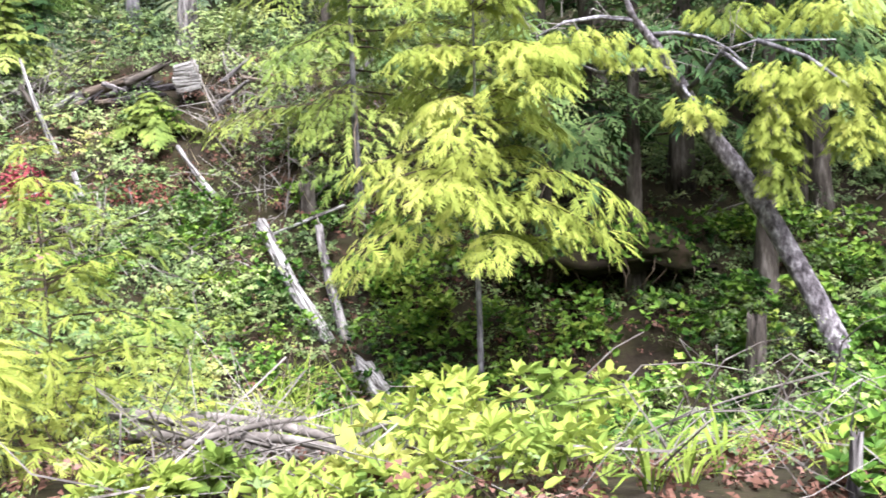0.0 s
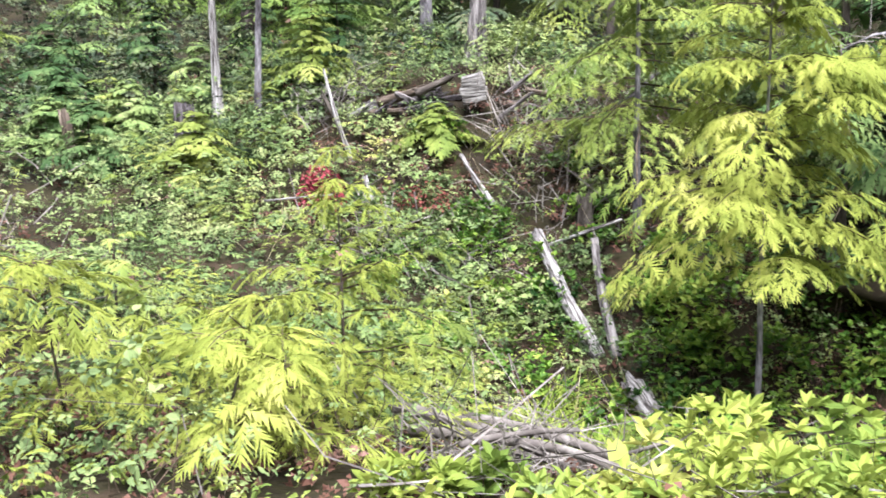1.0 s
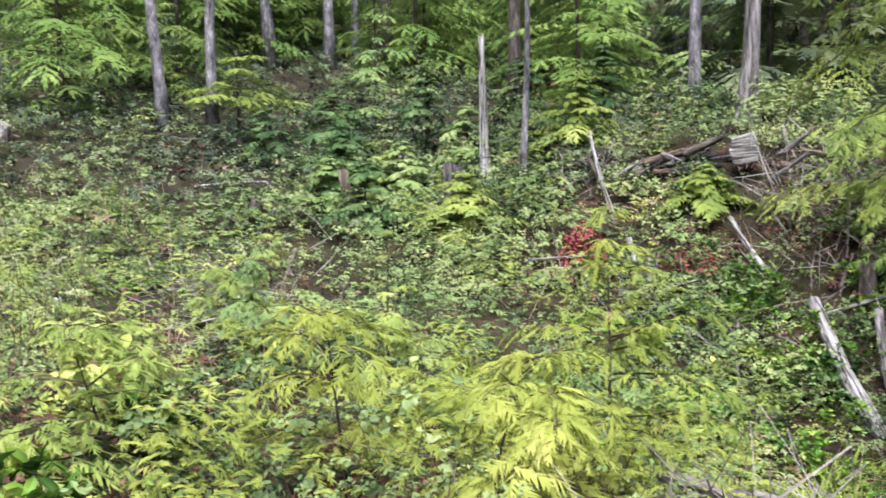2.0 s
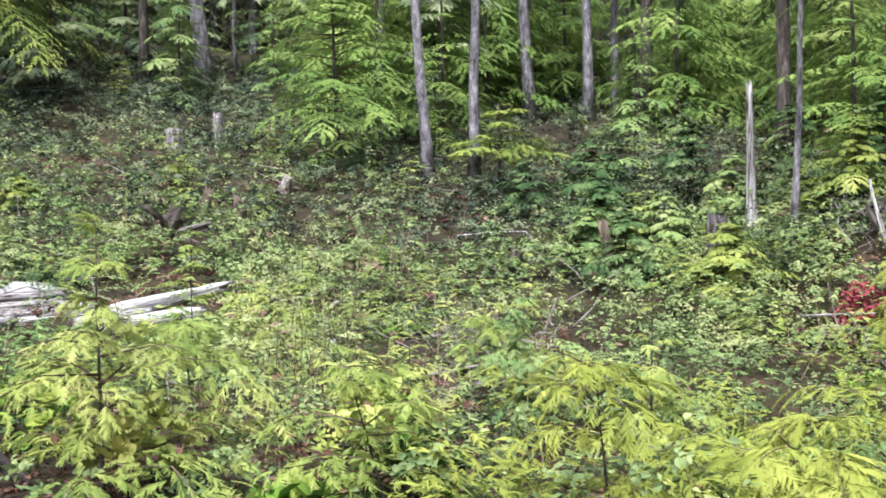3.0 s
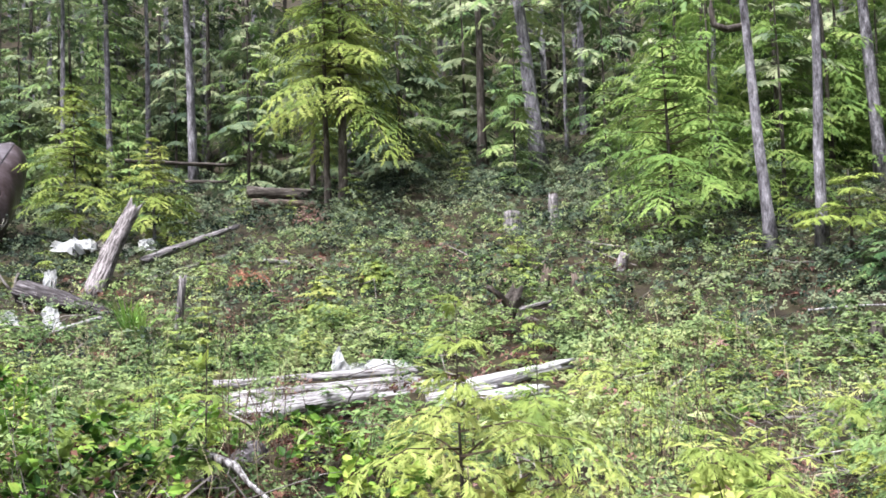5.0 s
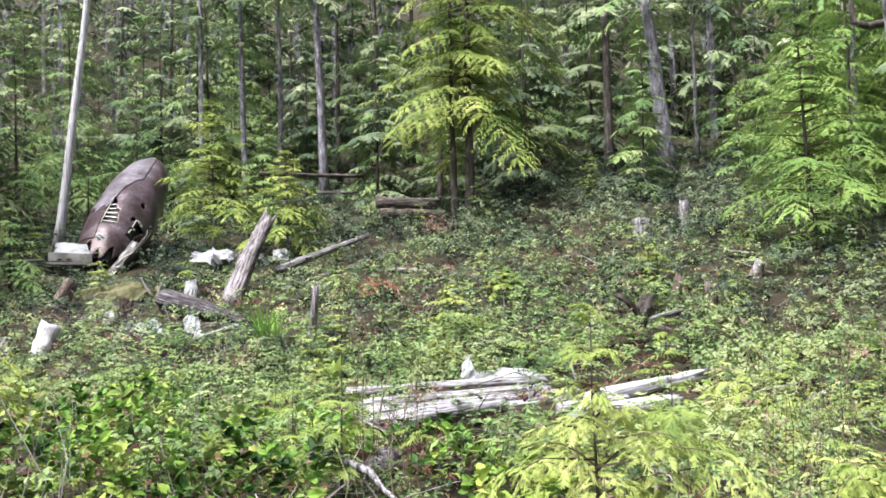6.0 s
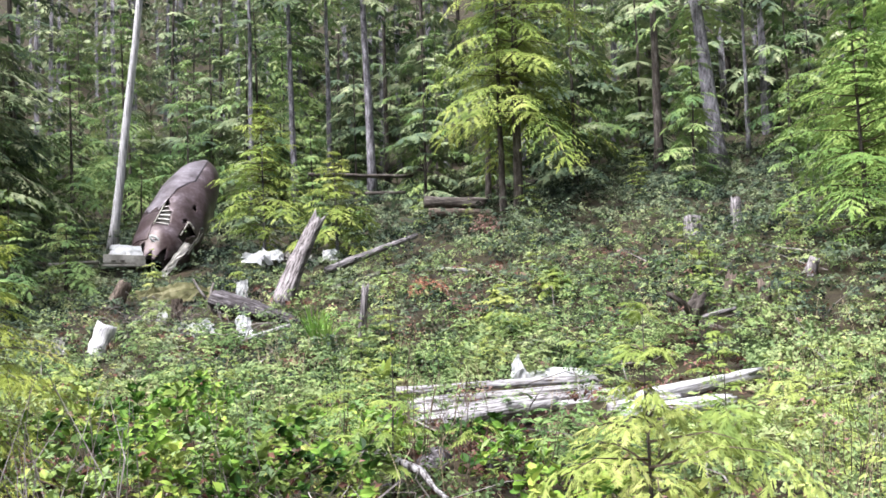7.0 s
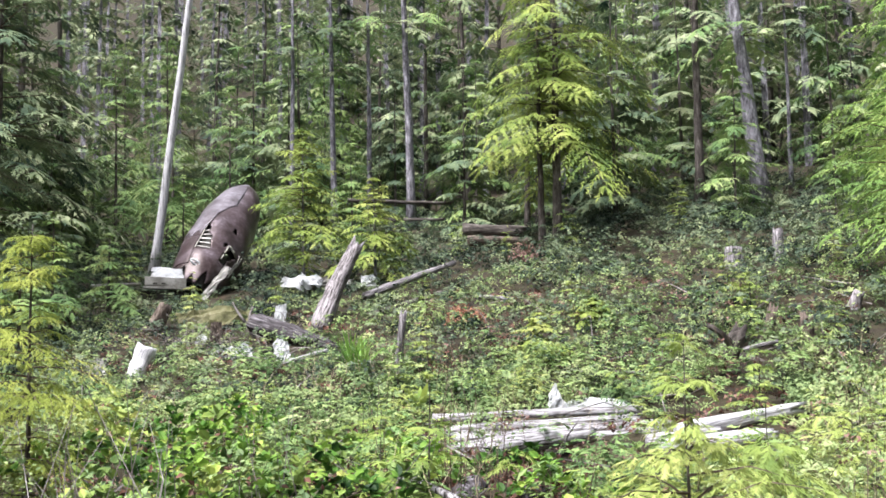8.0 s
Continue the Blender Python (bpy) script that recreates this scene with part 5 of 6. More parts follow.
log_thing("branch", "long thin grey branch leaning in the trees", (-1.7, 14.2, 1.1), (-0.75, 14.6, 2.0), 0.04, 0.025, "grey_wood", 32, 0.03, sides=8)
log_thing("branch", "pale thin stick lying across the shrubs", (-5.6, 12.2, 0.45), (-4.6, 12.1, 0.55), 0.015, 0.01, "silver_wood", 33, 0.03, sides=6)
log_thing("branch", "short grey log end in the hollow", (3.0, 6.5, -0.62), (3.5, 6.7, -0.45), 0.07, 0.06, "grey_wood", 34, 0.05)
for n, (p, q, r) in enumerate([((-1.95, 6.1, -0.2), (-0.75, 5.5, -0.3), 0.04), ((-1.75, 5.8, -0.25), (-0.5, 5.1, -0.12), 0.035), ((-1.6, 6.4, -0.35), (-0.6, 6.0, -0.4), 0.045), ((-1.3, 5.2, -0.1), (-0.75, 5.7, -0.15), 0.022), ((-0.9, 6.6, -0.65), (0.5, 6.2, -0.75), 0.035), ((-1.2, 6.2, -0.5), (-0.1, 5.9, -0.55), 0.03), ((-0.6, 6.9, -0.85), (0.8, 6.7, -0.95), 0.025),
                               ((-1.1, 6.9, -0.8), (-0.2, 7.4, -0.95), 0.03), ((0.9, 6.3, -0.75), (1.5, 6.0, -0.3), 0.009), ((1.0, 6.5, -0.75), (2.4, 6.3, -0.2), 0.009), ((1.6, 6.6, -0.8), (1.7, 6.3, 0.0), 0.008)]):
    log_thing("branch", "grey dead branch lying in the slash", p, q, r, r * 0.6, "twig", 40 + n, 0.02, sides=7, bow=0.08, group="slash branches")

# undercut in the hollow's far wall: a ledge of soil with roots hanging from its lip
bm = bmesh.new()
bmesh.ops.create_icosphere(bm, subdivisions=4, radius=1.0)
for q in bm.verts:
    k = 1 + 0.3 * noise.noise(q.co * 2.1) + 0.14 * noise.noise(q.co * 6.3)
    q.co = Vector((q.co.x * 1.25 * k, q.co.y * 0.85 * k, (q.co.z * 0.3 if q.co.z > 0 else q.co.z * 0.2) * k - 0.28 * q.co.x * q.co.x + 0.12 * noise.noise(q.co * 4.0)))
ledge = tagged(empty("undercut_bank", (2.0, 12.05, gz(2.0, 11.6) + 0.62)), "dark undercut bank of soil with roots and salal on its lip", "bank")
part("soil", bm, M["soil"], ledge, "dark crumbling soil", True)
for n in range(9):
    g = np.random.default_rng(820 + n)
    a_ = g.uniform(-2.5, -0.6)
    p = np.array([1.15 * math.cos(a_), 0.8 * math.sin(a_), 0.0])
    e_ = p + (g.normal(0, 0.12), -0.08, -g.uniform(0.15, 0.5))
    piece("root", tube_mesh("root", [p, (p + e_) / 2 + (0.04, -0.08, 0.02), e_], [0.014, 0.01, 0.004], M["stem"], sides=6, wobble=0.1, seed=n), ledge)
g = np.random.default_rng(830)
u_, a_ = np.sqrt(g.uniform(0.25, 1.15, 900)), g.uniform(3.0, 6.6, 900)
at = np.stack([1.2 * u_ * np.cos(a_), 0.9 * u_ * np.sin(a_), 0.3 * np.sqrt(np.maximum(0, 1 - 0.85 * u_ * u_)) + g.uniform(-0.12, 0.16, 900) - 0.4 * (u_ * np.cos(a_)) ** 2], 1)
v, f = leaves(at, g.normal(0, 0.5, (900, 3)) + (0, -0.5, 0.7), 0.08 * g.uniform(0.6, 1.25, 900), 0.62, 2)
piece("foliage", raw_mesh("foliage", v, f, M["hollow_leaf"]), ledge, "glossy green salal leaves")

# middle of the clearing
log_thing("branch", "grey broken pole poking from the shrubs", (-11.62, 9.71, 0.42), (-11.5, 10.5, 0.72), 0.05, 0.035, "grey_wood", 51, 0.04)
log_thing("plank", "pale weathered plank lying on the slope", (-24.16, 7.68, 3.0), (-23.82, 8.67, 2.92), 0.055, 0.05, "silver_wood", 52, 0.01, sides=6)
log_thing("root", "dark upturned root stub", (-16.1, 9.7, 1.4), (-15.95, 9.95, 1.95), 0.19, 0.12, "dark_bark", 53, 0.16, 6)
log_thing("root", "black crooked root arm of an upturned stub", (-16.0, 9.75, 1.7), (-15.9, 9.25, 2.05), 0.07, 0.04, "dark_bark", 58, 0.08, 4, bow=0.15)
log_thing("root", "black crooked root arm of an upturned stub", (-15.95, 9.9, 1.5), (-15.6, 10.2, 1.35), 0.07, 0.05, "dark_bark", 59, 0.08, 4, bow=0.1)
log_thing("root", "pale root arm beside a dark stub", (-15.9, 9.95, 1.6), (-15.6, 10.45, 1.75), 0.05, 0.03, "grey_wood", 54, 0.04)
tagged(new("branch", tube_mesh("branch", [(-6.75, 1.95, 0.05), (-6.7, 2.09, 0.18), (-6.64, 2.27, 0.27), (-6.63, 2.46, 0.31), (-6.6, 2.7, 0.34), (-6.55, 2.82, 0.27), (-6.44, 2.94, 0.11), (-6.38, 3.0, 0.0)], [0.05, 0.05, 0.048, 0.045, 0.05, 0.042, 0.038, 0.03], M["spotted_bark"], sides=12, wobble=0.12, seed=55)),
       "crooked dark branch with white lichen, arching close to the path", "branch")
tagged(new("branch", tube_mesh("branch", [(-8.8, 2.05, 0.55), (-8.67, 2.15, 0.6), (-8.38, 2.47, 0.46), (-8.16, 2.5, 0.36), (-7.94, 2.56, 0.28), (-7.7, 2.65, 0.16)], [0.05, 0.045, 0.035, 0.02, 0.018, 0.012], M["silver_wood"], sides=9, wobble=0.12, seed=56)),
       "pale bent dead branch lying among leafy bushes", "branch")
tagged(new("branch", tube_mesh("branch", [(-12.0, 13.0, 1.45), (-11.6, 13.6, 1.5), (-11.3, 14.0, 1.5), (-11.15, 14.1, 1.3), (-11.05, 14.2, 1.1)], [0.02, 0.018, 0.017, 0.015, 0.012], M["silver_wood"], sides=7, wobble=0.08, seed=57)),
       "thin pale hooked stick sticking out of the shrubs", "branch")

# pile of weathered logs
log_thing("log", "thin weathered pole on top of the log pile", (-14.75, 4.0, 0.68), (-14.1, 7.0, 0.76), 0.065, 0.055, "silver_wood", 61, 0.05, group="log pile")
for n in range(6):
    o = n * 0.21
    log_thing("log", "splitting silver-white slab of a weathered log", (-14.3 + o, 4.05 + 0.12 * (n % 3) - 0.03 * n, 0.5 - 0.04 * n - 0.05 * (n % 2)), (-14.1 + o * 0.8, 7.0 + 0.35 * (n % 3), 0.62 - 0.036 * n - 0.04 * (n % 2)), 0.1, 0.08, "silver_wood", 70 + n, 0.1, 5, group="log pile")
log_thing("log", "round pale log at the front of the pile", (-12.3, 4.0, 0.46), (-12.7, 5.6, 0.56), 0.13, 0.115, "silver_wood", 81, 0.03, group="log pile")
log_thing("log", "short thin log end under the pile", (-13.0, 3.55, 0.14), (-13.2, 4.6, 0.2), 0.06, 0.055, "grey_wood", 82, 0.03, group="log pile")
log_thing("log", "white debarked beam sticking out of the pile", (-12.7, 6.9, 0.52), (-12.95, 8.95, 0.78), 0.14, 0.07, "bleached", 83, 0.25, 5, group="log pile")
log_thing("log", "white splintered slab beside the pile", (-12.5, 6.5, 0.36), (-12.1, 7.9, 0.5), 0.12, 0.09, "bleached", 84, 0.12, 6, group="log pile")
log_thing("log", "white splintered slab beside the pile", (-12.7, 6.4, 0.42), (-12.5, 7.4, 0.5), 0.1, 0.09, "silver_wood", 85, 0.12, 6, group="log pile")

# before the wreck
log_thing("log", "large pale leaning log, bark stripped", (-23.7, 3.7, 2.1), (-26.2, 5.15, 4.5), 0.235, 0.15, "worn_wood", 91, 0.28, 7)
log_thing("log", "dark grey cracked log lying across the leaning one", (-23.2, 2.2, 2.36), (-21.4, 3.85, 1.72), 0.25, 0.12, "dark_wood", 92, 0.2, 5, sides=18)
log_thing("branch", "pale split branch on the ground", (-20.15, 2.4, 1.45), (-20.5, 3.4, 1.72), 0.06, 0.05, "silver_wood", 93, 0.05)
log_thing("log", "grey fallen trunk with a ragged end", (-25.7, 5.2, 3.1), (-26.9, 8.0, 4.1), 0.11, 0.07, "grey_wood", 94, 0.12, 6)
log_thing("log", "thin dark fallen trunk in the shrubs", (-24.7, 5.0, 2.5), (-25.6, 7.3, 3.2), 0.1, 0.07, "dark_bark", 95, 0.08)
log_thing("log", "fallen trunk lying at the wood's edge", (-32.6, 10.0, 5.75), (-32.1, 12.1, 5.65), 0.2, 0.18, "dark_bark", 96, 0.12, 7)
log_thing("log", "fallen trunk lying at the wood's edge", (-32.4, 10.1, 5.35), (-31.9, 12.3, 5.3), 0.17, 0.14, "brown_wood", 97, 0.12, 7)
log_thing("log", "long dark windfall trunk hung among boughs", (-37.5, 7.0, 7.4), (-36.9, 10.9, 7.3), 0.08, 0.06, "dark_bark", 98, 0.1)
log_thing("log", "dark windfall trunk lying in the woods", (-37.0, 7.6, 6.6), (-36.4, 10.4, 6.6), 0.07, 0.06, "dark_bark", 99, 0.1)
log_thing("log", "dark windfall trunk lying in the woods", (-36.0, 13.6, 6.7), (-34.0, 18.0, 7.2), 0.12, 0.08, "dark_bark", 100, 0.1)
for n, (p, q) in enumerate([((-22.2, 0.6, 1.6), (-21.5, 1.3, 1.5)), ((-22.8, 1.0, 1.8), (-22.1, 0.2, 1.65)), ((-23.4, 2.0, 2.4), (-23.6, 1.75, 2.85)), ((-23.4, 2.1, 2.4), (-23.6, 2.2, 2.75)), ((-21.9, 1.9, 1.6), (-22.6, 2.1, 1.8))]):
    log_thing("branch", "grey dead branch among the wreckage", p, q, 0.035, 0.02, "twig", 110 + n, 0.03, sides=7, bow=0.06, group="branches by the wreck")


# ---------------------------------------------------------------- the wreck
A0, A1 = Vector((-31.1, 0.98, 3.4)), Vector((-36.0, 3.1, 7.3))
wreck = tagged(empty("aircraft_wreck", tuple(A0)), "brown oxidised aircraft fuselage wreck, torn open, nose-down in the shrubs", "wreck")
axis = (A1 - A0).normalized()
to_cam = (Vector((-0.3, 0.1, 1.66)) - A0)
front = (to_cam - axis * to_cam.dot(axis)).normalized()
right = axis.cross(front).normalized() * -1
LEN = (A1 - A0).length
if right.dot(Vector((0, 1, 0))) < 0:
    right = -right


def fus_radius(u):
    return 0.99 * math.sqrt(max(0.02, 1 - ((u - 0.45) / 0.58) ** 2)) * (1 - 0.12 * max(0, 0.16 - u) / 0.16)


def fus_point(u, th, off=0.0):
    """A point of the hull: u along it from its crushed low end, th round it from the side seen (to the right positive)."""
    r = fus_radius(u) + off
    dent = 0.022 * math.sin(9 * u + 2 * th) * math.sin(3 * th + 1) + 0.012 * math.sin(23 * u + th * 5)
    r += dent * (1.6 - u)
    c = A0 + axis * (LEN * u)
    return c + front * (r * 1.05 * math.cos(th)) + right * (r * math.sin(th)) - A0


def hull_part(name, mat, u0, u1, t0, t1, nu, nt, off=0.0, thick=0.012, cut=None, parent=None, label=""):
    """A curved sheet of the hull with thickness; cut(u, th) takes holes out."""
    bm = bmesh.new()
    grid = {}
    closed = abs((t1 - t0) - 2 * math.pi) < 1e-3
    for i_ in range(nu + 1):
        for j_ in range(nt + (0 if closed else 1)):
            u, th = u0 + (u1 - u0) * i_ / nu, t0 + (t1 - t0) * j_ / nt
            grid[i_, j_] = bm.verts.new(fus_point(u, th, off))
    for i_ in range(nu):
        for j_ in range(nt):
            u, th = u0 + (u1 - u0) * (i_ + 0.5) / nu, t0 + (t1 - t0) * (j_ + 0.5) / nt
            if cut and cut(u, th):
                continue
            k_ = (j_ + 1) % nt if closed else j_ + 1
            bm.faces.new((grid[i_, j_], grid[i_, k_], grid[i_ + 1, k_], grid[i_ + 1, j_]))
    loose = [q for q in bm.verts if not q.link_faces]
    bmesh.ops.delete(bm, geom=loose, context="VERTS")
    bmesh.ops.solidify(bm, geom=bm.faces[:], thickness=thick)
    return part(name, bm, mat, parent or wreck, label, smooth=True)


def hull_cut(u, th):
    th = (th + math.pi) % (2 * math.pi) - math.pi
    jag_ = 0.02 * math.sin(u * 90) + 0.03 * math.sin(th * 17)
    slit = 0.2 < u < 0.43 and -0.66 < th < -0.62 + 0.46 * (0.45 - u) / 0.25 + jag_          # wedge with the ribs showing
    port = abs(th - 0.5 + 0.1 * math.sin(u * 40)) < 0.17 + jag_ and 0.17 < u < 0.29         # torn hole
    dot = (u - 0.42) ** 2 * 16 + (th - 0.3) ** 2 < 0.006
    hatch = 0.42 < u < 0.6 and -1.62 < th < -1.2
    nose = u < 0.03 + 0.025 * math.sin(th * 5) + 0.03 * math.sin(th * 13)
    nick = (u - 0.28) ** 2 * 16 + (th - 0.22) ** 2 < 0.004
    return slit or port or dot or hatch or nose or nick


hull = hull_part("hull_skin", M["rust_skin"], 0.0, 1.0, -math.pi, math.pi, 84, 132, cut=hull_cut)
hull_part("inner_lining", M["inside"], 0.02, 0.99, -math.pi, math.pi, 24, 36, off=-0.16)
hull_part("end_cap", M["inside"], 0.97, 0.999, -math.pi, math.pi, 2, 30, off=-0.03)
# left-hand sheet, coloured lighter for the light that falls on that side
hull_part("skin_panel", M["lilac_skin"], 0.3, 0.985, -1.3, -0.1, 44, 30, off=0.022, cut=lambda u, th: th > -0.1 - 0.62 * max(0, (0.62 - u) / 0.3) ** 0.6 - 0.02 * math.sin(u * 40) or u < 0.3 + 0.05 * math.sin(th * 9) ** 2, label="lilac-grey skin sheet lapped over the hull, its sheen put into the colour")
hull_part("skin_panel", M["rust_skin"], 0.1, 0.3, -1.5, -0.7, 22, 20, off=0.018, label="brown skin sheet of the hull's flank")
for n in range(5):
    u = 0.215 + 0.034 * n
    hull_part("frame_rung", M["bare_alu"], u, u + 0.01, -0.68, -0.6 + 0.46 * (0.45 - u) / 0.25, 1, 10, off=-0.03, thick=0.05, label="bare metal frame showing in the torn slit")
hull_part("stringer", M["bright_edge"], 0.2, 0.42, -0.68, -0.655, 14, 1, off=0.012, thick=0.03)
hull_part("torn_edge", M["bright_edge"], 0.17, 0.29, 0.3, 0.345, 8, 1, off=0.03, thick=0.02, cut=lambda u, th: math.sin(u * 150) > 0.7, parent=hull, label="bright torn rim of a hole")
hull_part("torn_edge", M["bright_edge"], 0.285, 0.3, 0.33, 0.62, 1, 10, off=0.03, thick=0.02, cut=lambda u, th: math.sin(th * 40) > 0.75, parent=hull)
# chalk-like scrawls on the flank: thin pale loops
for n, (u0, t0, su, st) in enumerate([(0.25, 0.86, 0.075, 0.07), (0.22, 0.92, 0.06, 0.05), (0.3, 0.95, 0.05, 0.06)]):
    loop = [fus_point(u0 + su * math.cos(q * 0.45), t0 + st * math.sin(q * 0.45) + 0.01 * q, 0.012) for q in range(12)]
    piece("scrawl", tube_mesh("scrawl", [tuple(p) for p in loop], np.full(12, 0.012), M["bright_edge"], sides=5), hull, "pale painted loop scrawled on the hull")
# ring fitting at the low end
ring = [fus_point(0.1, -0.42, 0.03) + right * (0.14 * math.cos(q * 0.5236)) + Vector((0, 0, 0.07 * math.sin(q * 0.5236))) for q in range(13)]
piece("ring_fitting", tube_mesh("ring_fitting", [tuple(p) for p in ring], np.full(13, 0.035), M["white_metal"], sides=7, caps=False), wreck, "white round fitting at the torn end")


def sheet_thing(name, label, corners, mat, nu=10, nv=8, bow=0.1, thick=0.012, seed=0, ragged=0.05, category="wreckage", parent=None, group="", crumple=0.035, smooth=False):
    """A dented sheet of metal between four corners (in order round it)."""
    g = np.random.default_rng(seed)
    c = [Vector(p) for p in corners]
    nrm = (c[1] - c[0]).cross(c[3] - c[0]).normalized()
    bm = bmesh.new()
    o = c[0].copy()
    size = (c[1] - c[0]).length
    grid = {}
    for i_ in range(nu + 1):
        for j_ in range(nv + 1):
            a, b = i_ / nu, j_ / nv
            p = c[0] * (1 - a) * (1 - b) + c[1] * a * (1 - b) + c[2] * a * b + c[3] * (1 - a) * b
            edge = i_ in (0, nu) or j_ in (0, nv)
            p = p + nrm * (bow * size * math.sin(math.pi * a) * math.sin(math.pi * b) + g.normal(0, crumple * size)) + (Vector(g.normal(0, ragged * size, 3)) if edge else Vector((0, 0, 0)))
            grid[i_, j_] = bm.verts.new(p - o)
    for i_ in range(nu):
        for j_ in range(nv):
            bm.faces.new((grid[i_, j_], grid[i_ + 1, j_], grid[i_ + 1, j_ + 1], grid[i_, j_ + 1]))
    bmesh.ops.solidify(bm, geom=bm.faces[:], thickness=thick)
    ob = part(name, bm, M[mat], parent, label, smooth=smooth)
    ob.location = o
    return tagged(ob, label, category, group) if parent is None else ob


# wing stub beside the hull: a box of sheets
stub = tagged(empty("wing_stub", (-30.3, 0.05, 3.72)), "broken wing stub of dull metal with a white painted top", "wreckage")


def stub_box(name, mat, lo_, hi_, label="", skew=0.0, parent=None):
    bm = bmesh.new()
    bmesh.ops.create_cube(bm, size=1)
    for q in bm.verts:
        q.co = Vector([lo_[a] + (q.co[a] + 0.5) * (hi_[a] - lo_[a]) for a in range(3)])
        q.co.z += skew * q.co.y
    bmesh.ops.bevel(bm, geom=bm.edges[:], offset=0.02, segments=2, affect="EDGES")
    return part(name, bm, M[mat], parent or stub, label)


spar = stub_box("spar_face", "bare_alu", (-0.15, -0.3, -0.05), (0.2, 0.85, 0.2), "dull grey spar face", -0.05)
top = sheet_thing("top_skin", "white painted top skin, dented", [(-30.15, -0.1, 3.9), (-30.15, 0.85, 3.86), (-30.75, 0.8, 4.2), (-30.75, -0.05, 4.26)], "white_metal", bow=0.12, seed=21, ragged=0.015, parent=stub, crumple=0.012)
top.location = top.location - stub.location
stub_box("lower_rail", "bare_alu", (-0.1, -0.35, -0.15), (0.26, 0.95, -0.07), "grey lower rail", -0.02)
# near-black blocks on the spar face paint the dark of two openings
stub_box("slot", "inside", (0.16, -0.1, -0.03), (0.212, 0.06, 0.05), parent=spar)
stub_box("slot", "inside", (0.16, 0.14, -0.03), (0.212, 0.3, 0.05), parent=spar)
# solid near-black block painting the shade below the lower rail
stub_box("gap_shade", "inside", (-0.3, -0.4, -0.5), (0.1, 0.8, -0.19))
stub_box("flap", "bare_alu", (-0.2, -1.75, -0.02), (0.35, -0.4, 0.04), "flat grey metal flap", 0.04)
sheet_thing("torn_skin", "curled pale metal sheet hanging from the hull", [(-30.3, 1.15, 3.2), (-30.2, 1.45, 3.25), (-30.35, 2.2, 4.2), (-30.5, 2.0, 4.3)], "bare_alu", bow=0.18, seed=3, ragged=0.04, nu=6, nv=12)
sheet_thing("metal_sheet", "pale crumpled metal sheet behind the hull", [(-34.4, 0.9, 4.6), (-34.3, 1.3, 4.6), (-34.9, 1.35, 5.3), (-34.9, 1.1, 5.4)], "bare_alu", seed=4, ragged=0.04)
sheet_thing("metal_sheet", "mossy olive metal panel lying on the ground", [(-25.0, 0.6, 2.35), (-24.9, 2.4, 2.4), (-25.7, 2.4, 2.75), (-25.8, 0.6, 2.75)], "olive_metal", seed=5, ragged=0.03)
sheet_thing("metal_sheet", "white bent metal scrap on the ground", [(-21.0, 1.35, 1.62), (-20.95, 1.95, 1.62), (-21.35, 1.95, 1.85), (-21.35, 1.3, 1.82)], "white_metal", seed=6, ragged=0.05, crumple=0.06)
sheet_thing("metal_sheet", "white folded metal scrap standing on edge", [(-20.6, 2.38, 1.4), (-20.5, 2.72, 1.45), (-20.85, 2.62, 1.93), (-20.9, 2.4, 1.98)], "white_metal", seed=7, ragged=0.06, crumple=0.05)
sheet_thing("metal_sheet", "white upright metal scrap behind a log", [(-24.1, 2.7, 2.3), (-24.1, 3.0, 2.3), (-24.3, 3.05, 2.85), (-24.3, 2.8, 2.8)], "white_metal", seed=8, ragged=0.03)
sheet_thing("metal_sheet", "pale crumpled skin panel under young trees", [(-28.6, 3.5, 3.55), (-28.2, 4.5, 3.5), (-29.0, 4.6, 3.85), (-29.4, 3.6, 3.8)], "white_metal", seed=9, ragged=0.07, crumple=0.06)
sheet_thing("metal_sheet", "grey crumpled skin panel under young trees", [(-28.3, 4.55, 3.4), (-28.1, 5.5, 3.4), (-28.9, 5.5, 3.75), (-29.0, 4.6, 3.8)], "bare_alu", seed=19, ragged=0.07, crumple=0.07)
sheet_thing("metal_sheet", "small white scrap on a fallen trunk", [(-27.6, 5.5, 3.5), (-27.6, 5.95, 3.5), (-27.85, 5.9, 3.85), (-27.8, 5.55, 3.8)], "white_metal", seed=10, ragged=0.03)
sheet_thing("metal_sheet", "grey-white scrap half hidden by shrubs", [(-20.6, -1.2, 1.25), (-20.5, -0.8, 1.25), (-20.9, -0.8, 1.65), (-20.9, -1.2, 1.6)], "bare_alu", seed=11, ragged=0.03)
sheet_thing("metal_sheet", "small white scrap in dark soil", [(-23.0, 0.9, 1.9), (-23.0, 1.15, 1.9), (-23.2, 1.15, 2.15), (-23.2, 0.95, 2.1)], "white_metal", seed=12, ragged=0.03)
sheet_thing("metal_sheet", "rusty red-brown scrap among branches", [(-23.2, 1.2, 1.8), (-23.2, 1.6, 1.8), (-23.4, 1.5, 2.4), (-23.4, 1.25, 2.4)], "brown_wood", seed=13, ragged=0.03)
sheet_thing("metal_sheet", "thin pale strip of metal on the ground", [(-22.0, 1.05, 1.6), (-21.9, 1.6, 1.75), (-22.0, 1.6, 1.82), (-22.1, 1.05, 1.68)], "white_metal", seed=14, ragged=0.02)
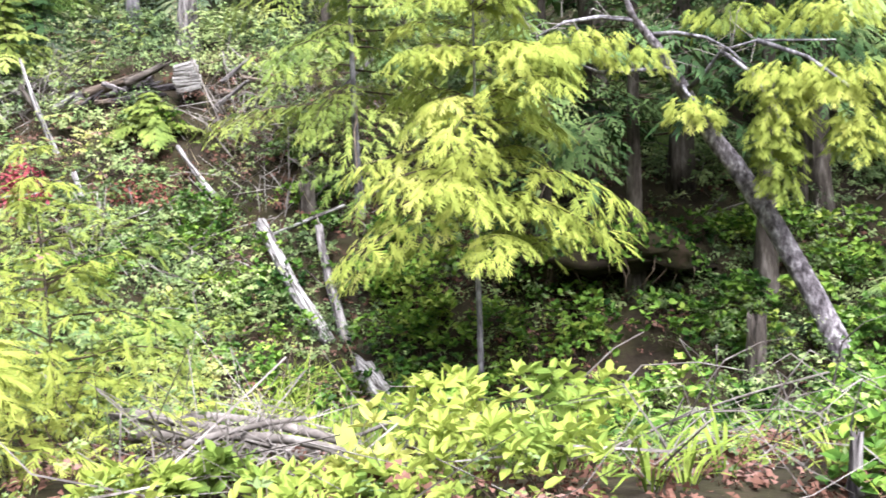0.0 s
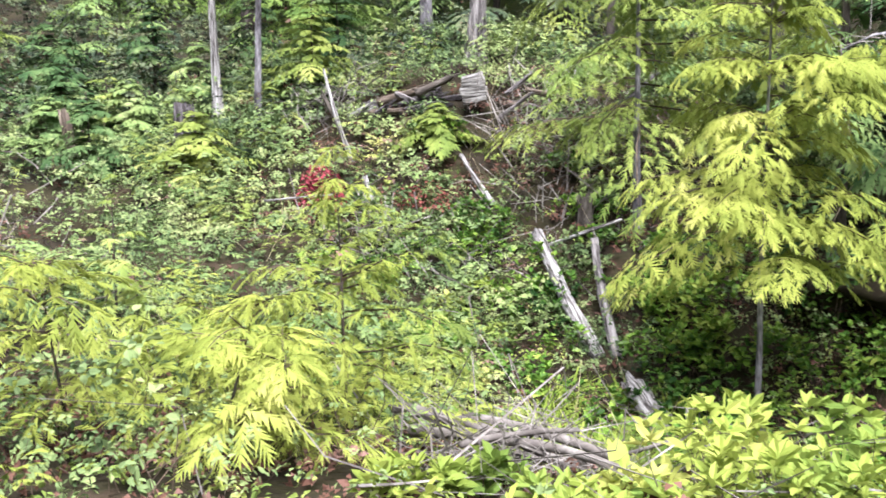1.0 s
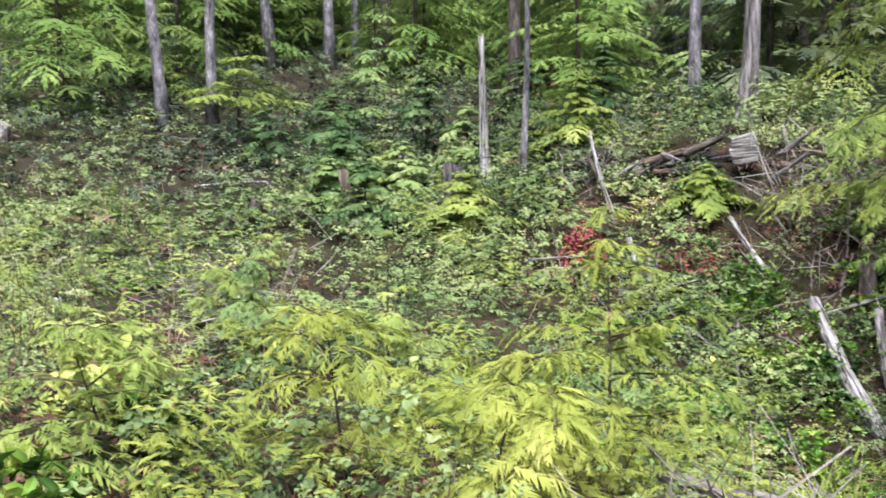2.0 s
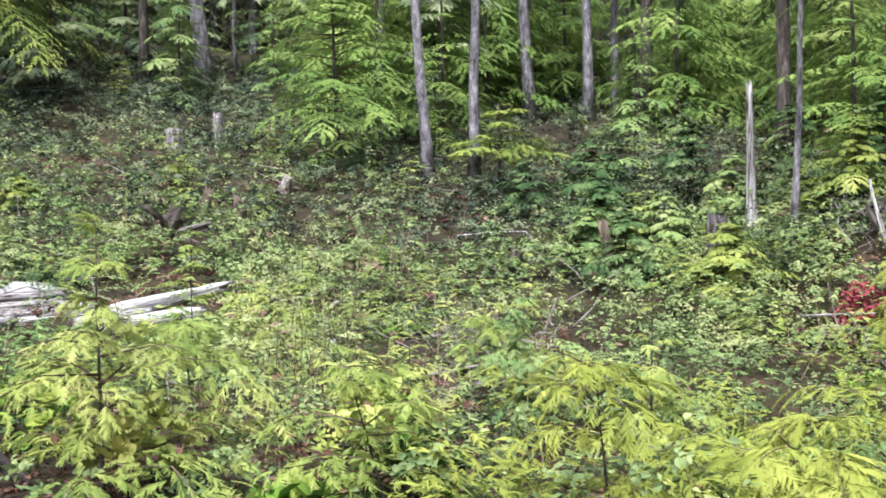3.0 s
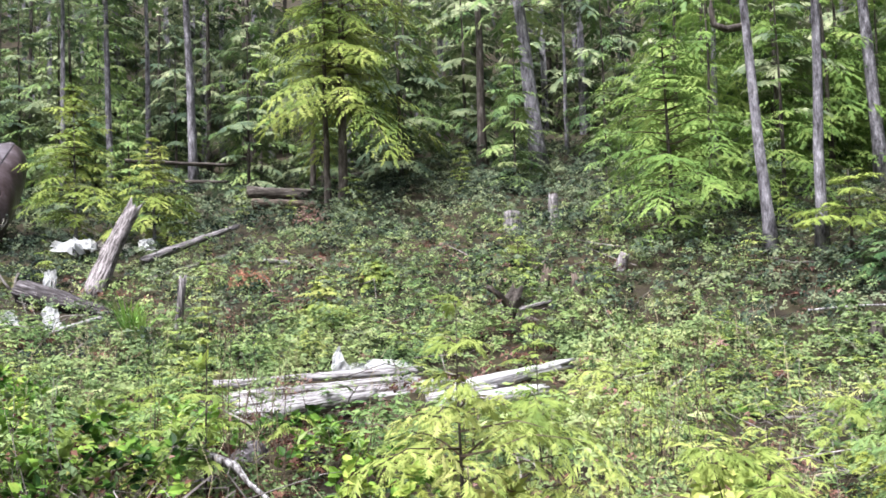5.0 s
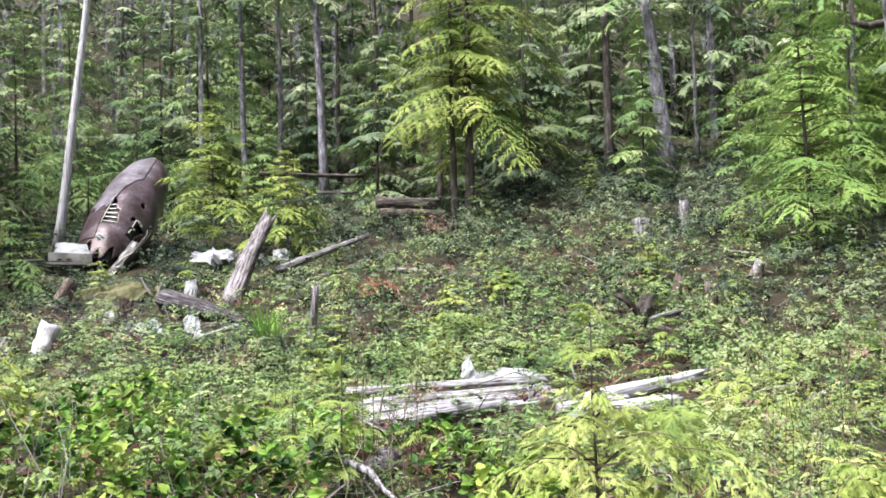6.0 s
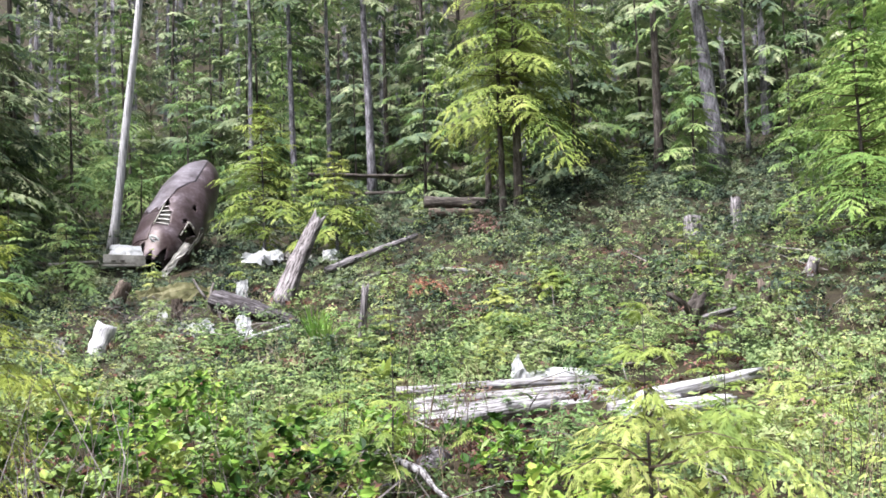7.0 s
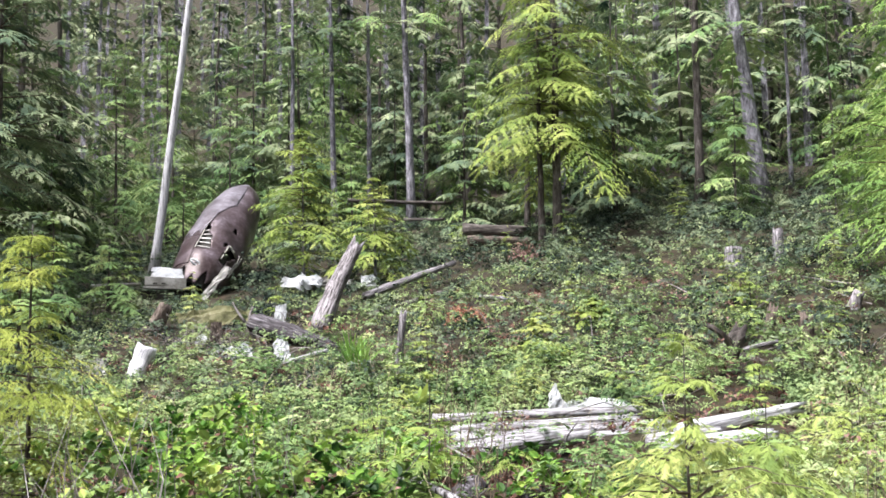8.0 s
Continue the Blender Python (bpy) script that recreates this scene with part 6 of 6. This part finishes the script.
# wing sheet on the log pile
sheet_thing("metal_sheet", "domed white wing skin lying behind the log pile", [(-14.65, 6.0, 0.68), (-14.4, 7.55, 0.64), (-15.2, 7.7, 0.74), (-15.4, 6.15, 0.88)], "white_metal", nu=16, nv=10, bow=0.11, seed=15, ragged=0.012, crumple=0.004, smooth=True)
sheet_thing("metal_sheet", "pointed upright white skin fragment", [(-14.6, 5.68, 0.66), (-14.55, 6.1, 0.66), (-14.7, 5.95, 1.16), (-14.73, 5.9, 1.14)], "white_metal", seed=16, ragged=0.03, nu=5, nv=6)
sheet_thing("metal_sheet", "reddish white scrap at the log pile's end", [(-15.3, 4.2, 0.55), (-15.2, 4.65, 0.55), (-15.5, 4.65, 0.85), (-15.5, 4.2, 0.85)], "olive_metal", seed=17, ragged=0.03)
sheet_thing("metal_sheet", "small white scrap among shrubs in the clearing", [(-9.0, 7.5, 0.22), (-8.9, 7.62, 0.22), (-9.05, 7.7, 0.36), (-9.1, 7.6, 0.36)], "white_metal", seed=18, ragged=0.1, nu=4, nv=4)


# ---------------------------------------------------------------- single plants
def leaf_bush(name, label, x, y, r, h, count, leaf, mat, aspect=0.6, seed=0, stems=10, category="shrub", group="", gz_off=0.0, tilt=0.5):
    """One shrub: stems from a foot and leaves over a dome."""
    g = np.random.default_rng(seed)
    ob = tagged(empty(name, (x, y, gz(x, y) + gz_off)), label, category, group)
    n = stems
    ends = np.stack([g.normal(0, 0.5, n) * r, g.normal(0, 0.5, n) * r, g.uniform(0.6, 1.05, n) * h], 1)
    tagged(piece("stemwork", sticks_mesh("stemwork", np.stack([ends[:, 0] * 0.15, ends[:, 1] * 0.15, np.full(n, -0.05)], 1), ends, 0.007, M["stem"]), ob), kind="stuff")
    u, ph = np.sqrt(g.uniform(0, 1, count)), g.uniform(0, 6.283, count)
    p = np.stack([u * np.cos(ph) * r, u * np.sin(ph) * r, np.sqrt(1 - 0.9 * u * u) * h * g.uniform(0.35, 1.1, count)], 1)
    p += (noise2(p[:, 0] * 7 / r, p[:, 1] * 7 / r, 1.0, seed)[:, None] - 0.5) * 0.3 * h * np.array([0, 0, 1.0])
    v, f = leaves(p, p / (r, r, h) * 0.6 + (0, 0, 0.6) + g.normal(0, tilt, (count, 3)), leaf * g.uniform(0.6, 1.3, count), aspect, 2)
    piece("foliage", raw_mesh("foliage", v, f, M[mat]), ob)
    return ob


def whorl_bush(name, label, x, y, r, h, tips, per, leaf, mat, aspect=0.45, seed=0, category="shrub", group=""):
    """One shrub of upright stems, each ending in a whorl of pointed leaves, with more leaves below."""
    g = np.random.default_rng(seed)
    ob = tagged(empty(name, (x, y, gz(x, y))), label, category, group)
    u, ph = np.sqrt(g.uniform(0, 1, tips)), g.uniform(0, 6.283, tips)
    tip = np.stack([u * np.cos(ph) * r, u * np.sin(ph) * r, h * np.sqrt(1 - 0.6 * u * u) * np.where(g.uniform(0, 1, tips) < 0.2, g.uniform(0.35, 0.65, tips), g.uniform(0.7, 1.1, tips))], 1)
    tagged(piece("stemwork", sticks_mesh("stemwork", tip[::2] * (0.35, 0.35, 0) - (0, 0, 0.05), tip[::2], 0.004, M["stem"], 0.14), ob), kind="stuff")
    k = np.repeat(np.arange(tips), per)
    a = np.tile(np.arange(per) * 6.283 / per, tips) + g.normal(0, 0.3, len(k))
    lift = g.uniform(-0.1, 1.3, len(k))
    out = np.stack([np.cos(a), np.sin(a), lift], 1)
    size = leaf * g.uniform(0.65, 1.25, len(k))
    at = tip[k] + unit(out) * (size * 0.55)[:, None] - np.array([0, 0, 1.0]) * (g.uniform(0, 0.12, len(k)) * (g.uniform(0, 1, len(k)) < 0.4))[:, None]
    v, f = leaves(at, np.array([0, 0, 1.0]) + g.normal(0, 0.45, (len(k), 3)), size, aspect, 2, along=out)
    piece("foliage", raw_mesh("foliage", v, f, M[mat]), ob)
    return ob


leaf_bush("red_shrub", "small shrub with crimson leaves on the bank", -4.95, 12.6, 0.34, 0.6, 800, 0.06, "red_leaf", seed=1, group="red shrubs")
leaf_bush("red_shrub", "small shrub with faded rust-red leaves on the bank", -3.6, 12.75, 0.42, 0.4, 480, 0.05, "rust_leaf", seed=2, group="red shrubs")
leaf_bush("dead_sapling", "dead orange-brown needles of a young conifer", -21.8, 6.7, 0.5, 0.45, 700, 0.08, "orange_leaf", 0.4, seed=3)
leaf_bush("dead_shrub", "brown dead shrub on the slope", -18.6, 6.6, 0.45, 0.5, 380, 0.06, "dead_leaf", seed=4, group="dead shrubs")
leaf_bush("dead_shrub", "brown dead shrub below a hemlock", -28.2, 10.6, 0.6, 0.7, 420, 0.07, "dead_leaf", seed=5, group="dead shrubs")
leaf_bush("dead_shrub", "brown dead shrub among green ones", -18.0, 5.2, 0.4, 0.6, 300, 0.05, "dead_leaf", seed=6, group="dead shrubs")
for n, (x, y, r, h, mat) in enumerate([(-10.6, 2.7, 0.55, 0.5, "fresh"), (-10.9, 1.5, 0.6, 0.6, "fresh"), (-11.4, 0.5, 0.6, 0.55, "fresh"), (-11.2, -0.6, 0.6, 0.7, "fresh"), (-12.0, 2.2, 0.6, 0.55, "fresh"), (-12.3, 0.9, 0.65, 0.65, "fresh"),
                                       (-11.9, 3.3, 0.5, 0.4, "salal"), (-13.0, 2.8, 0.6, 0.5, "fresh"), (-13.4, 1.3, 0.6, 0.6, "fresh"), (-12.9, -0.3, 0.65, 0.7, "fresh"), (-14.4, 2.0, 0.6, 0.55, "huckle"), (-10.2, 0.4, 0.5, 0.4, "fresh"), (-14.2, 0.3, 0.65, 0.6, "fresh"),
                                       (-13.9, -1.2, 0.65, 0.7, "huckle"), (-12.4, -1.7, 0.6, 0.8, "huckle"), (-10.9, -1.6, 0.55, 0.8, "fresh"), (-9.6, 1.9, 0.5, 0.4, "fresh"), (-15.4, 1.2, 0.6, 0.5, "fresh"), (-11.0, 3.9, 0.5, 0.4, "fresh"), (-15.0, -0.6, 0.6, 0.6, "fresh"),
                                       (-8.8, 2.6, 0.45, 0.32, "salal"), (-5.9, 3.4, 0.35, 0.5, "fresh"), (-7.5, 3.4, 0.4, 0.45, "fresh"), (-9.3, 3.6, 0.45, 0.4, "fresh"),
                                       (-5.0, 4.6, 0.4, 0.4, "fresh"), (-4.5, 4.4, 0.35, 0.35, "fresh"), (-5.6, 5.2, 0.4, 0.45, "fresh"), (-6.2, 4.9, 0.4, 0.4, "salal"), (-4.2, 3.3, 0.35, 0.3, "fresh"), (-5.2, 5.9, 0.45, 0.4, "salal")]):
    big = mat == "fresh"
    bush = whorl_bush("salal_bush", "leafy bush with fresh oval green leaves, some brown", x, y, r, h * 1.05, 28, 6, 0.118, "hollow_leaf" if n % 5 in (0, 2, 3) else "fresh", 0.62, seed=20 + n, group="bushes near the path") if big else leaf_bush("salal_bush", "leafy bush with fresh oval green leaves, some brown" if big else "bushy shrub with small green leaves", x, y, r, h, 420 if big else 480, 0.085 if big else 0.05, mat, 0.62, seed=20 + n, group="bushes near the path", stems=16)
    if big:
        g = np.random.default_rng(900 + n)
        at = np.stack([g.normal(0, 0.6, 34) * r, g.normal(0, 0.6, 34) * r, g.uniform(0.35, 1.02, 34) * h], 1)
        v, f = leaves(at, g.normal(0, 0.7, (34, 3)) + (0, 0, 0.4), g.uniform(0.045, 0.085, 34), 0.6)
        tagged(piece("dead_leaf", raw_mesh("dead_leaf", v, f, M["dead_leaf"]), bush, "withered brown leaves"), kind="stuff")
for n, (x, y, r, h) in enumerate([(-1.05, 4.75, 0.22, 0.22), (-0.7, 4.4, 0.25, 0.2), (-0.2, 4.3, 0.25, 0.18), (-1.4, 4.6, 0.22, 0.2), (-0.1, 5.3, 0.35, 0.5), (0.4, 5.5, 0.4, 0.62), (-0.35, 5.0, 0.28, 0.16), (0.85, 5.9, 0.3, 0.6), (0.15, 4.75, 0.3, 0.36), (0.1, 6.0, 0.35, 0.6), (0.55, 4.8, 0.3, 0.3)]):
    whorl_bush("broadleaf_bush", "bright yellow-green bush with whorled pointed leaves", x, y, r, h, 24, 7, 0.1, "broad", 0.42, seed=40 + n, group="broadleaf bushes")
for n, (x, y, r, h) in enumerate([(2.45, 5.7, 0.3, 0.4), (2.75, 6.1, 0.4, 0.45), (2.15, 4.9, 0.3, 0.26), (2.9, 7.0, 0.4, 0.5), (3.3, 7.6, 0.45, 0.5), (1.95, 4.5, 0.25, 0.16), (0.0, 10.8, 0.45, 0.5), (0.6, 11.2, 0.45, 0.5), (1.1, 10.7, 0.45, 0.45), (-0.3, 11.6, 0.45, 0.5), (0.2, 12.0, 0.45, 0.5), (0.9, 11.9, 0.45, 0.55), (-0.6, 10.9, 0.4, 0.4), (1.5, 11.4, 0.45, 0.5), (-0.1, 10.1, 0.4, 0.4), (0.7, 10.3, 0.4, 0.4), (-0.4, 12.3, 0.45, 0.5), (0.3, 12.5, 0.45, 0.5), (0.6, 12.1, 0.45, 0.5), (-0.9, 11.7, 0.4, 0.45), (-0.2, 11.3, 0.4, 0.4)]):
    whorl_bush("salal_bush", "low salal bush with fresh green leaves beside dead twigs", x, y, r, h, 34, 5, 0.08, "hollow_leaf", 0.6, seed=140 + n, group="salal bushes by the hollow")
for n, (x, y) in enumerate([(-3.0, 15.4), (-4.3, 15.4), (-2.2, 15.2), (-5.3, 15.3), (-3.7, 15.7), (-4.9, 14.25), (-3.9, 14.15)]):
    leaf_bush("huckleberry_bush", "small huckleberry bush with pale green leaves on the crest", x, y, 0.45, 0.5, 420, 0.05, "huckle", 0.55, seed=290 + n, group="huckleberry bushes on the crest")
for n, (x, y, h) in enumerate([(-7.7, -0.25, 0.85), (-8.0, 0.1, 1.05), (-7.6, 0.3, 0.95), (-8.1, 0.55, 1.1), (-7.7, 0.75, 0.95), (-8.3, 0.95, 1.0), (-7.8, 1.15, 0.85), (-8.2, 1.45, 0.85), (-7.7, 1.6, 0.7), (-8.3, 1.95, 0.7), (-8.6, 0.25, 1.1), (-8.7, 1.2, 0.9)]):
    bush = whorl_bush("salal_bush", "tall leggy salal bush with large fresh leaves over brown stems", x, y, 0.32, h, 19, 6, 0.1, "fresh" if n % 3 == 0 else "hollow_leaf", 0.64, seed=310 + n, group="leggy salal bushes")
    g = np.random.default_rng(340 + n)
    at = np.stack([g.normal(0, 0.2, 12), g.normal(0, 0.2, 12), g.uniform(0.35, 0.95, 12) * h], 1)
    v, f = leaves(at, g.normal(0, 0.7, (12, 3)) + (0, 0, 0.4), g.uniform(0.05, 0.09, 12), 0.6)
    tagged(piece("dead_leaf", raw_mesh("dead_leaf", v, f, M["dead_leaf"]), bush, "withered brown leaves"), kind="stuff")
bank = np.random.default_rng(65)
for n in range(46):
    x, y = bank.uniform(-4.6, -1.2), bank.uniform(10.9, 14.3)
    if abs(x + 1.45 + 0.66 * (y - 11.5)) < 0.3:
        continue
    s_ = bank.uniform(0.55, 1.2)
    whorl_bush("salal_bush", "low salal bush with green leaves on the bank", x, y, 0.38 * s_, 0.34 * s_, 30, 5, 0.078, "hollow_leaf" if n % 3 else "salal", 0.6, seed=240 + n, group="salal bushes on the bank")
for n, (x, y) in enumerate([(1.2, 9.3), (1.7, 9.6), (2.3, 8.6), (1.6, 7.6), (2.9, 8.1), (0.7, 8.9), (2.1, 9.9), (1.3, 8.2)]):
    whorl_bush("salal_bush", "low salal bush on the hollow's floor", x, y, 0.32, 0.34, 30, 5, 0.08, "hollow_leaf", 0.62, seed=360 + n, group="salal bushes on the hollow's floor")
for n, (x, y) in enumerate([(-2.3, 10.6), (-1.9, 10.1), (-2.7, 10.2), (-1.6, 9.7), (-2.4, 9.6), (-3.1, 9.9), (-2.0, 11.3), (-1.75, 11.7), (-2.9, 10.9), (-1.2, 9.9)]):
    whorl_bush("salal_bush", "low salal bush with green leaves at the bank's foot", x, y, 0.34, 0.32, 28, 5, 0.082, "hollow_leaf" if n % 4 else "fresh", 0.6, seed=380 + n, group="salal bushes at the bank's foot")
hollow = np.random.default_rng(64)
for n in range(78):
    x, y = hollow.uniform(-0.9, 5.2), hollow.uniform(8.7, 13.0)
    if 0.9 < x < 3.1 and y > 11.2 or 0.9 < x < 2.2 and y < 9.4 or float(gaps(x * 1.6 + 0.5, y * 1.6)) < 0.35:
        continue
    s_ = hollow.uniform(0.6, 1.25)
    whorl_bush("salal_bush", "salal bush with glossy green leaves in the shaded hollow", x, y, 0.4 * s_, 0.5 * s_, 36, 5, 0.092, "hollow_leaf", 0.62, seed=60 + n, group="salal bushes in the hollow")


def blade_tuft(name, label, x, y, count, length, width, mat, seed=0, spread=0.6, category="plant", group=""):
    """A tuft of arching blades or strap leaves."""
    g = np.random.default_rng(seed)
    vs, fs = [], []
    for n in range(count):
        ph, L, w, k = g.uniform(0, 6.283), length * g.uniform(0.55, 1.15), width * g.uniform(0.7, 1.2), spread * g.uniform(0.3, 1.3)
        out, side = np.array([math.cos(ph), math.sin(ph), 0]), np.array([-math.sin(ph), math.cos(ph), 0])
        b = len(vs) * 1
        for q in range(5):
            s_ = q / 4
            p = out * (0.05 + L * k * s_ ** 1.5) + np.array([0, 0, L * (s_ - 0.55 * k * s_ ** 2.4)])
            ww = w * (0.5 + 1.2 * s_) * (1 - s_ ** 2.2) + 0.001
            vs += [p - side * ww, p + side * ww]
        fs += [(b + 2 * q, b + 2 * q + 1, b + 2 * q + 3, b + 2 * q + 2) for q in range(4)]
    ob = new(name, raw_mesh(name, np.array(vs), np.array(fs), M[mat]))
    ob.location = (x, y, gz(x, y))
    return tagged(ob, label, category, group)


for n, (x, y, c, L, w) in enumerate([(-15.9, 4.1, 12, 0.55, 0.07), (-18.9, 3.6, 60, 1.0, 0.016), (-18.6, 3.75, 30, 0.8, 0.02), (0.05, 6.2, 9, 0.4, 0.05), (-0.5, 5.6, 8, 0.35, 0.05)]):
    blade_tuft("leaf_rosette" if w > 0.03 else "grass_tuft", "rosette of large bright green strap leaves" if w > 0.03 else "tall fresh green grass tuft", x, y, c, L, w, "broad" if w > 0.03 else "fern", 5 + n)
for n in range(9):
    x, y = 0.6 + 2.4 * rng.uniform(), 4.6 + 2.2 * rng.uniform()
    blade_tuft("grass_tuft", "thin yellow-green grass tuft among dead twigs", x, y, 14, 0.36, 0.008, "grass", 600 + n, 1.0, group="grass tufts")
for n in range(84):
    x, y = (-1.7 + 2.6 * rng.uniform(), 6.3 + 3.8 * rng.uniform()) if n < 60 else (-4.6 + 2.4 * rng.uniform(), 6.6 + 2.4 * rng.uniform())
    blade_tuft("grass_tuft", "arching yellow-green grass tuft in the clearing", x, y, 22, 0.55, 0.011, "grass", 300 + n, 0.9, group="grass tufts")


def fern(x, y, L, n, seed, label, mat="fern"):
    g = np.random.default_rng(seed)
    ph = np.arange(n) * 6.283 / n + g.normal(0, 0.2, n)
    out = np.stack([np.cos(ph), np.sin(ph), g.uniform(0.7, 1.5, n)], 1)
    l = L * g.uniform(0.75, 1.15, n)
    v, t = fronds(np.zeros((n, 3)), out, np.stack([-np.cos(ph) * 0.6, -np.sin(ph) * 0.6, np.ones(n)], 1), l, l * 0.3, g.uniform(0.35, 0.7, n), 10)
    ob = new("fern", raw_mesh("fern", v, t, M[mat]))
    ob.location = (x, y, gz(x, y))
    return tagged(ob, label, "fern", "ferns")


for n, (x, y, L) in enumerate([(1.5, 8.4, 0.6), (1.1, 7.6, 0.5), (2.7, 8.3, 0.55), (-0.9, 7.0, 0.45), (0.4, 7.2, 0.5), (-3.1, 7.6, 0.5), (-4.2, 8.3, 0.45), (-6.2, 6.2, 0.45), (-7.8, 6.9, 0.5), (1.75, 9.3, 0.75), (2.1, 9.0, 0.6), (2.3, 9.4, 0.55), (1.9, 8.1, 0.6), (2.45, 7.9, 0.55), (1.4, 8.9, 0.55), (2.9, 8.8, 0.55), (3.5, 8.9, 0.5), (1.0, 8.3, 0.55), (2.6, 9.2, 0.5), (-9.6, 9.4, 0.5), (-16.9, 4.9, 0.6), (-15.8, 5.3, 0.5), (-3.0, 10.6, 0.55), (-2.4, 10.2, 0.5), (-3.4, 9.6, 0.5)]):
    fern(x, y, L, 13, 500 + n, "sword fern with fresh green arching fronds")
# upright bare twiggy shrubs
for n, (x, y, h, c) in enumerate([(-7.0, 0.1, 1.25, 9), (-7.2, -0.5, 1.3, 9), (-7.7, 0.9, 1.2, 8), (-9.0, 3.0, 1.1, 9), (-10.4, 3.5, 1.0, 6), (-7.0, 5.6, 1.1, 7), (-6.4, 5.4, 0.95, 6), (-8.0, 3.4, 0.9, 6), (-9.3, 8.2, 1.3, 4), (-13.6, 4.7, 0.9, 4), (-17.0, 4.7, 1.1, 8), (-9.36, 2.73, 1.6, 10), (-9.52, 2.08, 1.35, 7), (-8.52, 4.72, 1.4, 4), (-7.0, 5.9, 1.35, 5), (-9.9, 7.6, 1.5, 4), (-6.2, -0.75, 1.45, 5), (-6.3, -0.25, 1.6, 6)]):
    g = np.random.default_rng(700 + n)
    st = np.stack([g.normal(0, 0.04, c), g.normal(0, 0.04, c), np.zeros(c)], 1)
    en = np.stack([g.normal(0, 0.12, c), g.normal(0, 0.12, c), h * g.uniform(0.7, 1.05, c)], 1)
    tw = tagged(empty("twig_shrub", (x, y, gz(x, y))), "upright thin-stemmed shrub with sparse small leaves", "shrub", "twig shrubs")
    for q in range(c):
        piece("stem", sticks_mesh("stem", st[q:q + 1], en[q:q + 1], 0.005, M["twig" if n < 3 or n > 15 else "stem"], 0.12), tw)
    q = np.repeat(np.arange(c), 14)
    w_ = g.uniform(0.45, 1.05, len(q))
    at = st[q] * (1 - w_)[:, None] + en[q] * w_[:, None] + g.normal(0, 0.045, (len(q), 3))
    v, f = leaves(at, g.normal(0, 0.6, (len(q), 3)) + (0, 0, 0.6), 0.04 * g.uniform(0.6, 1.3, len(q)), 0.5)
    piece("foliage", raw_mesh("foliage", v, f, M["huckle"]), tw)
for n, (p, q, r) in enumerate([((-9.3, 1.2, 0.1), (-9.1, 1.55, 0.55), 0.1), ((-9.15, 1.4, 0.3), (-9.0, 1.8, 0.5), 0.07), ((-9.2, 1.5, 0.2), (-8.8, 1.5, 0.2), 0.06), ((-11.3, -0.4, 0.1), (-11.1, 0.3, 0.32), 0.09), ((-11.2, 0.5, 0.12), (-11.0, 1.1, 0.3), 0.08), ((-11.35, 0.9, 0.1), (-11.1, 1.6, 0.25), 0.06)]):
    log_thing("root", "torn red-brown root mass in the undergrowth", p, q, r, r * 0.6, "brown_wood", 201 + n, 0.1, 6, bow=0.1, group="torn roots")
for n, (x, y, r) in enumerate([(-9.9, 3.0, 0.16), (-9.6, 3.6, 0.13), (-10.3, 3.2, 0.14), (-9.4, 7.4, 0.1), (-9.0, 2.4, 0.12)]):
    bm = bmesh.new()
    bmesh.ops.create_icosphere(bm, subdivisions=3, radius=r)
    for q in bm.verts:
        q.co *= 1 + 0.35 * noise.noise(q.co * 7 + Vector((n * 9, 0, 0)))
        q.co.z *= 0.75
    ob = part("rock", bm, M["dark_wood"], None, "", True)
    ob.location = (x, y, gz(x, y) + 0.12)
    tagged(ob, "dark grey lump of rotten wood and stone among leaves", "rock", "dark lumps")
for n, (p, m_, q, r) in enumerate([((0.75, 5.9, -0.55), (1.2, 6.1, -0.05), (1.9, 6.2, -0.15), 0.008), ((1.9, 6.2, -0.6), (2.2, 6.1, 0.0), (2.9, 6.0, -0.45), 0.009), ((1.5, 6.5, -0.7), (1.75, 6.3, -0.1), (2.3, 6.6, -0.05), 0.007),
                                   ((1.2, 5.6, -0.5), (1.5, 5.8, -0.25), (2.4, 5.7, -0.3), 0.007), ((2.6, 6.8, -0.7), (2.6, 6.6, -0.1), (2.75, 6.3, 0.15), 0.009), ((0.6, 6.6, -0.8), (0.9, 6.4, -0.2), (1.3, 6.5, 0.05), 0.01), ((-0.6, 6.4, -0.55), (0.0, 6.3, -0.4), (0.7, 6.5, -0.55), 0.02)]):
    ob = new("arching_branch", tube_mesh("arching_branch", [p, tuple((np.array(p) + m_) / 2 + (0, 0, 0.06)), m_, tuple((np.array(m_) + q) / 2 + (0, 0, 0.04)), q], [r * 0.7, r * 0.65, r * 0.6, r * 0.45, r * 0.25], M["twig"], sides=7, wobble=0.08, seed=n))
    tagged(ob, "thin grey dead branch arching over the hollow", "branch", "arching branches")
